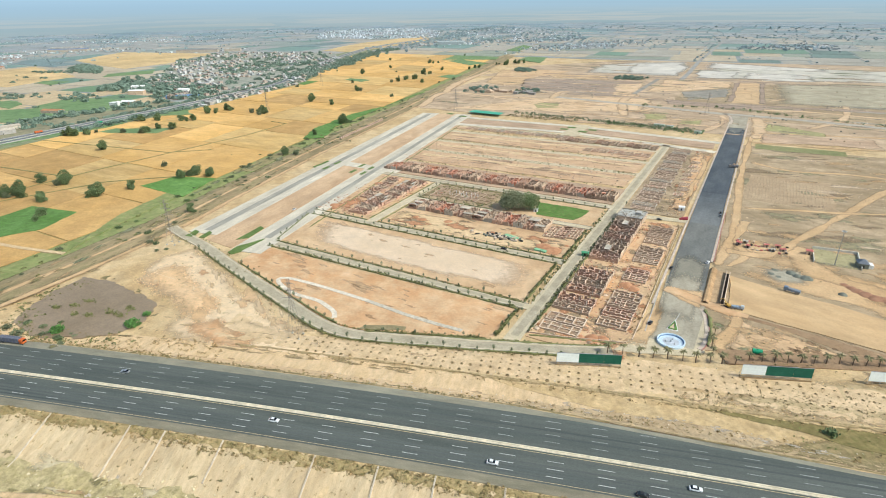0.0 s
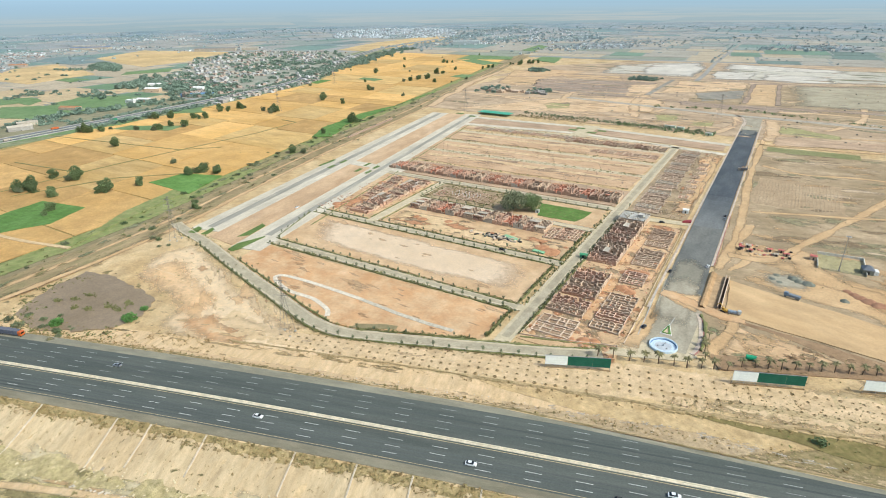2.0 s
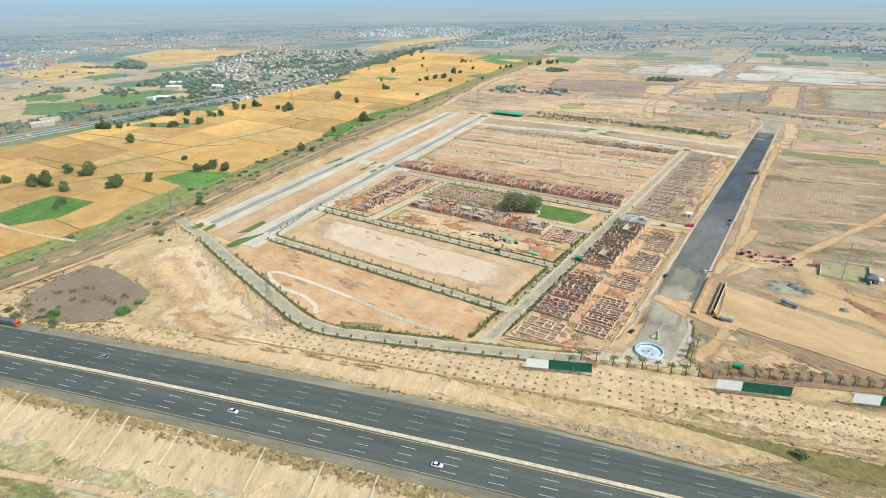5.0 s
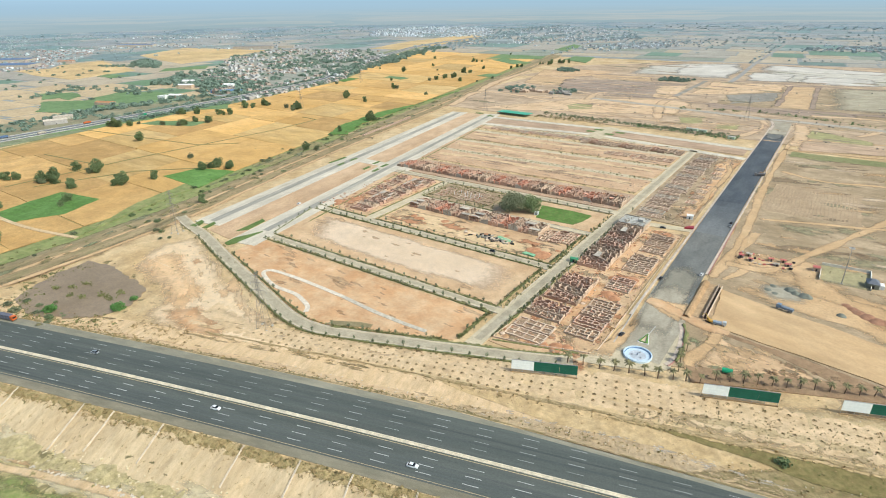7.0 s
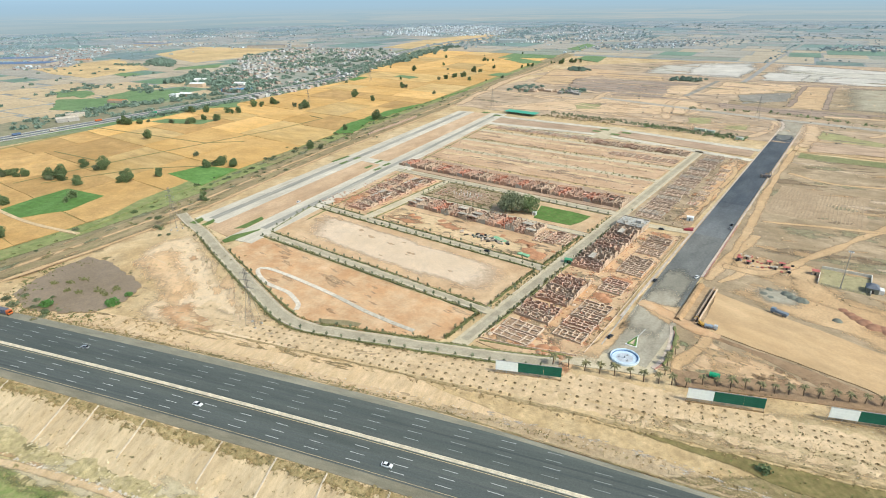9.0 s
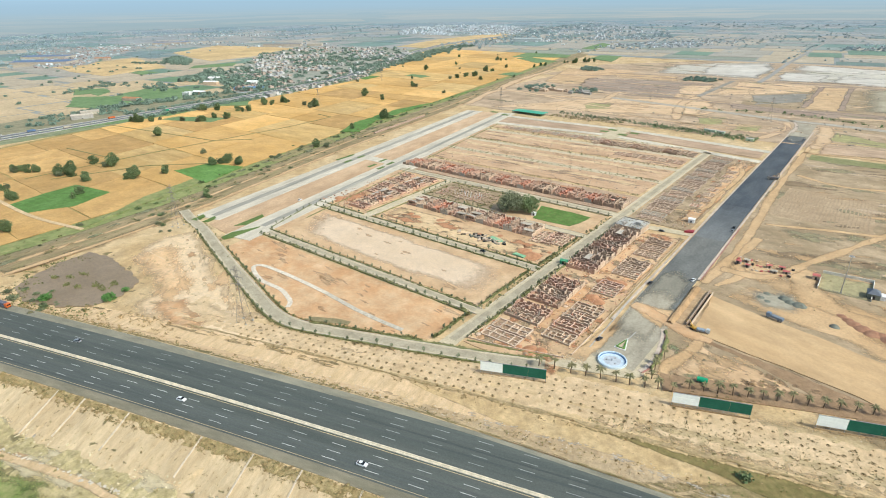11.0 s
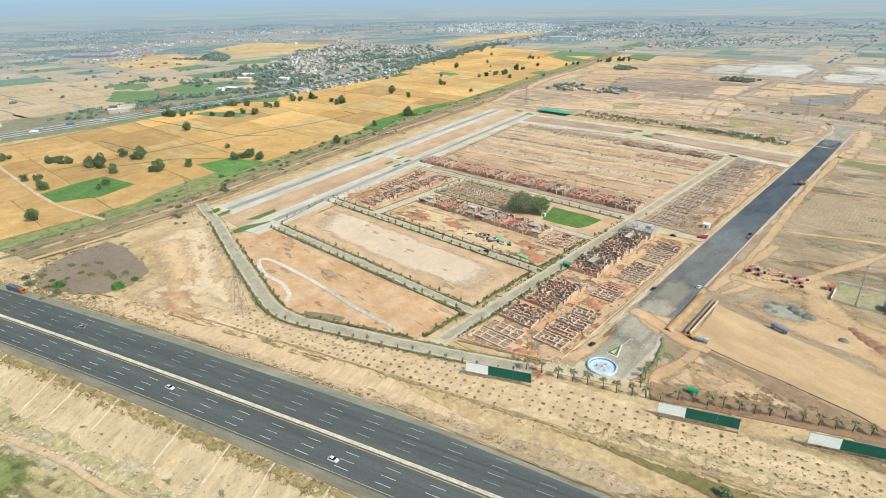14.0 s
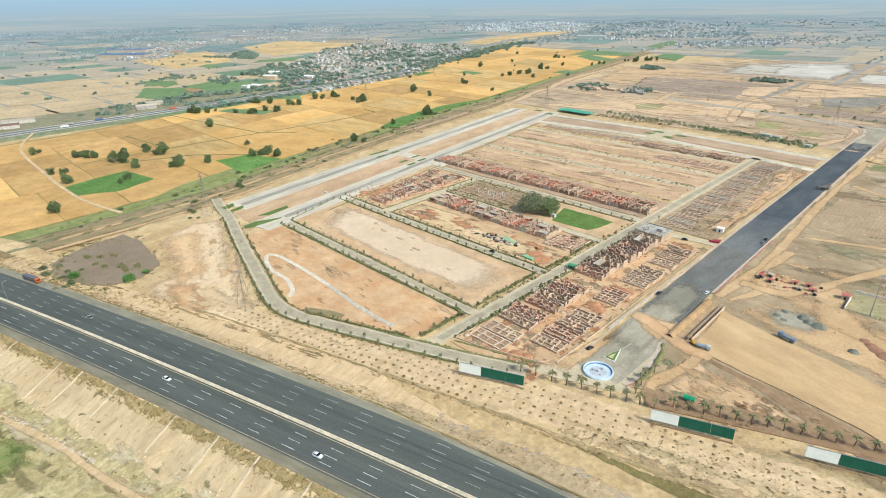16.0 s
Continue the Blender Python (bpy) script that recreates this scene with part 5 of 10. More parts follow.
patch("canal_margin", ribbon_between(-33, -20, (560, 700, 850, 1000, 1200, 1500)), CANALGREEN, "weedy canal margin", "bank", z=0.2, rough=4)
patch("canal_green", [(-516, 533), (-545, 591), (-566, 702), (-560, 797), (-577, 910), (-590, 973), (-567, 825), (-546, 722), (-528, 625), (-497, 553)], CROPGREEN, "green reedy bank of the canal", "reeds", z=0.75, rough=4, kind="stuff")
road("farm_track", smooth_line([(-853, 200), (-750, 167), (-612, 162), (-515, 163), (-463, 168), (-415, 179)], 5), 3.4, STRIPSAND, "pale farm track", z=1.0, thick=1.0)

rng = random.Random(11)
DULLWHEAT = mat("dull_ripe_wheat", (0.47, 0.285, 0.105), (0.55, 0.35, 0.145), (0.37, 0.235, 0.085), big=0.015, fine=0.12, bump=0.2, vary=0.16, mid=0.2)
FIELD_MATS = [WHEAT, WHEAT, WHEAT, STUBBLE, WHEAT, STUBBLE]
FIELD_LABELS = {WHEAT: "ripe golden wheat field", STUBBLE: "cut golden stubble field", DULLWHEAT: "dull brown wheat field", CROPGREEN: "green crop field", PLOUGHED: "bare brown field"}


def field(u0, u1, y0, y1, material, z):
    """A field in canal coordinates: u metres west of the canal."""
    n = 3
    pts = [(canal(y0) - u0 - (u1 - u0) * i / n, y0 + rng.uniform(-1, 1)) for i in range(n)] + [(canal(y0 + (y1 - y0) * i / n) - u1, y0 + (y1 - y0) * i / n) for i in range(n)]
    pts += [(canal(y1) - u1 + (u1 - u0) * i / n, y1 + rng.uniform(-1, 1)) for i in range(n)] + [(canal(y1 + (y0 - y1) * i / n) - u0, y1 + (y0 - y1) * i / n) for i in range(n)]
    return tagged(link_mesh("field", sheet(pts, z, 1.2, 12, 0.8, 0.02), material), FIELD_LABELS[material], "field", "farm fields", "structure")


def split(u0, u1, y0, y1, size, out):
    w, h = u1 - u0, y1 - y0
    if max(w, h) < size * rng.uniform(0.9, 1.6):
        out.append((u0, u1, y0, y1))
    elif w > h * rng.uniform(0.7, 1.1):
        m = u0 + w * rng.uniform(0.38, 0.62)
        split(u0, m, y0, y1, size, out)
        split(m, u1, y0, y1, size, out)
    else:
        m = y0 + h * rng.uniform(0.38, 0.62)
        split(u0, u1, y0, m, size, out)
        split(u0, u1, m, y1, size, out)


cells = []
split(36, 390, 60, 1000, 95, cells)
split(36, 470, 1000, 1250, 120, cells)
split(36, 540, 1250, 1700, 140, cells)
for u0, u1, y0, y1 in cells:
    g = 0.55
    m = rng.choice(FIELD_MATS)
    if y1 < 330 and rng.random() < 0.8 or u0 > 200 and y1 < 560 and rng.random() < 0.3 or rng.random() < 0.08:
        m = DULLWHEAT
    if rng.random() < 0.06 and y0 > 650:
        m = CROPGREEN
    field(u0 + g, u1 - g, y0 + g, y1 - g, m, 0.45 + rng.uniform(0, 0.25))
patch("field_grass", ribbon_between(-400, -34, CY[:-1]), BUND, "grassy bunds between the fields", "ground", z=0.2, rough=0)
patch("green_field", [(-516, 306), (-513, 343), (-470, 358), (-449, 303)], CROPGREEN, "bright green fodder field", "field", z=0.9, rough=1)
patch("green_field", [(-531, 163), (-543, 196), (-548, 224), (-496, 234), (-480, 197), (-495, 165)], CROPGREEN, "bright green fodder field", "field", z=0.9, rough=1)

# the wider country: fields growing larger with distance
def far_fields(name, cells2, material, label, z):
    bm = bmesh.new()
    for x0, x1, y0, y1 in cells2:
        k = 0.12
        q = [(x0, y0), (x1, y0 + k * (x1 - x0)), (x1 - 0.1 * (y1 - y0), y1 + k * (x1 - x0)), (x0 - 0.1 * (y1 - y0), y1)]
        top = [bm.verts.new((x, y, z)) for x, y in q]
        low = [bm.verts.new((x, y, z - 1.5)) for x, y in q]
        bm.faces.new(top)
        for i in range(4):
            bm.faces.new((low[i], low[(i + 1) % 4], top[(i + 1) % 4], top[i]))
    return tagged(link_mesh(name, bm, material), label, "field", "", "stuff")


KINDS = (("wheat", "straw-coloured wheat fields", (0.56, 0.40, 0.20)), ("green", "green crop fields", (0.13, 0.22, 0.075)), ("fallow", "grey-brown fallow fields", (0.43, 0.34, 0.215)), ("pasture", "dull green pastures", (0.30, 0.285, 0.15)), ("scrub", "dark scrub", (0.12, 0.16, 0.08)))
# AIR is the haze colour that distance bands mix into base colours.
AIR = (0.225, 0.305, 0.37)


def hazed(c, k):
    """A base colour pulled k of the way to AIR, painting distance haze into it."""
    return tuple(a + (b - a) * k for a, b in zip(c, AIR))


far = {}
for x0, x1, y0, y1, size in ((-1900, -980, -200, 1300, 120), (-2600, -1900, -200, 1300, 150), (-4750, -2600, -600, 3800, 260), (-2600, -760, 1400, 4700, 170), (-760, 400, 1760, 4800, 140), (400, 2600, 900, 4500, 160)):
    cs = []
    split(x0, x1, y0, y1, size, cs)
    for c in cs:
        g = 3
        p = rng.random()
        if size == 120:
            k = 0 if p < 0.74 else 2 if p < 0.92 else 1
        elif x1 <= -1900:
            # More dark pasture and scrub out west stands in for smoke haze.
            k = 0 if p < 0.24 else 1 if p < 0.38 else 2 if p < 0.62 else 3 if p < 0.86 else 4
        else:
            k = 0 if p < 0.40 else 1 if p < 0.49 else 2 if p < 0.78 else 3 if p < 0.93 else 4
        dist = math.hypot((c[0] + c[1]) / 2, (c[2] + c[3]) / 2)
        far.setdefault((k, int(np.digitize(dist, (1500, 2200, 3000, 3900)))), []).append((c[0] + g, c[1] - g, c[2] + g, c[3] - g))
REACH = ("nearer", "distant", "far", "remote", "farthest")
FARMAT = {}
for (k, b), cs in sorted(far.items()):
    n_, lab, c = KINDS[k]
    # Each farther band is hazier and darker in its base colour.
    c = [v * (0.95, 0.94, 0.92, 0.90, 0.88)[b] for v in hazed(c, (0.20, 0.38, 0.54, 0.67, 0.78)[b])]
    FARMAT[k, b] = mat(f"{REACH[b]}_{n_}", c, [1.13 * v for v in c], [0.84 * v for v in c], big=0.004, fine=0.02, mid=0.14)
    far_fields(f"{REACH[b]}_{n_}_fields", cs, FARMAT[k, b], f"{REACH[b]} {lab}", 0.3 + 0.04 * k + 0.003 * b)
GOLDEN = mat("golden_wheat", (0.52, 0.37, 0.18), (0.58, 0.425, 0.225), (0.43, 0.32, 0.17), big=0.004, fine=0.02)
# Far foliage has distance haze mixed into its base colours.
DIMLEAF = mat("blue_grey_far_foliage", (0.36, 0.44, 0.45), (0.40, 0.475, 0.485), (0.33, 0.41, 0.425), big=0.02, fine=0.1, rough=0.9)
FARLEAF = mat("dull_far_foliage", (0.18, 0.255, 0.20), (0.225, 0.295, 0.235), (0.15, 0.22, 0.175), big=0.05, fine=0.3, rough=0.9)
# The plain's base colour is pulled towards bluish haze.
patch("far_plain", [(-4700, -900), (-1000, -400), (-930, 600), (-980, 1400), (-740, 1720), (420, 1740), (420, 880), (2700, 860), (3400, 3400), (400, 4700), (-2400, 4300), (-4300, 2400)], mat("far_plain_soil", (0.25, 0.265, 0.25), (0.30, 0.31, 0.28), (0.20, 0.235, 0.235), big=0.003, fine=0.015), "distant plain in haze-tinted grey-brown", "ground", z=0.02, rough=0, step=200)

patch("roadside_ground", [(-1010, 60), (-860, 60), (-868, 380), (-905, 660), (-1000, 660), (-985, 380)], mat("roadside_scrub", (0.235, 0.215, 0.135), (0.30, 0.27, 0.175), (0.16, 0.175, 0.10), big=0.02, fine=0.1, mix=0.7), "brown scrubby ground beside the highway", "ground", z=0.62, rough=12, step=15, scale=0.02)
# Far crop green is muted towards haze in its base colour.
FARCROP = mat("dull_green_crop", (0.14, 0.225, 0.095), (0.18, 0.265, 0.12), (0.11, 0.175, 0.08), big=0.02, fine=0.1)
for pts in ([(-1071, 398), (-1110, 438), (-1066, 477), (-987, 432)], [(-1300, 492), (-1299, 522), (-1192, 524), (-1161, 490)], [(-1141, 519), (-1178, 597), (-1111, 640), (-1000, 620), (-990, 540)], [(-1512, 708), (-1543, 745), (-1462, 762), (-1446, 709)], [(-1478, 848), (-1533, 898), (-1499, 1015), (-1427, 953)],
            [(-810, 439), (-811, 467), (-735, 504), (-727, 470)], [(-864, 576), (-890, 612), (-846, 621), (-829, 587)], [(-882, 1551), (-916, 1706), (-753, 1697), (-727, 1613)], [(-853, 1045), (-859, 1075), (-793, 1064), (-795, 1031)], [(-680, 1173), (-677, 1224), (-641, 1224), (-631, 1167)],
            [(-837, 1942), (-881, 2221), (-806, 2127), (-783, 1915)], [(-661, 1623), (-674, 1735), (-607, 1727), (-568, 1563)], [(-730, 1440), (-850, 1530), (-830, 1580), (-700, 1500)]):
    patch("green_field", pts, FARCROP, "dull green crop field among wheat", "field", z=0.85, rough=4, step=6)
for k, pts in enumerate(([(-1085, 412), (-1007, 452), (-1010, 508), (-1114, 513), (-1183, 453)],
            [(-1290, 497), (-1259, 543), (-1188, 525), (-1212, 464)],
            [(-1079, 492), (-979, 561), (-1054, 613), (-1179, 598), (-1139, 521)],
            [(-851, 559), (-802, 589), (-861, 626), (-890, 599)])):
    patch("green_field", pts, FARCROP, "dark green crop field beside the highway", "field", z=0.93 + 0.03 * k, rough=4, step=6)
patch("green_field", [(-1050, 450), (-1120, 510), (-1120, 590), (-1080, 640), (-1000, 640), (-950, 600), (-985, 510)], mat("irrigated_green", (0.19, 0.25, 0.13), (0.24, 0.29, 0.165), (0.30, 0.29, 0.18), big=0.02, fine=0.08, mix=0.6, mid=0.25), "irrigated green fields beside the highway", "field", z=0.8, rough=8, step=8)
for pts in ([(-1496, 1697), (-1334, 1713), (-1400, 2250), (-1476, 2552), (-1649, 2747), (-1622, 2132)], [(-2050, 1100), (-1620, 1000), (-1640, 1150), (-1800, 1480), (-2250, 1400)], [(-1900, 640), (-1500, 640), (-1560, 830), (-1960, 930)]):
    patch("golden_field", pts, GOLDEN, "broad golden wheat field beyond the village", "field", z=0.7, rough=10, step=20, scale=0.01)
VILLAGE = [(-926, 708), (-985, 980), (-1063, 1190), (-1160, 1430), (-1400, 1640), (-1658, 1590), (-1804, 1497), (-1690, 1230), (-1503, 1060), (-1304, 860), (-1130, 740), (-985, 674)]
patch("village_ground", VILLAGE, mat("village_earth", (0.27, 0.275, 0.225), (0.34, 0.33, 0.27), (0.20, 0.235, 0.18), big=0.02, fine=0.1), "grey trodden village ground with scrub", "ground", z=0.75, rough=25, step=15, scale=0.01)
patch("town_ground", [(-1893, 613), (-1856, 727), (-2281, 1050), (-2527, 1164), (-2830, 1024), (-2805, 912)], mat("town_earth", (0.27, 0.265, 0.245), (0.33, 0.32, 0.295), (0.20, 0.225, 0.2), big=0.02, fine=0.1), "grey ground of a far settlement", "ground", z=0.75, rough=25, step=20, scale=0.01)
BUNDLINE = mat("overgrown_bund", (0.19, 0.18, 0.07), (0.26, 0.23, 0.10), (0.12, 0.13, 0.05), big=0.1, fine=0.5)
for pts in ([(-614, 200), (-614, 327), (-600, 520), (-606, 600)], [(-850, 372), (-755, 386), (-612, 407), (-575, 440)], [(-726, 279), (-620, 291)], [(-606, 600), (-640, 604)], [(-511, 345), (-560, 300), (-590, 216)]):
    road("field_bund", pts, 1.9, BUNDLINE, "overgrown bund between wheat fields", z=0.95, thick=1.0)
patch("green_bank", [(-417, 183), (-437, 215), (-455, 246), (-467, 284), (-482, 335), (-466, 338), (-452, 300), (-440, 250), (-424, 200), (-416, 180)], CANALGREEN, "green weeds between footpath and canal", "bank", z=0.78, rough=2)
patch("green_bank", [(canal(y) - 30 + o, y) for y, o in ((280, 0), (360, 0), (440, -2), (520, -4))] + [(canal(y) - 14, y) for y in (520, 440, 360, 280)], CANALGREEN, "weedy green canal bank", "bank", z=0.2, rough=3)
patch("green_bank", [(canal(y) - 33, y) for y in (380, 440, 500)] + [(canal(y) - 16, y) for y in (500, 450, 400)], OLIVE, "dull green canal margin", "bank", z=0.24, rough=5)
blobs("weed_patches", "green scrub along the canal", GREENISH, 90, lambda g_: (lambda y: (canal(y) + g_.uniform(-34, 10), y))(g_.uniform(60, 1000)), 1.5, 8, 41, lift=0.5, flat=0.0, squash=(0.6, 1.8), turn=12, category="scrub")

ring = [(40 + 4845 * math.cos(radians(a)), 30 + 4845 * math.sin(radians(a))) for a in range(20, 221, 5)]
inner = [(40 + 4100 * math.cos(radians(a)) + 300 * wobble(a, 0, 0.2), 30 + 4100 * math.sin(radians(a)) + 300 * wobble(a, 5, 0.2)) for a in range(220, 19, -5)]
# Distance haze is painted into the outer ring's base colour.
patch("outer_plain", ring + inner, mat("outer_plain_soil", (0.235, 0.295, 0.335), (0.285, 0.33, 0.345), (0.20, 0.27, 0.315), big=0.004, fine=0.02, stretch=(0.6, 1, 1), contrast=0.12, mid=0.1), "plain tinted blue-grey with haze at the limit of sight", "ground", z=0.2, rough=0, step=200)

# the site's northern reaches
PURPLE = mat("purple_brown_soil", (0.30, 0.225, 0.17), (0.37, 0.285, 0.22), (0.235, 0.175, 0.135), big=0.02, fine=0.06, stretch=(0.3, 1, 1), mid=0.25)
GREYDARK = mat("dark_grey_spoil", (0.23, 0.215, 0.18), (0.31, 0.285, 0.24), (0.19, 0.175, 0.145), big=0.02, fine=0.08, mid=0.3)
OLIVEPLOT = mat("olive_plot", (0.30, 0.28, 0.13), (0.37, 0.34, 0.17), (0.22, 0.22, 0.1), big=0.03, fine=0.15, mid=0.25)
CUTSAND = mat("dug_tan_sand", (0.485, 0.335, 0.19), (0.555, 0.395, 0.235), (0.375, 0.25, 0.135), big=0.02, fine=0.08, mid=0.25)
NORTHTAN = mat("pinkish_graded_track", (0.565, 0.40, 0.245), (0.625, 0.46, 0.295), (0.49, 0.335, 0.195), big=0.02, fine=0.12, mid=0.12)
WHITER = mat("white_salt_soil", (0.50, 0.465, 0.405), (0.59, 0.555, 0.49), (0.42, 0.38, 0.32), big=0.01, fine=0.05, mid=0.2)
patch("north_ground", [(-500, 800), (-20, 790), (400, 760), (420, 1330), (160, 1380), (-170, 1330), (-560, 1240), (-560, 1000)], NORTHSOIL, "bare brown graded ground", "ground", z=0.07, rough=6, step=20)
patch("north_ground", [(-600, 1230), (-170, 1320), (160, 1370), (420, 1330), (420, 1780), (-330, 1740), (-560, 1500)], NORTHSOIL, "bare brown graded ground", "ground", z=0.06, rough=6, step=20)
patch("north_ground_grey", [(-130, 1000), (-40, 985), (150, 940), (420, 900), (420, 1330), (150, 1390), (-10, 1300), (-150, 1330)], GREYSOIL, "bare grey graded ground", "ground", z=0.10, rough=8, step=20)
for pts, m, lab in (([(-400, 1376), (-415, 1575), (-332, 1672), (-201, 1756), (-176, 1640), (-170, 1385), (-219, 1372), (-296, 1384)], WHITESOIL, "greyish white levelled ground"), ([(-300, 1400), (-330, 1640), (-205, 1725), (-182, 1600), (-178, 1395)], WHITER, "white salty levelled ground"),
                    ([(-160, 1732), (-87, 1726), (-22, 1706), (161, 1655), (420, 1660), (420, 1400), (155, 1405), (11, 1362), (-62, 1378), (-152, 1358)], WHITESOIL, "greyish white levelled ground"), ([(-140, 1375), (-150, 1540), (-64, 1530), (-60, 1388)], WHITER, "white salty levelled ground"), ([(-48, 1390), (-46, 1520), (10, 1510), (80, 1500), (90, 1390), (4, 1372)], WHITER, "white salty levelled ground"), ([(-150, 1590), (-150, 1715), (-60, 1705), (130, 1650), (128, 1600), (-20, 1585)], WHITER, "white salty levelled ground"),
                    ([(-2, 1335), (160, 1395), (360, 1350), (330, 1090), (135, 1070), (18, 1062)], mat("grey_cream_ground", (0.34, 0.295, 0.21), (0.415, 0.365, 0.265), (0.275, 0.255, 0.17), big=0.012, fine=0.06, mid=0.25, mix=0.6), "greyish cream graded ground")):
    soft_patch("white_ground", pts, m, lab, "ground", z=0.3 if m is WHITESOIL else 0.34 if m is WHITER else 0.27, rough=12, rim=0.3, step=8, scale=0.02)
patch("brown_cut", [(-46, 1056), (-52, 1317), (-13, 1330), (-5, 1058)], CUTSAND, "tan sandy cutting", "ground", z=0.32, rough=3, step=8)
for pts, w in (([(-48, 1060), (-53, 1330)], 8), ([(-53, 1326), (0, 1334)], 9), ([(-8, 1332), (0, 1060)], 7), ([(-190, 1352), (-60, 1350), (80, 1340), (330, 1345)], 9), ([(-480, 1330), (-300, 1352), (-190, 1352)], 10), ([(-560, 1240), (-400, 1300), (-260, 1300)], 7)):
    track(pts, w, PURPLE, "dark brown ridge of dug earth", z=0.36, name="earth_ridge")
patch("brown_cut", [(-557, 1245), (-477, 1221), (-430, 1400), (-560, 1410)], LOT_PALE, "brown bare plot", "ground", z=0.28, rough=3, step=15)
road("far_road", [(-162, 1330), (-164, 1468), (-175, 1727), (-180, 2200), (-185, 2684)], 10, mat("far_grey_track", (0.285, 0.28, 0.255), (0.34, 0.33, 0.30)), "long straight grey far road", z=0.55)
road("far_road", [(-211, 1091), (-210, 1200), (-209, 1330)], 9, GREYDARK, "dark grey graded far road", z=0.34)
for y in (1030, 1100, 1190, 1290):
    track([(-500, y - 20), (-420, y - 4), (-330, y), (-140, y + 20)], 6, NORTHTAN if y % 20 else PURPLE, "graded earth road", z=0.3, name="graded_road")
patch("pond_water", [(-346, 113), (-358, 131), (-363, 149), (-366, 167), (-340, 170), (-317, 168), (-291, 165), (-279, 150), (-281, 132), (-296, 121), (-314, 111)], MUD, "shallow brown muddy pond", "pond", z=-0.42, rough=2.5, step=2, scale=0.15)

# the old highway
HW = smooth_line([(-700, -700), (-830, -100), (-858, 160), (-862, 260), (-870, 380), (-880, 500), (-890, 640), (-915, 790), (-952, 953), (-1092, 1206), (-1228, 1474), (-1412, 1959), (-1482, 2577)], 6)
for o in (-9, 9):
    road("old_highway", [(p.x, p.y) for p in HW], 12, mat("old_highway_asphalt", (0.15, 0.165, 0.175), (0.195, 0.21, 0.215), big=0.03, fine=0.2), "grey dual carriageway far across the fields", z=1.2, offset=o, thick=1.5)
for o in (-15.6, 0, 15.6):
    road("highway_barrier", [(p.x, p.y) for p in HW], 0.45, CONCRETE, "low grey concrete barrier along the old highway", z=2.0, offset=o, thick=1.0)
road("old_highway_verge", [(p.x, p.y) for p in HW], 84, mat("highway_scrub", (0.20, 0.225, 0.125), (0.27, 0.28, 0.17), (0.13, 0.17, 0.085), big=0.02, fine=0.12, mix=0.7), "scrubby green highway verge", z=0.6, thick=1.0)


# graded plots and tracks north of the cross roads
for pts, m, lab in (([(-480, 1220), (-350, 1258), (-227, 1264), (-219, 1150), (-236, 1049), (-374, 1060), (-448, 1112)], PURPLE, "purple-brown graded plots"), ([(-529, 1123), (-604, 1377), (-520, 1359), (-447, 1132), (-475, 1100)], CUTSAND, "tan bare plot beside the canal"), ([(-487, 1361), (-322, 1337), (-299, 1271), (-430, 1265)], CUTSAND, "tan bare plot"),
                    ([(-272, 1214), (-223, 1246), (-210, 1107), (-242, 1054)], NORTHTAN, "pale graded plot"), ([(-138, 1149), (-60, 1227), (-55, 1117), (-114, 1054)], GREYDARK, "dark grey spoil ground"), ([(-200, 1120), (-190, 1330), (-60, 1335), (-58, 1235), (-140, 1160)], NORTHTAN, "pinkish scraped plot"),
                    ([(-150, 1050), (-69, 1039), (3, 1051), (60, 1045), (60, 1005), (-41, 995), (-142, 1003)], PURPLE, "purple-brown dug band"), ([(-460, 808), (-400, 900), (-335, 1001), (-242, 1032), (-207, 1093), (-165, 1029), (-159, 914), (-285, 861), (-368, 830)], NORTHTAN, "orange-tan scraped ground"),
                    ([(-156, 892), (-126, 917), (-115, 865), (-142, 850)], OLIVEPLOT, "olive grass plot"), ([(-100, 886), (-71, 886), (-71, 842), (-94, 840)], OLIVEPLOT, "olive grass plot"), ([(-347, 921), (-306, 943), (-286, 898), (-319, 875)], OLIVEPLOT, "olive grass plot"), ([(11, 838), (11, 890), (40, 872), (80, 850), (78, 825)], OLIVEPLOT, "thin olive crop"),
                    ([(5, 905), (120, 915), (118, 935), (5, 930)], GREYSOIL, "grey graded plot"), ([(5, 760), (130, 790), (128, 830), (5, 806)], PINKSOIL, "pinkish graded plot")):
    soft_patch("graded_plot", pts, m, lab, "plot", z=0.2 + 0.004 * (len(lab) % 6), rough=5, rim=0.1, step=5, scale=0.04)
for i in range(8):
    y = 1090 + 26 * i
    track([(-440 - 0.3 * (y - 1100), y + 6), (-340, y), (-246, y - 10)], 2.8, PINKSOIL if i % 2 else GREYSOIL, "narrow track between graded plots", z=0.27, name="plot_track")
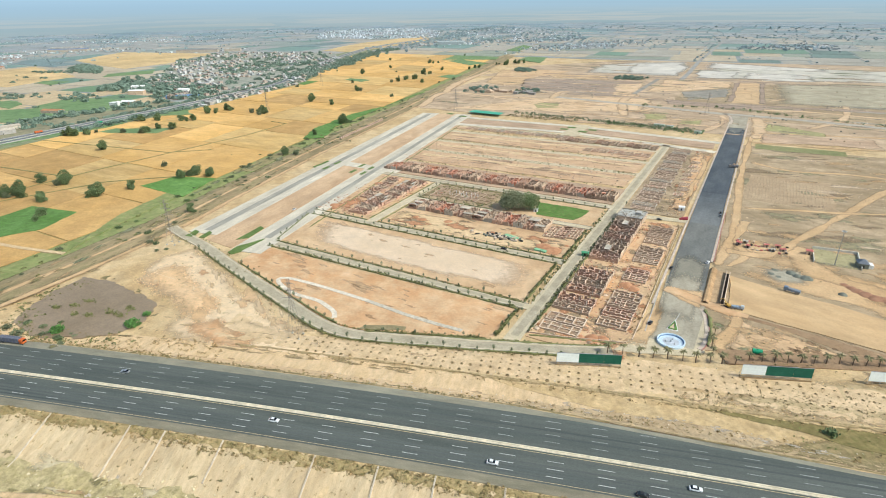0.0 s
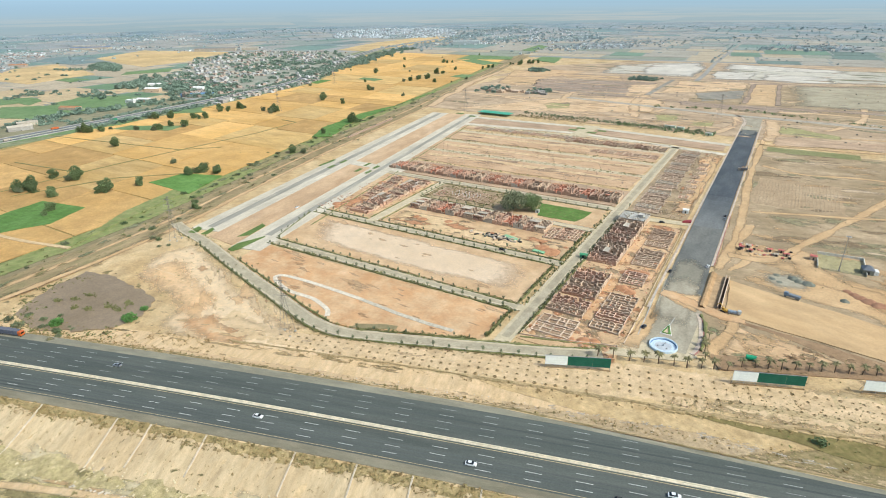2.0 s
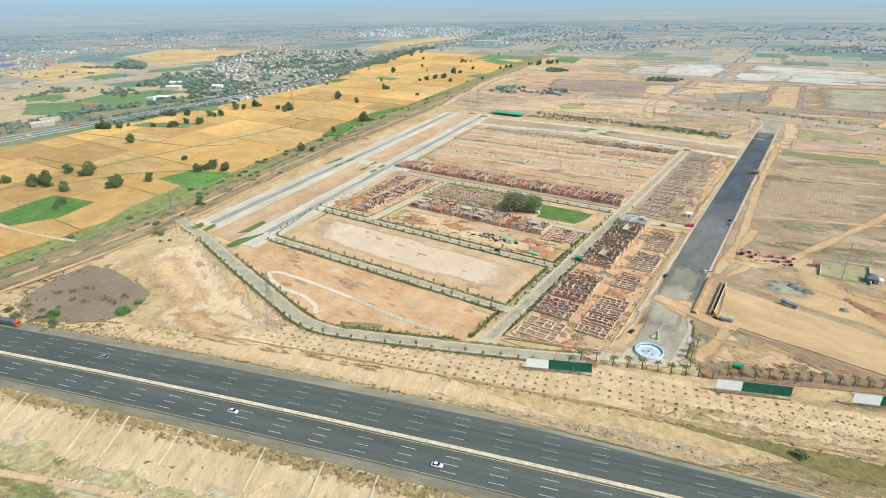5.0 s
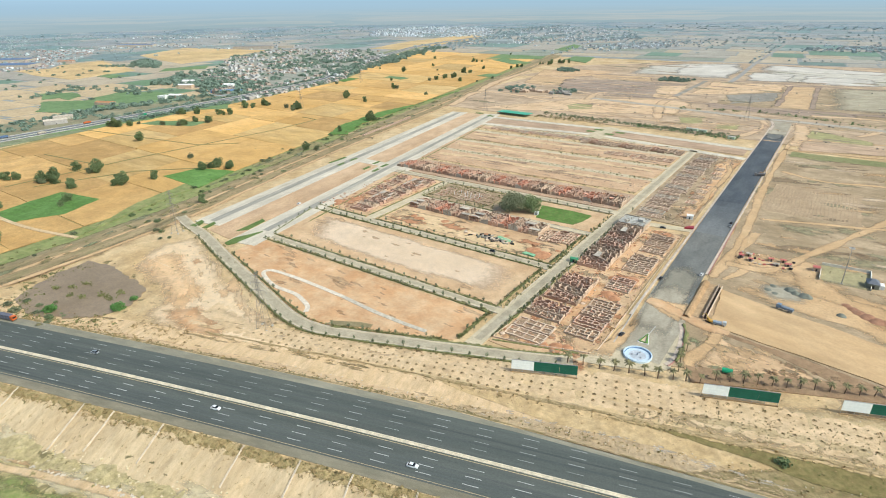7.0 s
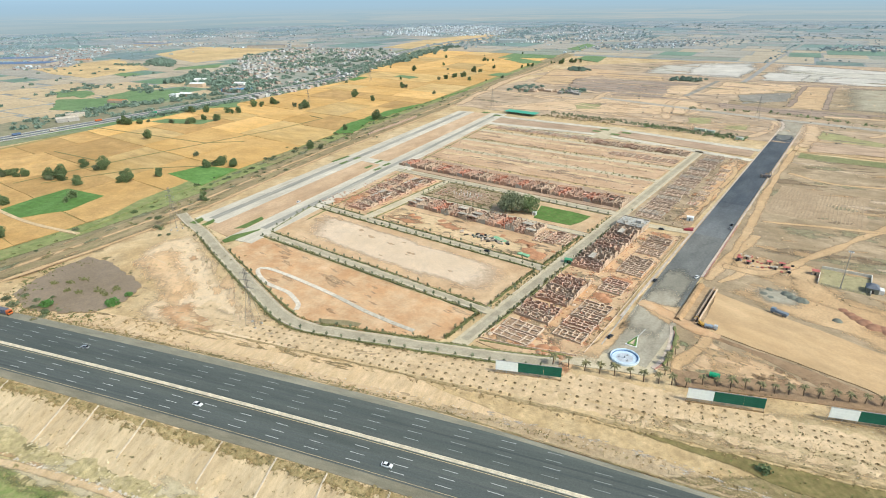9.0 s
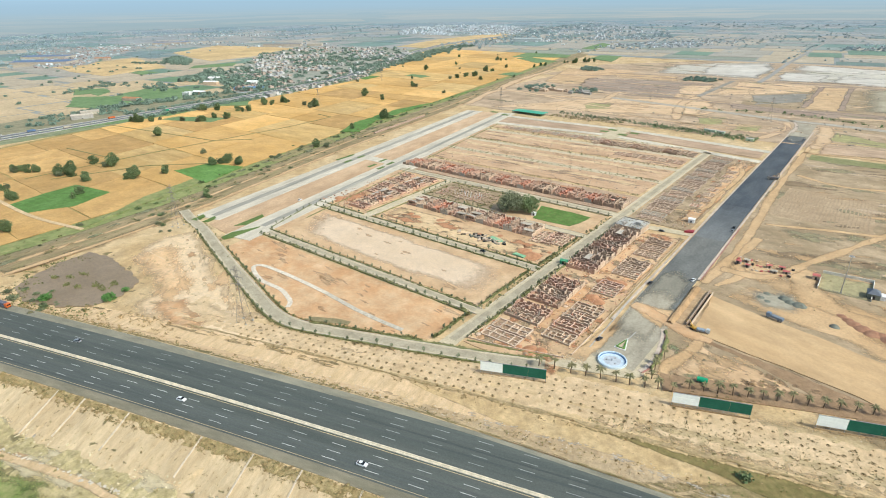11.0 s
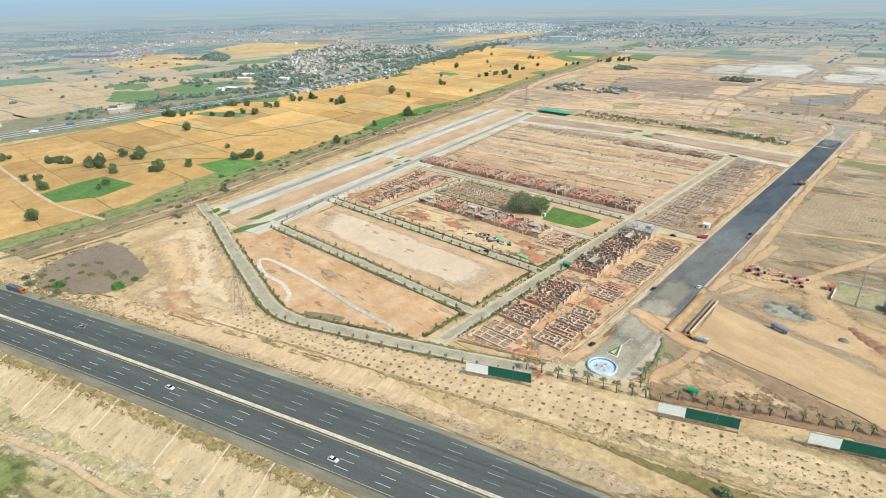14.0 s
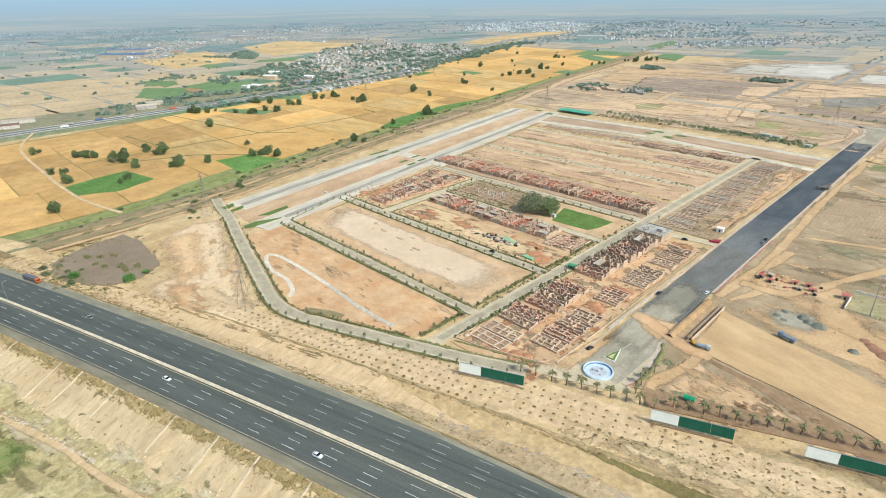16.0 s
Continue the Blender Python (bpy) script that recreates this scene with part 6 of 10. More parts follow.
for pts, w in (([(-500, 800), (-543, 964), (-448, 964), (-328, 969), (-208, 984), (-158, 990)], 9), ([(-422, 835), (-387, 876), (-279, 859), (-176, 852), (-126, 832), (-40, 842)], 7), ([(-328, 969), (-340, 1060), (-300, 1085), (-210, 1086)], 7), ([(-176, 860), (-208, 984), (-212, 1090)], 8), ([(-60, 800), (-42, 880), (-50, 930)], 6), ([(-543, 964), (-585, 1100), (-620, 1340)], 10), ([(2, 780), (3, 860), (-4, 930)], 9), ([(60, 870), (110, 1000), (120, 1300)], 6),
               ([(-450, 960), (-300, 905), (-180, 905), (-150, 955)], 5), ([(-240, 1080), (-120, 1230), (-62, 1330)], 6), ([(-140, 1160), (-150, 1240), (-60, 1240)], 5), ([(10, 1100), (70, 1180), (160, 1200), (330, 1180)], 6), ([(10, 1290), (90, 1250), (200, 1290)], 5), ([(150, 960), (220, 1050), (330, 1080)], 6), ([(0, 1000), (70, 1010), (200, 985), (400, 960)], 7)):
    track(pts, w * 1.7, NORTHTAN, "pinkish tan graded track", z=0.24 + 0.002 * (w % 7), name="graded_track")
track([(-330, 1040), (-203, 1050), (-119, 1032), (-47, 1026), (20, 1040), (130, 1050), (260, 1050)], 17, PURPLE, "dark brown dug road", z=0.26, name="dug_road")
track([(-82 + 42 * math.cos(radians(a)), 880 + 48 * math.sin(radians(a))) for a in range(-110, 101, 15)], 4, PINKSOIL, "pale curved track", z=0.29, name="curved_track")
track([(-50, 948), (-40, 930), (-34, 900), (-33, 860)], 4, FOOTWAY, "pale curved footway", z=0.3, name="curved_track")
blobs("weed_patches", "greenish weeds on graded ground", EASTGREEN, 60, within(-480, 800, 300, 1330), 4, 18, 51, flat=0.2, lift=0.02, squash=(2.4, 0.6), category="weeds")
blobs("brown_patches", "darker damp soil", PURPLE, 40, within(-480, 800, 300, 1330), 3, 16, 52, flat=0.2, lift=0.03, squash=(2.8, 0.5))
blobs("pale_patches", "pale scraped ground", PALE, 50, within(-100, 790, 300, 1330), 3, 12, 53, flat=0.2, lift=0.045, squash=(3.0, 0.35))
blobs("pale_patches", "whitish levelled ground", WHITESOIL, 40, within(100, 900, 420, 1700), 6, 40, 54, flat=0.2, lift=0.03, squash=(2.4, 0.5))
blobs("weed_patches", "greenish weeds on pale ground", GREENISH, 50, within(-470, 1400, 420, 1700), 5, 26, 55, flat=0.3, lift=0.02, squash=(2.4, 0.5), category="weeds")
blobs("brown_patches", "brown stains on pale ground", NORTHSOIL, 50, within(-470, 1380, 420, 1700), 5, 26, 56, flat=0.3, lift=0.03, squash=(2.4, 0.5))
blobs("tan_patches", "pinkish tan scraped ground", NORTHTAN, 60, within(-300, 790, 20, 1000), 4, 18, 57, flat=0.2, lift=0.05, squash=(2.2, 0.5))
blobs("tan_patches", "pinkish tan scraped ground", NORTHTAN, 24, within(-520, 900, -180, 1340), 3, 12, 58, flat=0.2, lift=0.05, squash=(2.6, 0.4))
blobs("dark_patches", "scattered dark spoil", GREYDARK, 60, within(-540, 820, 300, 1340), 1.5, 6, 59, flat=0.2, lift=0.08, squash=(1.6, 0.7))
patch("highway_green", [(-872, 290), (-868, 380), (-870, 470), (-892, 560), (-862, 545), (-832, 470), (-838, 390), (-852, 300)], FARCROP, "green margin between highway and wheat", "field", z=0.9, rough=5, step=6)
for k in range(9):
    y = 1078 + 20 * k
    x0, x1 = -446 + 6 * k, -244 - 3 * k
    road("graded_row", [(x0, y + 14), (x1, y - 8)], 4.0, PURPLE if k % 2 else GREYDARK, "dark graded row of the northern plots", z=0.31, category="plot")

# ---- plants ----
def leaf_quads(bm, rng_, centre_, radii, count, size, droop=0.3):
    """Leaf clumps scattered through an ellipsoid, denser at its skin."""
    for _ in range(count):
        d = Vector((rng_.gauss(0, 1), rng_.gauss(0, 1), rng_.gauss(0, 1))).normalized() * rng_.uniform(0.45, 1.0) ** 0.5
        p = Vector(centre_) + Vector((d.x * radii[0], d.y * radii[1], d.z * radii[2]))
        s = size * rng_.uniform(0.6, 1.3)
        q = Euler((rng_.uniform(-1.2, 1.2), rng_.uniform(-1.2, 1.2), rng_.uniform(0, 6.3))).to_matrix()
        v = [bm.verts.new(p + q @ Vector(c)) for c in ((-s, -0.5 * s, 0), (0, -0.7 * s, 0.2 * s), (s, 0.1 * s, -droop * s), (0, 0.8 * s, 0.1 * s))]
        bm.faces.new(v)


def tree(seed, h, r, leaves=420, leaf=0.75, material=None, label="leafy green tree with a rounded uneven crown", name="tree", clumps=7, low=0.34):
    g = random.Random(seed)
    t = thing(name, label, "tree")
    bm = bmesh.new()
    top = h * 0.45
    rod(bm, (0, 0, -0.4), (0.1, 0.05, top), 0.045 * h * 0.6, 0.02 * h, 7)
    bc = bmesh.new()
    for i in range(clumps):
        a = i * math.tau / clumps + g.uniform(-0.4, 0.4)
        rr = r * g.uniform(0.35, 0.72) if i else 0.1
        c = (rr * math.cos(a), rr * math.sin(a), h * g.uniform(low, 0.8))
        rod(bm, (0.05, 0, top * g.uniform(0.6, 0.95)), (c[0] * 0.9, c[1] * 0.9, c[2]), 0.012 * h, 0.005 * h, 5)
        k = r * g.uniform(0.42, 0.62)
        leaf_quads(bc, g, c, (k, k, k * 0.9), leaves // clumps, leaf)
    part("trunk", bm, BARK, t)
    part("crown", bc, material or LEAF, t)
    return t


def bush(seed, r, h, material=None, leaves=140, leaf=0.45, label="low green bush on dry ground", name="bush"):
    g = random.Random(seed)
    t = thing(name, label, "bush")
    bm = bmesh.new()
    for i in range(4):
        a = i * 1.7
        rod(bm, (0, 0, -0.2), (0.5 * r * math.cos(a), 0.5 * r * math.sin(a), 0.6 * h), 0.06, 0.03, 4)
    part("stem", bm, BARK, t)
    bc = bmesh.new()
    for i in range(4):
        a = i * 1.6 + g.uniform(-0.3, 0.3)
        leaf_quads(bc, g, (0.45 * r * math.cos(a), 0.45 * r * math.sin(a), 0.5 * h), (0.6 * r, 0.6 * r, 0.5 * h), leaves // 4, leaf)
    part("foliage", bc, material or LEAF, t)
    return t


PALMLEAF = mat("dusty_palm_fronds", (0.195, 0.18, 0.09), (0.245, 0.225, 0.12), (0.14, 0.13, 0.065), big=0.3, fine=2)


def palm(seed, h=5.0):
    g = random.Random(seed)
    t = thing("palm_tree", "young date palm with a rough trunk and drooping fronds", "palm", "palms by the forecourt")
    bm = bmesh.new()
    z = -0.3
    lean = (g.uniform(-0.15, 0.15), g.uniform(-0.15, 0.15))
    for i in range(6):
        z1 = z + (h + 0.3) / 6
        rod(bm, (lean[0] * z / h * 2, lean[1] * z / h * 2, z), (lean[0] * z1 / h * 2, lean[1] * z1 / h * 2, z1), 0.3 - 0.012 * i, 0.24 - 0.012 * i, 8)
        z = z1
    part("trunk", bm, BARK, t)
    bm = bmesh.new()
    for i in range(24):
        a, up, ln = g.uniform(0, math.tau), g.uniform(0.1, 1.25), g.uniform(1.9, 2.7)
        prev = None
        for k in range(6):
            f = k / 5
            rr = ln * f * math.cos(up * (1 - 0.5 * f))
            zz = h + 0.05 + ln * math.sin(up) * f - 1.6 * f * f
            w = 0.34 * math.sin(math.pi * min(1, 0.15 + f * 0.85)) + 0.03
            c = Vector((2 * lean[0] + rr * math.cos(a), 2 * lean[1] + rr * math.sin(a), zz))
            n = Vector((-math.sin(a), math.cos(a), 0)) * w
            row = [bm.verts.new(c + n - Vector((0, 0, 0.12))), bm.verts.new(c), bm.verts.new(c - n - Vector((0, 0, 0.12)))]
            if prev:
                bm.faces.new((prev[0], prev[1], row[1], row[0]))
                bm.faces.new((prev[1], prev[2], row[2], row[1]))
            prev = row
    part("fronds", bm, PALMLEAF, t)
    return t


def sapling(seed, h=2.4):
    g = random.Random(seed)
    t = thing("sapling", "thin young street tree staked in a hedge strip", "tree", "street saplings")
    bm = bmesh.new()
    rod(bm, (0, 0, -0.2), (0.05, 0, h * 0.7), 0.07, 0.04, 5)
    part("trunk", bm, BARK, t)
    bc = bmesh.new()
    leaf_quads(bc, g, (0, 0, h * 0.72), (0.5, 0.5, h * 0.32), 34, 0.3)
    part("crown", bc, DULL_LEAF, t)
    return t


def hedge(points, w=1.0, h=0.42, z=0.1, seed=1):
    """A ragged low hedge along a line."""
    bm = bmesh.new()
    pts = [Vector((p[0], p[1])) for p in points]
    rows = []
    for a, b in zip(pts, pts[1:]):
        n = max(1, int((b - a).length / 1.6))
        t = (b - a).normalized()
        nn = Vector((-t.y, t.x))
        for i in range(n + 1):
            p = a.lerp(b, i / n)
            k = 0.55 + 0.9 * max(0, 0.5 + wobble(p.x, p.y, 0.35, seed))
            o = 0.35 * wobble(p.x, p.y, 0.5, seed + 3)
            rows.append([bm.verts.new((p.x + nn.x * (o + s * w * k), p.y + nn.y * (o + s * w * k), z + zz)) for s, zz in ((0.5, -0.1), (0.36, h * k), (-0.1, h * k * 1.15), (-0.4, h * k * 0.9), (-0.5, -0.1))])
    for a, b in zip(rows, rows[1:]):
        for i in range(4):
            bm.faces.new((a[i], b[i], b[i + 1], a[i + 1]))
    return tagged(link_mesh("hedge", bm, HEDGE), "low ragged young hedge of dull green", "hedge", "", "stuff")


def offset_line(points, o):
    out = []
    p = [Vector((q[0], q[1])) for q in points]
    for i, c in enumerate(p):
        t = (p[min(i + 1, len(p) - 1)] - p[max(i - 1, 0)]).normalized()
        out.append((c.x - t.y * o, c.y + t.x * o))
    return out


HEDGES = [
    [(-313, 325), (-101, 326)], [(-297, 268.5), (-99, 266.5)], [(-99, 267), (-99.5, 325)], [(-315, 324), (-298, 270)],
    [(-296, 258.5), (-100, 258.5)], [(-99.5, 257), (-99.5, 227)], [(-103, 222.5), (-163, 198)], [(-181, 197.5), (-203, 202.5), (-227, 209.5), (-256, 218), (-289, 227.5)],
    offset_line(PERIM[10:], -5.0), [(-318, 334.5), (-262, 334.5)], [(-251, 334.5), (-97, 334.5)],
    [(-256, 403), (-182, 402.5)], [(-256, 403), (-256, 446), (-180, 446)], [(-180, 447), (-98, 447)], [(-98, 336), (-98, 392)],
    [(-85, 240), (-84.5, 432)], [(-84, 236), (-42, 249)],
    [boul(53, 290), boul(55, 450)], [boul(52, 480), boul(52, 690)], [(-262, 338), (-264, 446)], [(-251, 338), (-252, 394)],
]
for i, line in enumerate(HEDGES):
    hedge(line, seed=i)
ROWPLANTS = []
for y in (507.5, 555, 559, 610, 614, 668, 674, 700):
    ROWPLANTS.append((-335 - 0.19 * (y - 500), y))

g = random.Random(5)
spots = []
for line in HEDGES[:16]:
    p = [Vector((q[0], q[1])) for q in line]
    carry = 3.0
    for a, b in zip(p, p[1:]):
        ln = (b - a).length
        while carry < ln:
            q = a.lerp(b, carry / ln)
            spots.append((q.x + g.uniform(-0.5, 0.5), q.y + g.uniform(-0.5, 0.5)))
            carry += g.uniform(7.2, 9.8)
        carry -= ln
for y in range(238, 470, 9):
    for x in (-85.0, -96.0):
        if not 440 < y < 458:
            spots.append((x + g.uniform(-0.4, 0.4), y + g.uniform(-1.5, 1.5)))
saps = [sapling(1, 2.4), sapling(2, 2.9), sapling(3, 2.0)]
for k in range(3):
    spread(saps[k], [at(x, y, 0.1, g.uniform(0, 360), g.uniform(0.8, 1.25)) for x, y in spots[k::3]])

# planting pits on the front strip
BROWNISH = mat("withered_seedling", (0.20, 0.17, 0.085), (0.27, 0.22, 0.12), (0.14, 0.13, 0.06), big=0.5, fine=3)


def planting_pit(seed, r=1.05):
    p = thing("planting_pit", "earth ring with a small seedling on the sandy strip", "planting pit", "planting pits on the front strip")
    gg = random.Random(seed)
    bm = bmesh.new()
    n = 12
    rings = [[bm.verts.new((rr * (1 + 0.12 * wobble(i, seed, 1.3)) * math.cos(i * math.tau / n), rr * (1 + 0.12 * wobble(i, seed, 1.3)) * math.sin(i * math.tau / n), zz)) for i in range(n)] for rr, zz in ((r * 1.15, -0.25), (r * 0.95, 0.22), (r * 0.7, 0.24), (r * 0.5, -0.02), (0.05, -0.04))]
    for a, b in zip(rings, rings[1:]):
        for i in range(n):
            bm.faces.new((a[i], a[(i + 1) % n], b[(i + 1) % n], b[i]))
    part("earth_ring", bm, PIT_EARTH, p)
    bc = bmesh.new()
    leaf_quads(bc, gg, (0, 0, 0.4), (0.45, 0.45, 0.35), 20, 0.24)
    rod(bc, (0, 0, -0.1), (0, 0, 0.6), 0.04, 0.02, 4)
    tagged(part("seedling", bc, BROWNISH, p), kind="stuff")
    return p


PIT_EARTH = mat("dug_earth", (0.29, 0.20, 0.105), (0.37, 0.26, 0.145), (0.205, 0.145, 0.075), big=0.6, fine=2, vary=0.25)
pits = [planting_pit(1, 1.0), planting_pit(2, 0.9)]
places = []
for row, d in enumerate((50.6, 55.0, 59.2, 63.5, 67.9, 72.4, 76.9)):
    for i in range(68):
        x = -176 + i * 4.4
        p = along(x, d + 0.25 * wobble(x, row, 0.3))
        lower = float(np.interp(x, (-30, 10, 60), (50, 54, 57)))
        if p.y > 168 and lower < d < min(strip_edge(p.x) - 1.5, 75) and g.random() > 0.04:
            places.append((p.x, at(p.x + g.uniform(-0.3, 0.3), p.y + g.uniform(-0.3, 0.3), height(p.x, p.y) + 0.02, g.uniform(0, 360), g.uniform(0.74, 1.0))))
places.sort(key=lambda q: -q[0])
singles = [m for _, m in places[:280]]
spread(pits[0], singles[::2])
spread(pits[1], singles[1::2])
bmp = bmesh.new()
for _, m in places[280:]:
    n = 10
    rings = [[bmp.verts.new(m @ Vector((rr * math.cos(i * math.tau / n), rr * math.sin(i * math.tau / n), zz))) for i in range(n)] for rr, zz in ((1.15, -0.25), (0.95, 0.22), (0.7, 0.24), (0.45, 0.02), (0.05, 0.0))]
    for r0, r1 in zip(rings, rings[1:]):
        for i in range(n):
            bmp.faces.new((r0[i], r0[(i + 1) % n], r1[(i + 1) % n], r1[i]))
tagged(link_mesh("planting_pits", bmp, PIT_EARTH), "rows of small earth rings on the sandy strip", "planting pit", "", "stuff")

palms = [palm(1, 4.6), palm(2, 5.4)]
pp = [(-44, 238.5), (-37, 241), (-30, 243.3), (-23, 245.5), (-17, 247.5), (-10.5, 249.5), (-5, 251.5), (1, 254), (6.5, 256), (12, 258), (2, 262), (1, 268), (0, 274), (0.5, 281)]
pp += [(12.0 + 5.4 * i, 261.5 + 2.35 * i) for i in range(1, 20)]
pl = [at(x + g.uniform(-0.4, 0.4), y + g.uniform(-0.4, 0.4), 0.15, g.uniform(0, 360), g.uniform(0.8, 1.1)) for x, y in pp]
spread(palms[0], pl[::2])
spread(palms[1], pl[1::2])

big_tree = tree(21, 15.0, 10.8, 5600, 0.5, mat("grey_green_leaves", (0.20, 0.225, 0.13), (0.255, 0.275, 0.165), (0.145, 0.165, 0.095), big=0.3, fine=2, rough=0.8), "large spreading grey-green tree beside the lawn", clumps=30)
big_tree.matrix_basis = at(-168, 412)
second = tree(22, 13.0, 7.8, 3400, 0.5, mat("mid_green_leaves", (0.165, 0.225, 0.095), (0.22, 0.28, 0.13), (0.12, 0.17, 0.075), big=0.3, fine=2, rough=0.75), "spreading green tree beside the lawn", clumps=22)
second.matrix_basis = at(-154, 417)

ft = [tree(31, 13.5, 6.4, 2000, 0.62, clumps=16, low=0.16), tree(32, 16, 6.6, 2200, 0.66, clumps=18, low=0.14), tree(33, 11.5, 6.2, 1700, 0.6, DULL_LEAF, "dusty green field tree with an uneven crown", clumps=15, low=0.16), tree(34, 15, 4.8, 1500, 0.6, clumps=14, low=0.15)]
spots = []
for x, y, n, r in ((-619, 267, 1, 2), (-596, 278, 2, 7), (-528, 263, 3, 7), (-515, 300, 2, 6), (-503, 352, 5, 11), (-484, 362, 2, 4), (-554, 240, 2, 6), (-596, 229, 6, 11), (-636, 214, 4, 10), (-505, 205, 1, 1), (-546, 172, 2, 3), (-591, 171, 3, 6), (-457, 140, 1, 2), (-559, 366, 1, 3),
                   (-825, 410, 7, 9), (-813, 427, 4, 8), (-772, 452, 1, 2), (-752, 470, 6, 9), (-831, 519, 3, 9), (-809, 533, 2, 4), (-786, 618, 4, 8), (-781, 647, 4, 10), (-719, 658, 5, 8), (-771, 556, 5, 12), (-740, 500, 4, 9),
                   (-721, 1118, 5, 12), (-713, 917, 3, 7), (-709, 772, 2, 4), (-701, 644, 4, 9), (-726, 1048, 1, 2), (-720, 1073, 2, 6), (-883, 1156, 1, 3), (-823, 1215, 1, 3), (-855, 1451, 5, 14), (-646, 1489, 5, 14), (-622, 1536, 5, 14), (-727, 1213, 4, 12), (-871, 904, 1, 3), (-800, 1006, 1, 3),
                   (-477, 463, 2, 4), (-466, 470, 1, 2), (-408, 281, 1, 1), (-512, 215, 1, 2), (-700, 380, 1, 3), (-660, 205, 3, 8), (-700, 175, 2, 8), (-520, 560, 1, 3), (-530, 640, 2, 6), (-610, 880, 1, 3), (-655, 760, 1, 2)):
    for _ in range(n):
        spots.append((x + g.gauss(0, 0.6) * r, y + g.gauss(0, 0.6) * r))
NEAR = len(spots)
for _ in range(10):
    y = g.uniform(1000, 1700)
    spots.append((canal(y) - g.uniform(60, 380), y))
for _ in range(5):
    y = g.uniform(600, 1500)
    spots.append((canal(y) - g.uniform(6, 34), y))
TREES = len(spots)
for p in [q for q in HW if 430 < q.y < 1300 for _ in range(4)]:
    for o in (-24, 23, 30):
        spots.append((p.x + o + g.uniform(-6, 6), p.y + g.uniform(-14, 14)))
belt = spots[TREES:]
spots = spots[:TREES]
for k in range(4):
    spread(ft[k], [at(x, y, 0.1, g.uniform(0, 360), g.uniform(0.62, 1.02) if k + 4 * i < NEAR else g.uniform(0.45, 0.9)) for i, (x, y) in enumerate(spots[k::4])])

bs = [bush(41, 2.6, 2.2), bush(42, 1.8, 1.5, DULL_LEAF, 110), bush(43, 3.4, 2.8, DULL_LEAF, 200, 0.5, "dusty green scrub bush")]
spots = [(-406, 282), (-402, 228), (-378, 221), (-372, 222), (-356, 219), (-360, 214), (-502, 449), (-533, 434), (-479, 500), (-477, 524), (-451, 553), (-424, 385), tuple(along(59, 40.9).xy), tuple(along(57, 41.5).xy)]
for _ in range(44):
    y = g.uniform(60, 900)
    spots.append((canal(y) + g.uniform(-34, 12), y))
for _ in range(40):
    y = g.uniform(300, 900)
    spots.append((canal(y) + g.uniform(-36, -22), y))
for _ in range(16):
    spots.append((g.uniform(-345, -285), g.uniform(105, 128)))
for k in range(3):
    spread(bs[k], [at(x, y, height(x, y) + 0.05, g.uniform(0, 360), g.uniform(0.5, 1.2)) for x, y in spots[k::3]])
POND_LEAF = mat("fresh_green_leaves", (0.085, 0.20, 0.05), (0.125, 0.26, 0.075), (0.06, 0.15, 0.035), big=0.3, fine=2, rough=0.75)
for k, (x, y, s) in enumerate(((-311, 119.5, 1.15), (-280, 143, 1.25), (-284, 154, 0.7))):
    o = bush(46 + k, 3.4, 2.9, POND_LEAF, 320, 0.5, "vivid green bush at the muddy pond's edge")
    o.matrix_basis = at(x, y, -0.4, 40 * k, s)
MUDEARTH = mat("wet_islet_mud", (0.22, 0.19, 0.115), (0.29, 0.24, 0.15), (0.14, 0.15, 0.07), big=0.2, fine=1)
ISLETS = ((-332, 140), (-330, 148), (-322, 135), (-297, 146), (-300, 154), (-340, 134), (-312, 138), (-306, 146))
for x, y in ISLETS:
    o = tagged(link_mesh("mud_islet", heap(1.8, 0.2, x, 14), MUDEARTH, None, True), "low brown mud islet in the pond", "islet")
    o.matrix_basis = at(x, y, -0.46, x * 7)
soft_patch("scrub_green", [(-192, 50), (-180, 57), (-165, 64), (-150, 66), (-139, 62), (-138, 46), (-160, 36), (-192, 38)], FOOTGREEN, "rough green patch below the embankment", "grass", z=-0.35, rough=2.5, rim=0.5, scale=0.1, kind="stuff", step=2)
track([(-250, 32), (-212, 49), (-186, 60), (-168, 67), (-142, 76), (-124, 80), (-80, 92), (-30, 104)], 3.0, GOLDSAND, "pale tan footpath along the embankment's foot", z=0, drape=0.5, fray=0.25, n=14)

# ---- houses under construction ----
def wall_run(bm, a, b, h, g_, t=0.26, gap=0.22, ragged=0.5, z=0.0):
    """A brick wall from a to b in one piece, with openings down to a low sill and a stepped top."""
    a, b = Vector(a), Vector(b)
    ln = (b - a).length
    u = (b - a) / ln
    n = Vector((-u.y, u.x)) * t / 2
    s, prof = 0.0, []
    while s < ln - 0.05:
        e = min(ln, s + g_.uniform(0.8, 2.2))
        hh = max(0.15, h * (1 - ragged * g_.random()))
        if g_.random() < gap and e - s < 1.6 and h > 1.5:
            hh = 0.08 if g_.random() < 0.5 else 0.9
        prof += [(s, hh), (e, hh)]
        s = e
    rows = []
    for s, hh in prof:
        p = a + u * s
        rows.append([bm.verts.new((c.x, c.y, zz)) for c, zz in ((p - n, z - 0.3), (p - n, z + hh), (p + n, z + hh), (p + n, z - 0.3))])
    for p, q in zip(rows, rows[1:]):
        for i in range(3):
            bm.faces.new((p[i], q[i], q[i + 1], p[i + 1]))
    bm.faces.new(rows[0])
    bm.faces.new(rows[-1][::-1])
    bmesh.ops.recalc_face_normals(bm, faces=bm.faces)


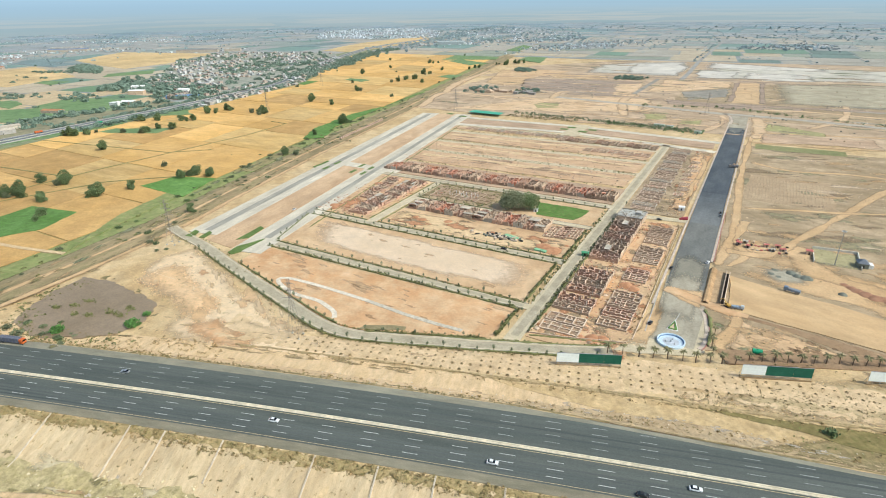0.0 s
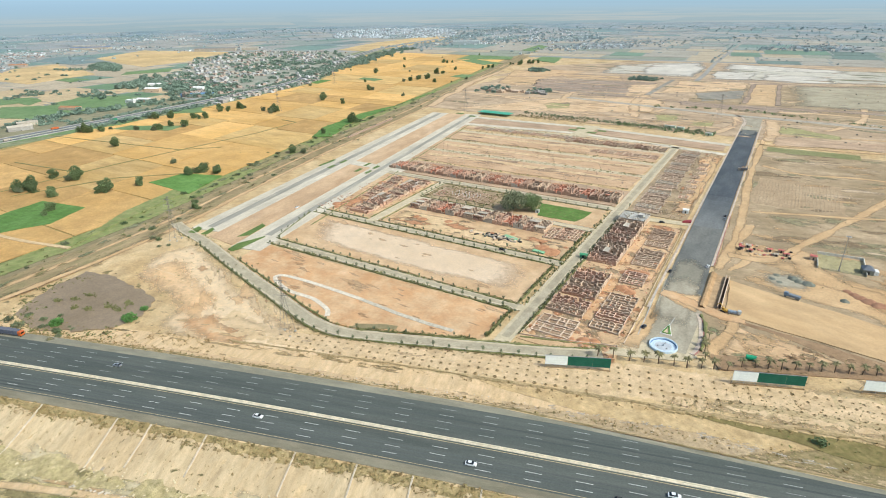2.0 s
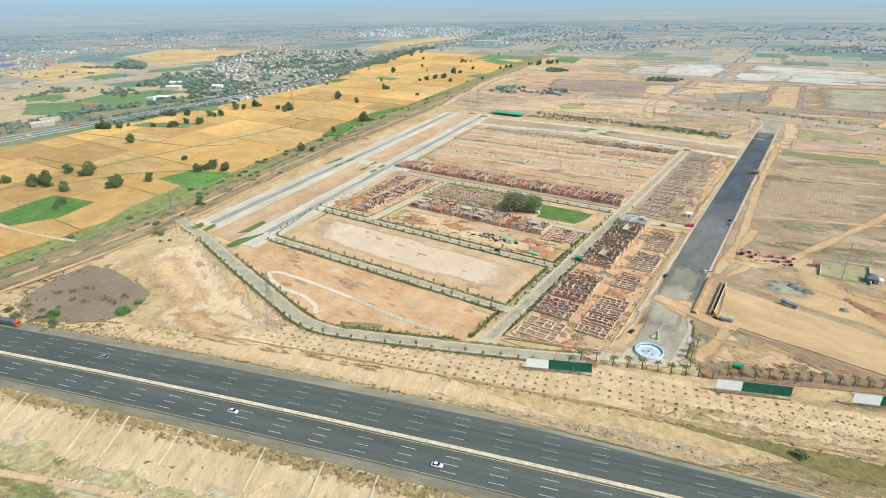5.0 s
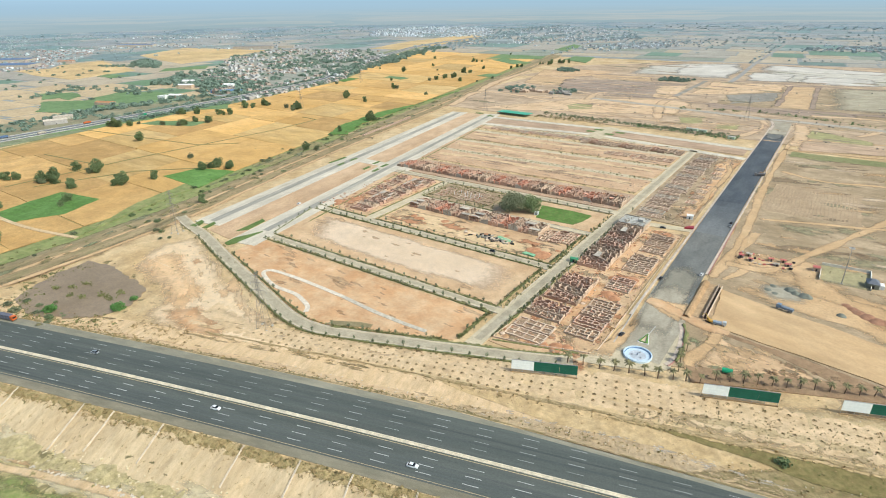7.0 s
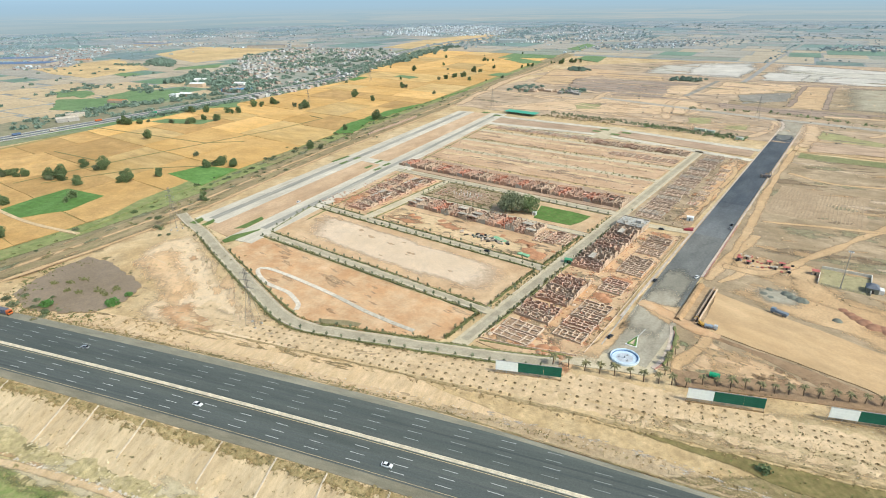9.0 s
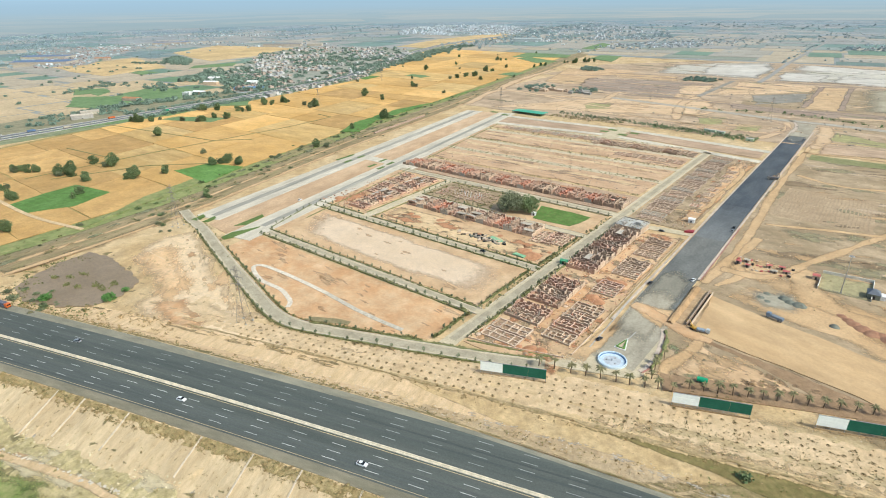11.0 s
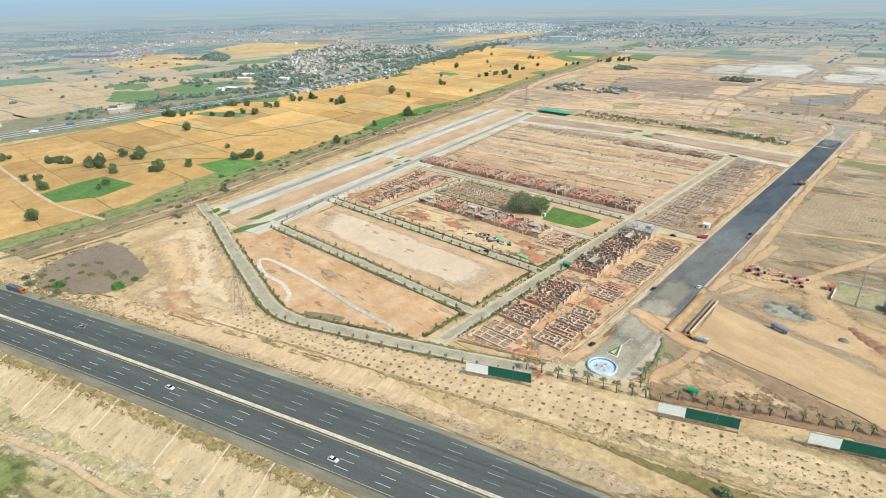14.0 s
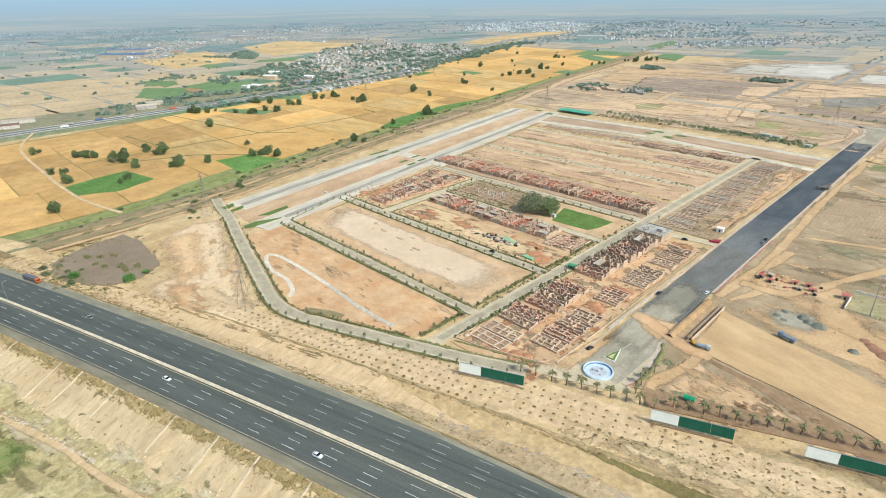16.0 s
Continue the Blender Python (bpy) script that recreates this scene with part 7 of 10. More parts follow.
def house(seed, w, d, h, brick, label, nx=2, ny=4, slab=0, ragged=0.5, columns=True, props=False, front=None):
    g_ = random.Random(seed)
    t = thing("house_shell", label, "house")
    part("foundation", boxes((0, 0, -0.3, w, d, 0.25)), HOUSEFLOOR, t)
    xs = [0.15] + [w * (i + g_.uniform(-0.12, 0.12)) / nx for i in range(1, nx)] + [w - 0.15]
    ys = [0.15] + [d * (i + g_.uniform(-0.15, 0.15)) / ny for i in range(1, ny)] + [d - 0.15]
    thick = 0.42 if h > 1.2 else 0.62
    for k, x in enumerate(xs):
        bm = bmesh.new()
        y0, y1 = (g_.choice((0, 0, ys[1])), g_.choice((d, d, ys[-2]))) if 0 < k < len(xs) - 1 else (0, d)
        wall_run(bm, (x, y0), (x + g_.uniform(-0.2, 0.2), y1), h * g_.uniform(0.75, 1.0), g_, t=thick, ragged=ragged, z=0.25, gap=0.16)
        part("wall", bm, brick, t)
    for k, y in enumerate(ys):
        bm = bmesh.new()
        if front and k == 0:
            wall_run(bm, (0.0, y - 0.2), (w, y - 0.2), h * 0.95, g_, t=0.35, ragged=0.35, z=0.25, gap=0.34)
            part("front_wall", bm, front, t, "plastered front wall")
            continue
        x0, x1 = (g_.choice((0.3, 0.3, xs[1])), g_.choice((w - 0.3, w - 0.3, xs[-2]))) if len(xs) > 3 and 0 < k < len(ys) - 1 else (0.3, w - 0.3)
        wall_run(bm, (x0, y), (x1, y + g_.uniform(-0.3, 0.3)), h * g_.uniform(0.7, 1.0), g_, t=thick, ragged=ragged, z=0.25, gap=0.3)
        part("partition", bm, brick, t)
    if slab:
        for k, y in enumerate(ys[:-1]):
            if g_.random() < slab:
                bm = boxes((0.0, y - 0.1, h + 0.2, w, ys[k + 1] + 0.1, h + 0.42))
                part("roof_slab", bm, SLABGREY, t)
                if g_.random() < 0.6:
                    bm = bmesh.new()
                    wall_run(bm, (0.2, y), (w - 0.2, y), 1.2, g_, z=h + 0.42, ragged=0.8)
                    part("upper_wall", bm, brick, t)
    if columns:
        for x, y in ((xs[0], ys[1]), (xs[-1], ys[1]), (xs[1], ys[2]), (xs[-1], ys[-1])):
            k = h + g_.uniform(0.2, 1.2)
            bm = boxes((x - 0.16, y - 0.16, 0.2, x + 0.16, y + 0.16, k))
            rod(bm, (x, y, k - 0.1), (x, y, k + 0.7), 0.04, 0.04, 4)
            part("column", bm, SLABGREY, t)
    if props:
        bm = bmesh.new()
        for _ in range(12):
            x, y = g_.uniform(0.5, w - 0.5), g_.uniform(0.5, d - 0.5)
            rod(bm, (x, y, 0.2), (x + g_.uniform(-0.5, 0.5), y + g_.uniform(-0.5, 0.5), h * g_.uniform(0.7, 1.25)), 0.07, 0.06, 4)
        tagged(part("propping", bm, BARK, t), kind="stuff")
    bm = bmesh.new()
    for _ in range(26 if h > 1.2 else 14):
        q, x, y = g_.uniform(0.12, 0.4), g_.uniform(0.4, w - 0.4), g_.uniform(0.4, d - 0.4)
        box(bm, x - q, y - q * g_.uniform(0.4, 1.4), 0.2, x + q, y + q, 0.25 + g_.uniform(0.1, 0.5))
    for _ in range(4):
        x, y = g_.uniform(0.6, w - 0.6), g_.uniform(0.6, d - 0.6)
        k = g_.uniform(0.3, 0.8)
        box(bm, x - k, y - k * 0.6, 0.2, x + k, y + k * 0.6, 0.2 + g_.uniform(0.3, 0.8))
    tagged(part("stacked_brick", bm, REDBRICK if seed % 4 == 0 else PALEBRICK, t), kind="stuff")
    return t


# Earth brown, darkened further for the shadows between the walls.
HOUSEFLOOR = mat("trodden_house_floor", (0.30, 0.21, 0.135), (0.39, 0.28, 0.185), (0.22, 0.15, 0.095), big=0.15, fine=0.6, mid=0.2, mix=0.6)
LBL = {"tall": "roofless brick house shell with ragged walls under construction", "low": "low foundation walls of a house on bare earth", "slab": "brick house shell with part of its concrete roof cast"}


def row_of(seed, material, n, place, kinds, w, d, h, group, **kw):
    """n houses along a row from a few variants."""
    vs = []
    for k in range(min(kinds, n)):
        hh = h * (0.8 + 0.4 * ((k * 7 + seed) % 5) / 4)
        lab = LBL["low"] if h < 2 else LBL["slab"] if kw.get("slab", 0) > 0 else LBL["tall"]
        kw2 = dict(kw, front=kw["fronts"][k % len(kw["fronts"])]) if "fronts" in kw else dict(kw)
        kw2.pop("fronts", None)
        v = house(seed + k, w, d, hh, material[k % len(material)], lab, **kw2)
        v["group"] = group
        vs.append(v)
    for k, v in enumerate(vs):
        spread(v, [place(i) for i in range(k, n, len(vs))])


# front terrace
row_of(100, (BRICK, PALEBRICK, BRICK, REDBRICK, DARKBRICK, BRICK, PALEBRICK), 14, lambda i: at(-247 + 8.7 * i, 373 + (i % 3) * 0.4, 0.12), 7, 8.1, 20, 4.0, "front terrace", nx=3, ny=5, slab=0.12, props=True, fronts=(None, SLABGREY, None, DARKBRICK, SLABGREY, None, PALEBRICK))
row_of(120, (PALEBRICK, BRICK), 3, lambda i: at(-124 + 8.2 * i, 366 + 2 * i, 0.12), 2, 7.6, 22, 1.7, "front terrace", nx=3, ny=5, ragged=0.8)
# long back terrace
row_of(140, (BRICK, REDBRICK, BRICK, DARKBRICK, PALEBRICK), 29, lambda i: at(-338 + 8.35 * i, 467 + 0.6 * (i % 2), 0.12), 8, 8.1, 20, 4.0, "long brick terrace", nx=3, ny=5, ragged=0.4, props=True, fronts=(DARKBRICK, SLABGREY, DARKBRICK, None, DARKBRICK, PALEBRICK, DARKBRICK, None))
for x0, x1 in ((-330, -275), (-262, -210), (-196, -140), (-125, -100)):
    soft_patch("orange_spread", [(x0, 489), (x1, 490), (x1, 500), (x0, 499)], REDEARTH, "orange earth thrown up behind the terrace", z=0.2, rough=2.5, rim=0.5)
# western terrace, two columns turned to the street
row_of(160, (BRICK, PALEBRICK, BRICK), 11, lambda i: at(-269, 342 + 9.0 * i, 0.12, 90), 5, 8.7, 18, 3.0, "western terrace", nx=3, ny=5, slab=0.16, ragged=0.4, props=True)
row_of(170, (BRICK, PALEBRICK), 7, lambda i: at(-290 - 1.2 * i, 378 + 9.0 * i, 0.12, 90), 4, 8.2, 13, 2.4, "western terrace", nx=2, ny=3, ragged=0.7)
# garden plot footings
row_of(180, (DARKBRICK, GREYSOIL), 5, lambda i: at(-248 + 11.5 * i, 411 + (i % 2) * 1.5, 0.12), 3, 11, 24, 0.7, "garden plot footings", nx=2, ny=3, ragged=0.8, columns=False)
garden_posts = random.Random(44)
post_thing = thing("concrete_post", "slender whitish concrete post in a weedy plot", "post", "white posts in the garden plot")
part("shaft", bevelled(boxes((-0.16, -0.16, -0.3, 0.16, 0.16, 3.2)), 0.03), WHITEPAINT, post_thing)
part("footing", boxes((-0.5, -0.5, -0.2, 0.5, 0.5, 0.18)), SLABGREY, post_thing)
spread(post_thing, [at(-232 + 3.6 * (i % 8) + garden_posts.uniform(-1, 1), 420 + 6 * (i // 8) + garden_posts.uniform(-1, 1), 0.12, 0, garden_posts.uniform(0.7, 1.1)) for i in range(16)])
# eastern strip: shells along the street, footings along the avenue
row_of(200, (BRICK, DARKBRICK, PALEBRICK, DARKBRICK), 9, lambda i: at(-64, 344 + 8.7 * i, 0.12, 90), 6, 8.3, 19, 4.8, "eastern shells", nx=3, ny=5, slab=0.04, ragged=0.55, props=True, front=PALEBRICK)
row_of(210, (BRICK, PALEBRICK), 4, lambda i: at(-62, 292 + 8.8 * i, 0.12, 90), 3, 8.4, 20, 3.8, "eastern shells", nx=3, ny=5, ragged=0.7, props=True, front=PALEBRICK)
row_of(220, (PALEBRICK, BRICK), 2, lambda i: at(-62, 269 + 9.0 * i, 0.12, 90), 2, 8.4, 21, 3.4, "eastern shells", nx=3, ny=5, ragged=0.8, props=True)
row_of(225, (PALEBRICK,), 2, lambda i: at(-61, 245 + 10.0 * i, 0.12, 90), 2, 8.6, 21, 1.2, "eastern footings", nx=2, ny=4, columns=False)
row_of(230, (PALEBRICK, BRICK, PALEBRICK), 4, lambda i: at(-40, 262 + 11.2 * i, 0.12, 90), 3, 9.6, 16, 1.8, "eastern footings", nx=3, ny=5, ragged=0.5, columns=False)
row_of(240, (PALEBRICK, BRICK), 2, lambda i: at(-42, 322 + 9 * i, 0.12, 90), 2, 8.4, 14, 1.6, "eastern footings", nx=3, ny=4, ragged=0.5, columns=False)
row_of(245, (PALEBRICK, PALEBRICK), 6, lambda i: at(-40, 352 + (9 + (i > 2) * 3) * i, 0.12, 90), 3, 8.6, 16, 1.5, "eastern footings", nx=3, ny=5, ragged=0.6, columns=False)
row_of(250, (DARKBRICK, SLABGREY, PALEBRICK, DARKBRICK), 21, lambda i: at(-61.5 + 3 * wobble(i, 0, 0.9), 458 + 10.8 * i + 1.2 * wobble(i, 7, 0.8), 0.12, 90 + 7 * wobble(i, 3, 0.7)), 7, 8.6, 19, 0.8, "northern footings", nx=3, ny=5, ragged=0.75, columns=False)
row_of(260, (PALEBRICK, DARKBRICK), 8, lambda i: at(-46 + 3 * wobble(i, 1, 0.9), 508 + 17 * i, 0.12, 90 + 10 * wobble(i, 5, 0.7)), 3, 9.0, 8, 0.5, "northern footings", nx=2, ny=3, ragged=0.8, columns=False)
# loose shells on the far rows
row_of(270, (PALEBRICK, BRICK, DARKBRICK), 13, lambda i: at(-215 + 9.2 * i, 668 + 4 * (i % 2), 0.12), 4, 8, 16, 2.4, "far row footings", nx=2, ny=4, ragged=0.8)
row_of(280, (PALEBRICK, BRICK), 8, lambda i: at(-172 + 9.4 * i, 632, 0.12), 3, 8, 14, 0.9, "far row footings", nx=2, ny=3, ragged=0.9)
row_of(290, (BRICK, PALEBRICK, SLABGREY), 16, lambda i: at(-352 + 9.2 * i, 684, 0.12), 3, 8, 12, 0.8, "far row footings", nx=2, ny=3, ragged=0.9)


# the one cast building at the head of the eastern strip
def cast_building():
    b = thing("cast_building", "grey concrete frame building with a flat roof and rebar", "building")
    part("floor_slab", boxes((-10, 0, -0.2, 10, 16, 0.3)), SLABGREY, b)
    part("roof_slab", bevelled(boxes((-10.4, -0.4, 4.4, 10.4, 16.4, 4.75)), 0.04), mat("stained_roof_concrete", (0.33, 0.33, 0.30), (0.47, 0.46, 0.42), (0.22, 0.22, 0.20), big=0.12, fine=0.6, contrast=0.15), b)
    g_ = random.Random(3)
    bm = bmesh.new()
    for _ in range(40):
        x, y, q = g_.uniform(-9, 9), g_.uniform(0.5, 15), g_.uniform(0.2, 0.8)
        box(bm, x - q, y - q * 0.5, 4.7, x + q, y + q * 0.5, 4.8 + g_.uniform(0.1, 0.6))
    tagged(part("stacked_shuttering", bm, SLABGREY, b), kind="stuff")
    for _ in range(9):
        x, y = g_.uniform(-9.5, 9.5), g_.uniform(0.5, 15)
        part("starter_column", boxes((x - 0.15, y - 0.15, 4.7, x + 0.15, y + 0.15, 5.8)), SLABGREY, b)
    for x in (-9.6, -3.2, 3.2, 9.6):
        for y in (0.4, 5.4, 10.6, 15.6):
            part("column", boxes((x - 0.2, y - 0.2, 0.3, x + 0.2, y + 0.2, 5.6)), SLABGREY, b)
    for y in (0.1, 15.7):
        g_ = random.Random(int(y))
        bm = bmesh.new()
        wall_run(bm, (-9.6, y), (9.6, y), 4.1, g_, z=0.3, ragged=0.1)
        part("wall", bm, PALEBRICK, b)
    for x in (-9.7, 9.7):
        g_ = random.Random(int(x) + 50)
        bm = bmesh.new()
        wall_run(bm, (x, 0.5), (x, 15.5), 4.1, g_, z=0.3, ragged=0.1)
        part("wall", bm, PALEBRICK, b)
    part("parapet", boxes((-10.2, -0.2, 4.75, -9.9, 16.2, 5.5), (9.9, -0.2, 4.75, 10.2, 16.2, 5.5), (-9.9, 15.9, 4.75, 9.9, 16.2, 5.5)), SLABGREY, b)
    part("stair_head", bevelled(boxes((3, 6, 4.75, 7, 11, 7.0)), 0.05), CONCRETE, b)
    return b


cast_building().matrix_basis = at(-74, 424, 0.12, -2)

# brick wall round the eastern strip
def low_wall(points, h=1.6, label="low plastered boundary wall", material=PALEBRICK):
    w = thing("boundary_wall", label, "wall", kind="structure")
    for a, b in zip(points, points[1:]):
        bm = strip([(a[0], a[1], h), (b[0], b[1], h)], 0.35, h, h + 0.2)
        part("wall_panel", bm, material, w)
    for p in points:
        part("pier", boxes((p[0] - 0.3, p[1] - 0.3, -0.2, p[0] + 0.3, p[1] + 0.3, h + 0.25)), material, w)


low_wall([(-84, 252), (-85.2, 238), (-70, 241), (-50, 247.5), (-38, 251.5)], 0.9)
low_wall([(-35.6, 256), (-35.6, 300), (-36.4, 360), (-37.2, 430)], 0.7)

# heaps of bricks, earth and gravel
def heap_at(name, x, y, r, h, material, label, seed, z=0.1):
    o = tagged(link_mesh(name, heap(r, h, seed), material, None, True), label, "heap")
    o.matrix_basis = at(x, y, z, seed * 40)


for i, (x, y, r) in enumerate(((-54, 248, 5), (-49, 250, 4), (-52, 316, 5), (-47, 313, 4), (-46, 342, 5), (-56, 338, 4), (-117, 349, 6), (-109, 345, 8), (-60, 246, 3), (-300, 362, 5), (-309, 350, 5), (-304, 345, 4), (-302, 398, 4), (-312, 420, 5), (-222, 355, 4), (-230, 358, 3), (-285, 440, 4), (-172, 436, 4))):
    heap_at("earth_mound", x, y, r, 0.9, REDEARTH, "heap of red earth and broken brick", i)
for i, (x, y, r, h) in enumerate(((27, 381, 2.2, 0.8), (25, 374, 2.4, 0.6), (36, 380, 3.6, 1.6), (39, 377, 3.0, 1.5), (44, 376, 4.2, 1.7), (29, 371, 2, 0.5), (62, 362, 2.8, 1.3))):
    heap_at("gravel_mound", x, y, r, h, GRAVEL, "heap of grey gravel on the works ground", i + 30, 0.12)
soft_patch("gravel_spread", [(16, 381), (32, 389), (48, 380), (47, 365), (30, 361), (18, 369)], mat("thin_gravel", (0.34, 0.31, 0.235), (0.41, 0.375, 0.29), (0.26, 0.24, 0.185), big=0.1, fine=0.6), "thin grey gravel spread", "gravel", z=0.16, rough=6, rim=0.8)
DARKRED = mat("dark_red_spoil", (0.30, 0.155, 0.095), (0.38, 0.21, 0.13), (0.23, 0.12, 0.075), big=0.2, fine=0.8, bump=0.3)
for i, (x, y, r, h) in enumerate(((67, 374, 2.6, 1.2), (70, 371, 3, 1.4), (74, 368, 3.6, 1.8), (78, 365.5, 3.6, 1.8), (82, 366, 3.2, 1.5), (86, 363, 4, 2), (90, 367, 4.4, 2.1), (95, 364, 4, 1.8), (99, 368, 3.6, 1.6), (64, 377, 2.2, 0.9), (104, 362, 4, 1.8))):
    heap_at("spoil_mound", x, y, r * 1.35, h * 0.75, DARKRED, "heap of dark red spoil earth", i + 50, 0.12)
gg = random.Random(8)
for i in range(70):
    x, y = gg.gauss(-152, 8), gg.gauss(350, 2.2)
    o = tagged(link_mesh("building_crate", bevelled(boxes((-gg.uniform(0.6, 1.8), -0.6, 0, gg.uniform(0.6, 1.8), 0.6, gg.uniform(0.5, 1.4))), 0.05), gg.choice((GRAVEL, SLABGREY, DARK, SLABGREY, PALEBRICK))), "stack of grey building material in the yard", "stack", "stacks in the yard")
    o.matrix_basis = at(x, y, 0.1, gg.uniform(0, 180))
PALEGREEN = mat("pale_green_tarpaulin", (0.20, 0.42, 0.24), (0.27, 0.48, 0.30), (0.15, 0.34, 0.19), big=0.2, fine=1.0)
tagged(link_mesh("green_tarpaulin", sheet([(-150, 352), (-139, 350), (-138, 354), (-149, 357)], 1.0, 0.6, 2, 1.0), PALEGREEN), "pale green tarpaulin over stacked material", "tarpaulin")
tagged(link_mesh("green_tarpaulin", sheet([(-121, 339), (-112, 338), (-112, 341), (-120, 342)], 1.2, 0.5, 2, 1.2), PALEGREEN), "pale green tarpaulin over stacked material", "tarpaulin")
for x, y in ((-131, 476), (-108, 477), (-243, 481)):
    tagged(link_mesh("red_brick_stack", bevelled(boxes((x - 1.8, y - 1.0, 3.2, x + 1.8, y + 1.0, 4.2)), 0.08), REDBRICK), "bright red brick stacked on the terrace shells", "brick stack", "red stacks")


# weeds in tufts on the bank's crest, along the verge and the ditch
def tufts(name, label, material, n, where, seed, size=0.5, flat=None):
    g_ = random.Random(seed)
    bm = bmesh.new()
    for _ in range(n):
        x, y = where(g_)
        z = height(x, y) if flat is None else flat
        r = size * g_.uniform(0.5, 1.5)
        leaf_quads(bm, g_, (x, y, z + r * 0.4), (r, r, r * 0.6), 6, r * 0.55)
    return tagged(link_mesh(name, bm, material), label, "weeds", "", "stuff")


BROWNWEED = mat("brown_weeds", (0.31, 0.225, 0.105), (0.39, 0.29, 0.155), (0.20, 0.15, 0.065), big=0.3, fine=2)
tufts("crest_tufts", "brown weeds along the embankment's crest", BROWNWEED, 2000, beside(-320, 140, -26, -20.5), 61, 0.5)
tufts("crest_tufts", "green weeds along the embankment's crest", OLIVE, 1200, beside(-320, 140, -26.5, -20.5), 62, 0.55)
tufts("bank_tufts", "scattered olive weeds on the embankment", OLIVE, 600, beside(-320, 140, -46, -30), 163, 0.38)
tufts("bank_tufts", "scattered weeds on the embankment", BROWNWEED, 320, beside(-320, 140, -42, -25), 63, 0.4)
tufts("foot_tufts", "scattered weeds below the embankment", OLIVE, 420, beside(-320, 140, -70, -42), 64, 0.8)
tufts("verge_tufts", "dry weeds along the far verge", BROWNWEED, 380, beside(-330, 140, 24, 34), 65, 0.6)
STRIPWEED = mat("thin_grey_weeds", (0.38, 0.33, 0.18), (0.45, 0.385, 0.225), (0.30, 0.26, 0.13), big=0.3, fine=2)
tufts("strip_tufts", "thin grey-green weeds on the planted strip", STRIPWEED, 1100, weedy_part, 66, 0.34)
tufts("strip_tufts", "thin brown weeds on the planted strip", BROWNWEED, 260, weedy_part, 166, 0.28)
tufts("ditch_tufts", "green weeds in the damp ditch", FOOTGREEN, 90, beside(45, 130, 31, 45), 167, 0.5)
tufts("ditch_tufts", "weeds along the ditch lip", BROWNWEED, 300, beside(-250, 140, 44, 48), 67, 0.6)
tufts("waste_tufts", "scattered weeds on waste ground", OLIVE, 110, within(-335, 165, -215, 230), 68, 0.5)
tufts("waste_tufts", "scattered weeds on waste ground", OLIVE, 200, lambda g_: (g_.uniform(0, 60), g_.uniform(262, 298)) if g_.random() < 0.6 else (g_.uniform(0, 110), g_.uniform(372, 430)), 69, 0.45, 0.08)
tufts("far_road_trees", "row of small trees along the far road", LEAF, 70, lambda g_: (lambda x: (x, 968 + 0.2 * (x + 175) if x < -52 else 993 - 0.33 * (x + 52)))(g_.uniform(-175, 300)), 70, 2.4, 0.3)
tufts("garden_weeds", "grey-green weeds over the garden plot", OLIVE, 160, within(-254, 405, -184, 444), 71, 0.75, 0.12)
tufts("garden_weeds", "taller dull green weeds in the garden plot", HEDGE, 60, within(-254, 405, -184, 444), 72, 0.9, 0.12)
tufts("canal_reeds", "scrub along the canal bank", HEDGE, 200, lambda g_: (lambda y: (canal(y) + g_.uniform(-33, 8), y))(g_.uniform(120, 900)), 73, 1.2, 0.1)
tufts("pond_reeds", "reeds along the pond's edge", HEDGE, 260, lambda g_: (lambda a: (-318 + 44 * math.cos(a) + g_.gauss(0, 5), 142 + 31 * math.sin(a) + g_.gauss(0, 4)))(g_.uniform(2.4, 6.0)), 74, 0.9)
tufts("verge_tufts", "brown weeds on the wide verge", BROWNWEED, 420, beside(-420, -200, 24, 46), 75, 0.7)
tufts("strip_tufts", "brown weeds on the front strip", BROWNWEED, 160, beside(30, 180, 46, 76), 76, 0.45)
tufts("strip_tufts", "olive weeds on the front strip", OLIVE, 200, beside(30, 180, 46, 76), 77, 0.45)
blobs("weed_patches", "olive weeds over the garden plot", OLIVE, 40, within(-254, 405, -184, 444), 1.5, 5, 78, flat=0.125, lift=0.02, category="weeds")
for i, (x, y) in enumerate(ROWPLANTS):
    tufts("row_plants", "dotted young plants along the row streets", HEDGE, 90, lambda g_, x=x, y=y: (lambda k: (x + (-97 - x) * k, y + 3 * k + g_.gauss(0, 0.5)))(g_.random()), 300 + i, 0.75, 0.15)
for i, o in enumerate((-5.4, 5.2, -6.4)):
    side = offset_line(PERIM[4:], o)
    tufts("perimeter_plants", "young shrubs lining the perimeter road", (HEDGE, HEDGE, OLIVE)[i], 190, lambda g_, side=side: (lambda k, f: (side[k][0] + (side[k + 1][0] - side[k][0]) * f + g_.gauss(0, 0.3), side[k][1] + (side[k + 1][1] - side[k][1]) * f + g_.gauss(0, 0.3)))(g_.randrange(len(side) - 1), g_.random()), 320 + i, 0.62, 0.2)
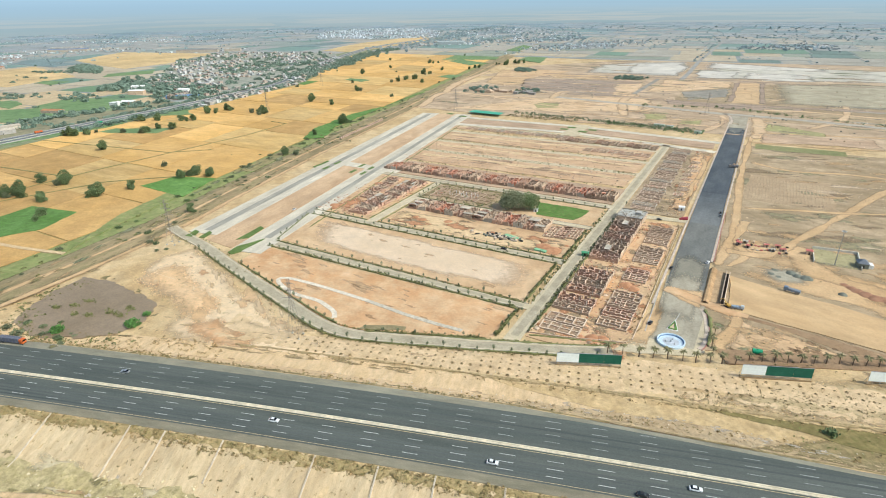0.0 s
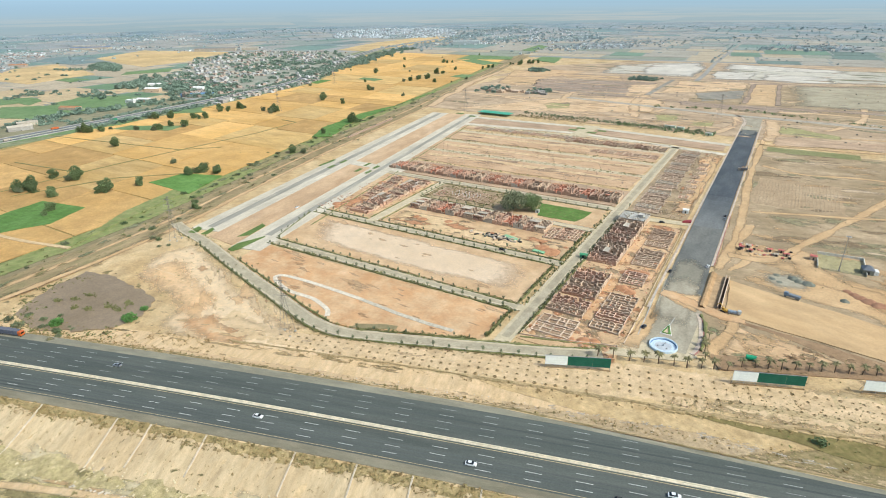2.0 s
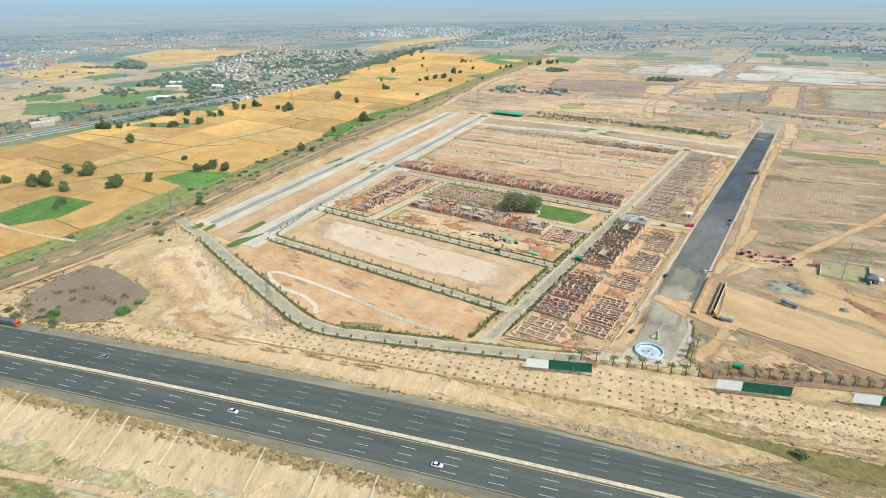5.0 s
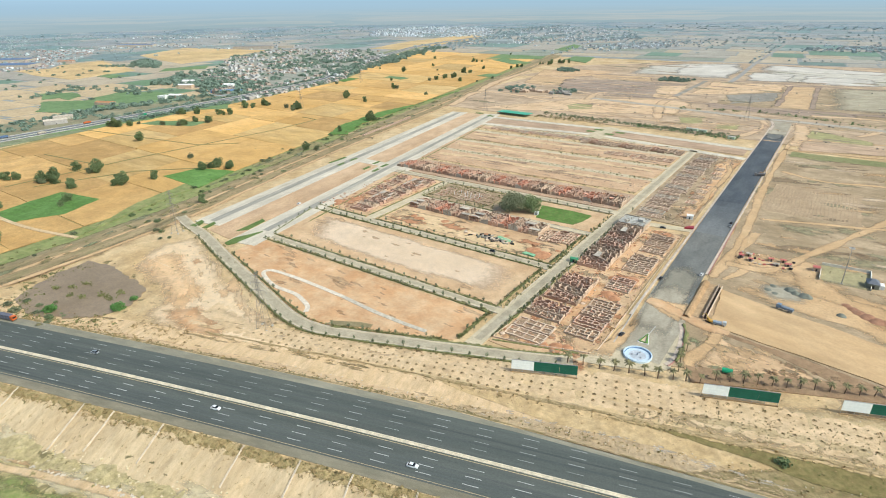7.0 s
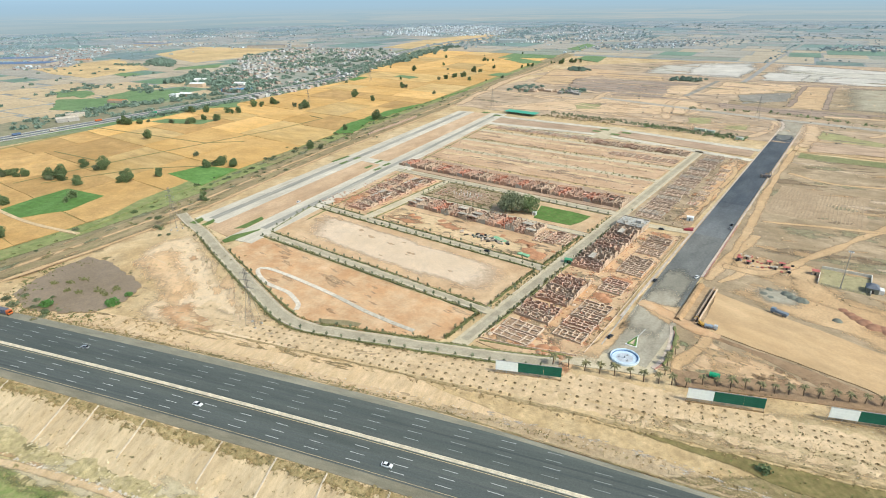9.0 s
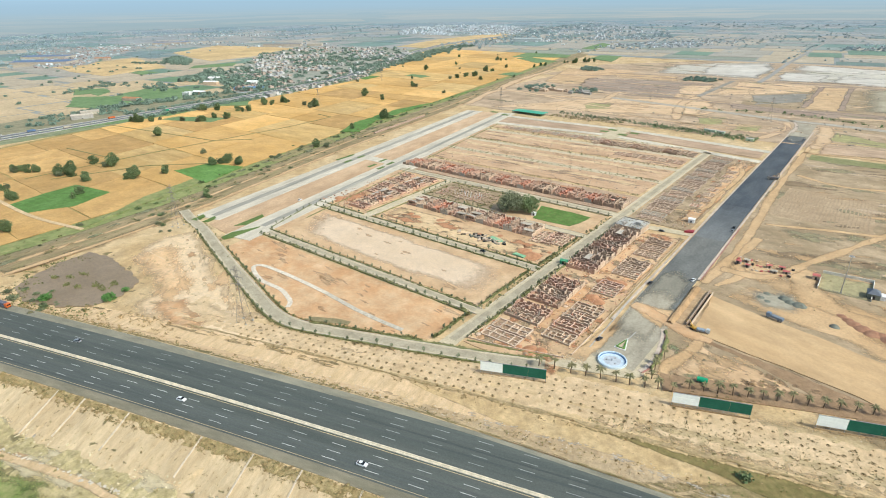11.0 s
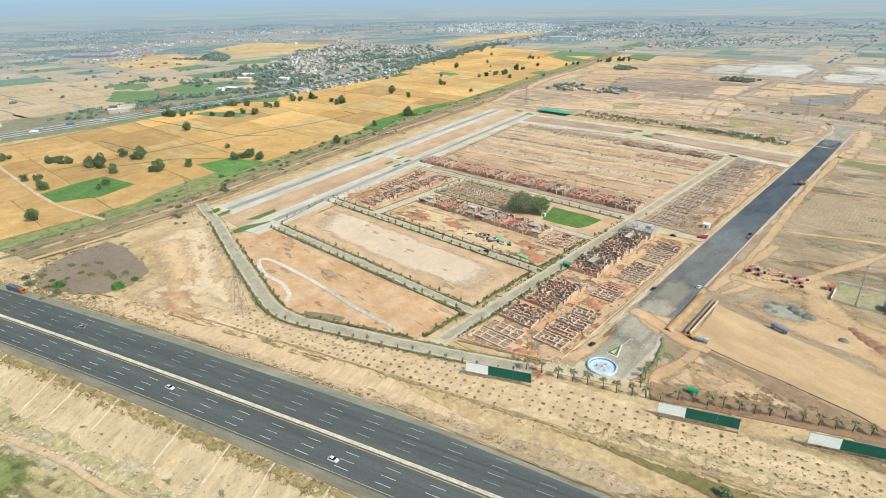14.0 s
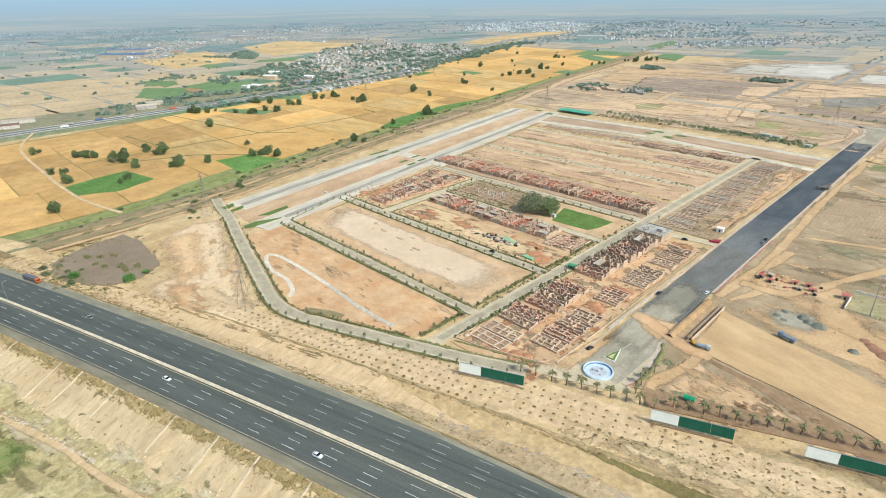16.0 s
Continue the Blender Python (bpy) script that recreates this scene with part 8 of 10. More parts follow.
for i, (x0, y0, x1, y1) in enumerate(((-86.0, 268, -86.0, 430), (-95.4, 268, -95.4, 445), (-295, 267.6, -98, 267.0), (-295, 259.6, -100, 259.6), (-312, 325.6, -98, 325.6), (-99.4, 227, -99.4, 258), (-99.4, 267, -99.4, 326), (-85.2, 238, -85.2, 300), (-103, 222.5, -163, 198.5), (-252, 334, -97, 334), (-98.4, 336, -98.4, 393))):
    tufts("street_plants", "dusty young shrubs along the street", HEDGE, 120, lambda g_, a=(x0, y0, x1, y1): (lambda k: (a[0] + (a[2] - a[0]) * k + g_.gauss(0, 0.4), a[1] + (a[3] - a[1]) * k + g_.gauss(0, 0.4)))(g_.random()), 340 + i, 0.75, 0.2)
# clutter of the yard before the terrace
for i in range(16):
    x, y = gg.uniform(-240, -100), gg.uniform(340, 362)
    m, lab = ((REDEARTH, "low spread of orange earth and brick dust"), (TAN, "low spread of yellow building sand"))[i % 2]
    heap_at("yard_mound", x, y, gg.uniform(2.0, 4.5), gg.uniform(0.25, 0.5), m, lab, i + 90)


def rubble(name, label, material, n, where, seed, size=0.35, flat=0.1):
    """Loose bricks and lumps, too many to count."""
    g_ = random.Random(seed)
    bm = bmesh.new()
    for _ in range(n):
        x, y = where(g_)
        q = size * g_.uniform(0.4, 1.5)
        a = g_.uniform(0, 3.1)
        c, s_ = math.cos(a) * q, math.sin(a) * q
        z = flat if flat is not None else height(x, y)
        h = q * g_.uniform(0.5, 1.6)
        low = [bm.verts.new((x + u * c - v * s_, y + u * s_ + v * c, z - 0.1)) for u, v in ((-1, -0.6), (1, -0.6), (1, 0.6), (-1, 0.6))]
        top = [bm.verts.new((p.co.x * 0.94 + x * 0.06, p.co.y * 0.94 + y * 0.06, z + h)) for p in low]
        bm.faces.new(top)
        for i in range(4):
            bm.faces.new((low[i], low[(i + 1) % 4], top[(i + 1) % 4], top[i]))
    return tagged(link_mesh(name, bm, material), label, "rubble", "", "stuff")


rubble("brick_rubble", "loose pale bricks and lumps round the shells", BRICK, 900, within(-85, 240, -38, 432), 81, 0.26)
rubble("brick_rubble", "loose red bricks round the shells", REDBRICK, 450, within(-85, 240, -38, 432), 82, 0.28)
rubble("brick_rubble", "loose grey lumps among the northern footings", PALEBRICK, 700, within(-84, 454, -42, 690), 83, 0.5)
rubble("brick_rubble", "loose red bricks behind the terrace", BRICK, 600, within(-340, 462, -98, 505), 85, 0.45)
rubble("brick_rubble", "loose bricks round the western terrace", BRICK, 500, within(-322, 338, -264, 446), 86, 0.45)
rubble("row_rubble", "lumps and stacks along the building rows", PALEBRICK, 900, within(-350, 512, -98, 700), 87, 0.55)
rubble("strip_stones", "stones and lumps over the planted strip", WHITISH, 700, beside(-200, 160, 45, 80), 88, 0.15, None)
rubble("strip_stones", "stones on the rubble bank", WHITISH, 600, beside(-150, 160, 27, 36), 89, 0.2, None)
rubble("path_stones", "whitish marker stones beside the footpath", WHITISH, 70, lambda g_: (lambda k: (-186 + 60 * k + g_.gauss(0, 0.5), 62.5 + 20 * k + g_.gauss(0, 0.4)))(g_.random()), 292, 0.45, None)
rubble("foot_stones", "pale stones low on the embankment", PALESTONE, 420, beside(-230, 60, -50, -37), 191, 0.38, None)
rubble("strip_stones", "tan clods on the rubble bank", BANKRUBBLE, 600, lambda g_: (lambda x: tuple(along(x, g_.uniform(far_edge(x) + 2, bank_foot(x))).xy))(g_.uniform(-60, 90)), 190, 0.26, None)
rubble("strip_stones", "brown clods on the rubble bank", PIT_EARTH, 420, beside(-60, 160, 25, 50), 90, 0.2, None)
rubble("waste_clods", "clods and debris over disturbed ground", PIT_EARTH, 260, within(2, 440, 160, 735), 91, 0.3)
rubble("waste_clods", "pale lumps over disturbed ground", PALE, 260, within(2, 440, 160, 735), 92, 0.3)
rubble("north_lumps", "spoil lumps over graded ground", GREYDARK, 200, within(-500, 800, 320, 1340), 93, 0.8, 0.25)
rubble("north_lumps", "pale spoil lumps over graded ground", PALE, 300, within(-500, 800, 320, 1340), 94, 0.8, 0.25)
hedge([(-1.2, 268), (-0.8, 280), (-3.0, 296), (-6.2, 305)], w=1.6, h=0.9, z=0.2, seed=31)
hedge(offset_line(PERIM[60:], 4.6), w=1.3, h=0.4, seed=32)

for i in range(44):
    x, y = gg.uniform(-84, -40), gg.uniform(240, 430)
    heap_at("earth_mound", x, y, gg.uniform(0.8, 2.0), gg.uniform(0.3, 0.9), (PALEBRICK, HOUSEFLOOR, REDEARTH)[i % 3], ("heap of pale broken brick beside a shell", "heap of tan earth beside a shell", "heap of red brick dust beside a shell")[i % 3], i + 130)
for pts in ([(-84, 237), (-44, 248), (-46, 258), (-60, 263), (-84, 258)], [(-63, 262), (-55, 262), (-55, 330), (-63, 330)], [(-50, 330), (-38, 330), (-37, 384), (-46, 378)], [(-64, 344), (-56, 344), (-56, 420), (-64, 420)]):
    soft_patch("orange_spread", pts, LOT_ORANGE, "orange earth trodden round the shells", "ground", z=0.138, rough=1.5, rim=0.4)
for pts in ([(-248, 341), (-215, 339), (-205, 350), (-236, 356)], [(-205, 352), (-180, 349), (-172, 358), (-196, 362)], [(-140, 356), (-118, 353), (-112, 362), (-132, 366)], [(-312, 345), (-292, 342), (-288, 372), (-306, 380)], [(-60, 310), (-44, 308), (-42, 320), (-56, 322)], [(-60, 336), (-44, 334), (-40, 346), (-58, 348)], [(-58, 240), (-42, 246), (-44, 252), (-60, 248)], [(-62, 425), (-40, 420), (-40, 432), (-60, 434)], [(-122, 340), (-102, 338), (-101, 352), (-118, 354)], [(-240, 350), (-222, 348), (-214, 356), (-232, 360)]):
    soft_patch("red_earth_spread", pts, REDEARTH, "orange-red earth trodden over the site", "ground", z=0.15, rough=4.5, rim=0.75, step=2, scale=0.12)

tufts("pond_reeds", "green reeds on the pond's islets", HEDGE, 170, lambda g_: (lambda p: (p[0] + g_.gauss(0, 2.2), p[1] + g_.gauss(0, 1.0)))(g_.choice(ISLETS)), 141, 0.7, -0.3)
tufts("verge_tufts", "green weeds along the far verge", OLIVE, 500, beside(-420, 20, 23, 31), 142, 0.6)
tufts("verge_tufts", "brown weeds along the avenue's plots", BROWNWEED, 160, within(-38.5, 262, -35.5, 432), 143, 0.5, 0.2)

# ---- hoardings ----
def hoarding(x0, y0, x1, y1):
    h = thing("hoarding", "long roadside hoarding, one pale and two dark green sheets on posts", "hoarding", "roadside hoardings")
    ln = math.hypot(x1 - x0, y1 - y0)
    h.matrix_basis = at(x0, y0, 0.4, math.degrees(math.atan2(y1 - y0, x1 - x0)))
    for a, b, m, lab in ((0.0, 0.345, BOARDWHITE, "blank pale sheet"), (0.345, 0.73, BOARDGREEN, "dark green sheet"), (0.73, 1.0, BOARDGREEN, "dark green sheet")):
        s = part("sheet", bevelled(boxes((a * ln + 0.03, -0.12, 1.5, b * ln - 0.03, 0.0, 6.6)), 0.02), m, h, lab)
        for k in range(1, 5):
            part("seam", boxes((a * ln + 0.05, -0.135, 1.5 + k * 1.02, b * ln - 0.05, -0.12, 1.54 + k * 1.02)), m, s)
    n = int(ln / 4.9)
    for i in range(n + 1):
        x = 0.2 + i * (ln - 0.4) / n
        bm = bmesh.new()
        rod(bm, (x, 0.1, -0.5), (x, 0.1, 6.5), 0.11, 0.11, 6)
        part("post", bm, STEEL, h)
        bm = bmesh.new()
        rod(bm, (x, 2.6, -0.5), (x, 0.15, 4.6), 0.08, 0.08, 5)
        part("brace", bm, STEEL, h)
    for z in (1.45, 6.6):
        part("rail", boxes((0, -0.16, z, ln, 0.16, z + 0.14)), STEEL, h)
    part("footing", boxes((-0.3, -0.2, -0.6, ln + 0.3, 0.4, 0.0)), PIT_EARTH, h)


hoarding(-63, 217.6, -35.3, 229.8)
hoarding(14.6, 248.4, 42.8, 259.6)
hoarding(64.6, 269.2, 93, 280.2)

# ---- fountain forecourt ----
def fountain():
    f = thing("fountain", "round empty fountain basin painted light blue", "fountain")
    part("basin_wall", lathe([(6.9, -0.2), (6.9, 0.95), (6.8, 1.15), (6.35, 1.15), (6.25, 1.0), (6.25, 0.2)], 48), BLUE, f, smooth=False)
    # The basin wall's shadow is painted into this ring as dark blue.
    part("tiled_ring", lathe([(6.24, 0.1), (6.23, 0.55), (6.0, 0.18), (5.7, 0.16)], 48), DEEPBLUE, f, "inner tile band, darkened blue as if in the basin's shadow")
    part("basin_floor", lathe([(6.0, 0.0), (5.8, 0.19), (0.5, 0.22)], 48), POOLFLOOR, f, "dusty pale basin floor")
    for i, a in enumerate((200, 320, 80)):
        x, y = 2.6 * math.cos(radians(a)), 2.6 * math.sin(radians(a))
        bm = lathe([(0.45, 0.3), (0.4, 0.55), (0.12, 0.6), (0.1, 1.1)], 12)
        bmesh.ops.translate(bm, verts=bm.verts, vec=(x, y, 0))
        part("nozzle", bm, STEEL, f)
    bm = bmesh.new()
    rod(bm, (0, 0, 0.3), (0, 0, 1.4), 0.5, 0.3, 14)
    part("pedestal", bm, POOLFLOOR, f)
    return f


fountain().matrix_basis = at(-18, 263.5, 0.2)


def triangle_bed():
    t = thing("triangle_bed", "small triangular planting bed with white kerb and hedge", "planter", at=at(-19.2, 279.5, 0.2))
    part("kerb", strip([(-2.6, -4.2, 0.35), (2.6, -4.2, 0.35), (0, 7, 0.35), (-2.6, -4.2, 0.35)], 0.5, 0.35, 0.5), WHITEPAINT, t)
    part("soil", sheet([(-2.2, -3.9), (2.2, -3.9), (0, 6)], 0.26, 0, 2, 0.3), PALE, t)
    part("hedge", strip([(-1.9, -3.4, 0.7), (1.9, -3.4, 0.7), (0, 5, 0.7), (-1.9, -3.4, 0.7)], 0.7, 0.7, 0.6), CROPGREEN, t)


triangle_bed()
road("forecourt_kerb", smooth_line([(-31.5, 268), (-32.5, 300), (-34, 330)], 4), 0.5, CONCRETE, "pale concrete kerb", z=0.42, category="kerb")
road("forecourt_kerb", [(-18.9, 287), (-18.2, 295)], 0.5, CONCRETE, "pale concrete kerb", z=0.4, category="kerb")

# ---- the open trench ----
def trench():
    t = thing("trench", "open trench with dark retaining wall beside the avenue", "trench", kind="structure")
    part("trench_floor", sheet([(-8, 316), (1, 316), (1.5, 363), (-7.5, 363)], 0.14, 0.5, 3), mat("dug_trench_earth", (0.40, 0.27, 0.15), (0.47, 0.335, 0.20), (0.30, 0.20, 0.11), big=0.1, fine=0.5), t)
    # Dark sheet at ground level stands for the slot's shaded depth.
    part("slot", boxes((0.62, 318, -0.2, 1.98, 361, 0.2)), mat("wet_mud", (0.07, 0.055, 0.04), (0.1, 0.08, 0.06)), t, "dark sheet painted as the shaded depth between the walls")
    part("retaining_wall", boxes((0.0, 317, -0.2, 0.6, 362, 1.9)), DARKBRICK, t, "dark brick retaining wall")
    part("retaining_wall", boxes((2.0, 318, -0.2, 2.5, 361, 1.6)), PALEBRICK, t)
    bm = bmesh.new()
    rows = []
    for y in np.arange(314, 366, 2.0):
        k = 1 + 0.3 * wobble(y, 0, 0.3)
        rows.append([bm.verts.new((-9.6 + x, y, z * k)) for x, z in ((0, 0.0), (1.2, 1.5), (2.6, 1.6), (4.6, 0.1))])
    for a, b in zip(rows, rows[1:]):
        for i in range(3):
            bm.faces.new((a[i], a[i + 1], b[i + 1], b[i]))
    part("spoil_ridge", bm, mat("orange_brown_spoil", (0.37, 0.235, 0.12), (0.45, 0.30, 0.165), (0.28, 0.175, 0.09), big=0.1, fine=0.5, bump=0.3), t, "long ridge of dug earth")


trench()

# ---- vehicles ----
def shell_from(sections, width_curve):
    """A car body from (x, sill, roof, half width at sill, half width at roof) sections."""
    bm = bmesh.new()
    rows = []
    for x, lo, hi, wl, wh in sections:
        rows.append([bm.verts.new(p) for p in ((x, -wl, lo), (x, -wl * 1.02, (lo + hi) / 2), (x, -wh, hi), (x, wh, hi), (x, wl * 1.02, (lo + hi) / 2), (x, wl, lo))])
    for a, b in zip(rows, rows[1:]):
        for i in range(6):
            bm.faces.new((a[i], b[i], b[(i + 1) % 6], a[(i + 1) % 6]))
    bm.faces.new(rows[0])
    bm.faces.new(rows[-1][::-1])
    bmesh.ops.recalc_face_normals(bm, faces=bm.faces)
    return bm


def wheel(parent, x, y, r=0.32, w=0.22):
    bm = bmesh.new()
    rod(bm, (x, y - w / 2, r), (x, y + w / 2, r), r, r, 16)
    wh = part("wheel", bm, RUBBER, parent)
    bm = bmesh.new()
    rod(bm, (x, y - w / 2 - 0.01, r), (x, y + w / 2 + 0.01, r), r * 0.6, r * 0.6, 12)
    part("rim", bm, STEEL, wh)


def car(paint, label):
    c = thing("car", label, "car", "cars on the motorway")
    part("body", bevelled(shell_from([(-2.15, 0.35, 0.75, 0.72, 0.66), (-2.05, 0.25, 0.92, 0.84, 0.76), (-1.3, 0.22, 0.98, 0.88, 0.8), (1.0, 0.22, 0.95, 0.88, 0.8), (1.95, 0.25, 0.78, 0.84, 0.74), (2.15, 0.32, 0.62, 0.72, 0.62)], None), 0.04), paint, c)
    part("windows", shell_from([(-1.75, 0.95, 0.97, 0.76, 0.7), (-1.15, 0.95, 1.40, 0.78, 0.6), (0.25, 0.95, 1.42, 0.78, 0.6), (1.0, 0.93, 0.95, 0.76, 0.7)], None), GLASSDARK, c, "tinted windows")
    part("roof", bevelled(boxes((-1.1, -0.6, 1.40, 0.25, 0.6, 1.47)), 0.03), paint, c)
    for x in (-1.3, 1.3):
        for y in (-0.78, 0.78):
            wheel(c, x, y)
    for y in (-0.55, 0.55):
        part("headlight", boxes((2.02, y - 0.18, 0.6, 2.12, y + 0.18, 0.74)), WHITEPAINT, c)
        part("tail_light", boxes((-2.17, y - 0.16, 0.7, -2.1, y + 0.16, 0.84)), REDKERB, c)
    return c


WHITECAR, BLACKCAR, SILVERCAR = plain("white_car_paint", (0.75, 0.76, 0.77)), plain("black_car_paint", (0.02, 0.02, 0.022)), plain("silver_car_paint", (0.42, 0.44, 0.46), 0.3, 0.6)
white_car, black_car, silver_car = car(WHITECAR, "white saloon car on the motorway"), car(BLACKCAR, "black saloon car on the motorway"), car(SILVERCAR, "silver saloon car on the motorway")


def on_lane(x, d, back=False):
    p = along(x, d, ROAD_Z + 0.01)
    return pose(p.x, p.y, p.z, 0, 0, math.degrees(math.atan(slope_at(x))) + (180 if back else 0))


spread(white_car, [on_lane(-150, -6.9), on_lane(-64, -10.6), on_lane(3, -7.0), at(-12, 372, 0.27, 80), at(-332, 325, 0.27, 100)])
spread(black_car, [on_lane(-14, -13.7), at(-30.5, 277, 0.25, 80), at(-31.5, 353, 0.27, 84), at(-13, 478, 0.27, 90), at(-54, 439.5, 0.2, 10), at(-140, 331, 0.2, 2)])
spread(silver_car, [on_lane(-230, 9.5, True), at(-12.5, 470, 0.27, 90)])


def truck(cab, load, label, long=9.0, load_h=2.3):
    t = thing("truck", label, "truck")
    part("chassis", boxes((-long + 1.8, -0.55, 0.7, 2.2, 0.55, 0.95)), DARKSTEEL, t)
    c = part("cab", bevelled(boxes((0.2, -1.2, 0.7, 2.3, 1.2, 3.0)), 0.15, 2), cab, t)
    part("windscreen", boxes((2.29, -1.0, 1.8, 2.33, 1.0, 2.6)), GLASSDARK, c)
    b = part("load_bed", bevelled(boxes((-long + 1.8, -1.25, 0.95, -0.1, 1.25, 0.95 + load_h)), 0.06), load, t)
    for k in range(6):
        x = -long + 2.3 + k * (long - 2.6) / 5.5
        part("stake", boxes((x, -1.3, 0.95, x + 0.1, 1.3, 1.0 + load_h)), DARKSTEEL, b)
    for x in (1.3, -long + 2.6, -long + 3.8):
        for y in (-1.05, 1.05):
            wheel(t, x, y, 0.5, 0.3)
    return t


ORANGE, NAVY, GREENPAINT = plain("orange_cab_paint", (0.62, 0.14, 0.03), 0.5), plain("dull_blue_paint", (0.10, 0.17, 0.30), 0.5), plain("bright_green_paint", (0.01, 0.33, 0.16), 0.5)
tr = truck(ORANGE, plain("grey_truck_tarp", (0.12, 0.13, 0.17), 0.8), "parked truck with orange cab and dark tarpaulin load", 14.0, 2.4)
tr.matrix_basis = on_lane(-296, 20.8)
bt = truck(plain("blue_cab_paint", (0.16, 0.24, 0.34)), plain("dusty_blue_tipper", (0.17, 0.22, 0.28), 0.7), "dusty blue tipper truck on the works platform", 8.0, 1.3)
bt.matrix_basis = at(34, 351.5, 0.52, 165)
mt = truck(DARKSTEEL, plain("dark_load", (0.1, 0.1, 0.11)), "dark tipper truck on the fresh avenue", 8.5, 1.6)
mt.matrix_basis = at(-16, 628, 0.28, 200)


def excavator(paint, label):
    e = thing("excavator", label, "excavator")
    for y in (-1.2, 1.2):
        bm = bevelled(boxes((-2.0, y - 0.3, 0, 2.0, y + 0.3, 0.9)), 0.3, 3)
        part("track", bm, RUBBER, e)
    part("turntable", lathe([(0.9, 0.7), (0.9, 1.1)], 16), DARKSTEEL, e)
    b = part("body", bevelled(boxes((-2.6, -1.3, 1.1, 1.2, 1.3, 2.2)), 0.12, 2), paint, e)
    c = part("cab", bevelled(boxes((-0.4, 0.1, 2.2, 1.2, 1.25, 3.1)), 0.1, 2), paint, e)
    part("cab_window", boxes((1.19, 0.2, 2.3, 1.23, 1.15, 2.95), (-0.2, 1.24, 2.3, 1.0, 1.27, 2.95)), GLASSDARK, c)
    bm = bmesh.new()
    rod(bm, (1.0, -0.4, 1.7), (3.6, -0.4, 4.6), 0.32, 0.26, 6)
    rod(bm, (3.6, -0.4, 4.6), (5.6, -0.4, 3.6), 0.26, 0.22, 6)
    part("boom", bm, paint, e)
    bm = bmesh.new()
    rod(bm, (5.6, -0.4, 3.6), (6.2, -0.4, 1.2), 0.22, 0.16, 6)
    part("dipper", bm, paint, e)
    part("bucket", bevelled(boxes((5.7, -0.9, 0.3, 6.6, 0.1, 1.2)), 0.12, 2), DARKSTEEL, e)
    return e


CAT = plain("yellow_plant_paint", (0.55, 0.33, 0.06), 0.5)
excavator(CAT, "yellow tracked excavator at the trench").matrix_basis = at(4.0, 315.5, 0.36, 150, 0.8)
excavator(plain("dull_plant_paint", (0.30, 0.20, 0.12), 0.6), "dull tracked excavator on the avenue").matrix_basis = at(-13.5, 633, 0.28, 60)
tk2 = truck(plain("pale_cab", (0.5, 0.55, 0.58)), plain("pale_blue_load", (0.25, 0.33, 0.42)), "pale blue water truck beside the trench", 7.0, 1.2)
tk2.matrix_basis = at(10.5, 315.0, 0.52, 8, 0.85)


def green_tank():
    t = thing("water_tank", "bright green water tank on a low stand", "tank", at=at(20.6, 272, 0.2, 8))
    bm = bmesh.new()
    rod(bm, (-2.2, 0, 1.6), (2.2, 0, 1.6), 1.2, 1.2, 20)
    part("tank", bm, GREENPAINT, t)
    for x in (-1.4, 1.4):
        part("cradle", bevelled(boxes((x - 0.2, -1.1, -0.1, x + 0.2, 1.1, 0.8)), 0.03), DARKSTEEL, t)
    bm = lathe([(0.35, 2.7), (0.35, 2.95), (0.1, 3.0)], 12)
    part("lid", bm, GREENPAINT, t)


green_tank()

# ---- works camp east of the avenue ----
def shed(w, d, h, wall, roof, label, name="shed", pitch=0.5):
    s = thing(name, label, "shed", "works camp sheds" if name == "shed" else "")
    part("floor_pad", boxes((-w / 2 - 0.2, -d / 2 - 0.2, -0.2, w / 2 + 0.2, d / 2 + 0.2, 0.1)), CONCRETE, s)
    part("wall", boxes((-w / 2, -d / 2, 0.1, w / 2, d / 2, h)), wall, s)
    bm = bmesh.new()
    v = [bm.verts.new(p) for p in ((-w / 2 - 0.3, -d / 2 - 0.3, h), (w / 2 + 0.3, -d / 2 - 0.3, h), (w / 2 + 0.3, 0, h + pitch), (-w / 2 - 0.3, 0, h + pitch), (-w / 2 - 0.3, d / 2 + 0.3, h), (w / 2 + 0.3, d / 2 + 0.3, h))]
    for f in ((0, 1, 2, 3), (3, 2, 5, 4), (1, 0, 4, 5), (0, 3, 4), (1, 5, 2)):
        bm.faces.new([v[i] for i in f])
    part("roof", bm, roof, s)
    part("doorway", boxes((-0.5, -d / 2 - 0.03, 0.1, 0.5, -d / 2 + 0.02, 2.0)), DARK, s)
    return s


REDROOF = plain("faded_red_sheet_roof", (0.46, 0.13, 0.11), 0.7)
gc = random.Random(17)
for i, (x, y) in enumerate(((4, 415), (8, 420), (10, 412), (21, 419), (25, 413), (28, 421), (31, 416))):
    red = i % 3 != 1
    s = shed(gc.uniform(2.2, 3.4), gc.uniform(2.0, 2.8), gc.uniform(1.6, 2.2), PALEBRICK if i % 2 else TOWNBROWN, REDROOF if red else SLABGREY, "small works hut with red sheet roof" if red else "small whitewashed works hut")
    s.matrix_basis = at(x, y, 0.08, gc.uniform(-20, 20))
for i in range(26):
    x, y = gc.uniform(1, 34), gc.uniform(408, 424)
    o = tagged(link_mesh("crate", bevelled(boxes((-0.8, -0.6, 0, 0.8, 0.6, gc.uniform(0.5, 1.3))), 0.05), gc.choice((SLABGREY, DARK, PALEBRICK, REDROOF))), "stacked site material in the works camp", "crate", "works camp crates")
    o.matrix_basis = at(x, y, 0.06, gc.uniform(0, 180))
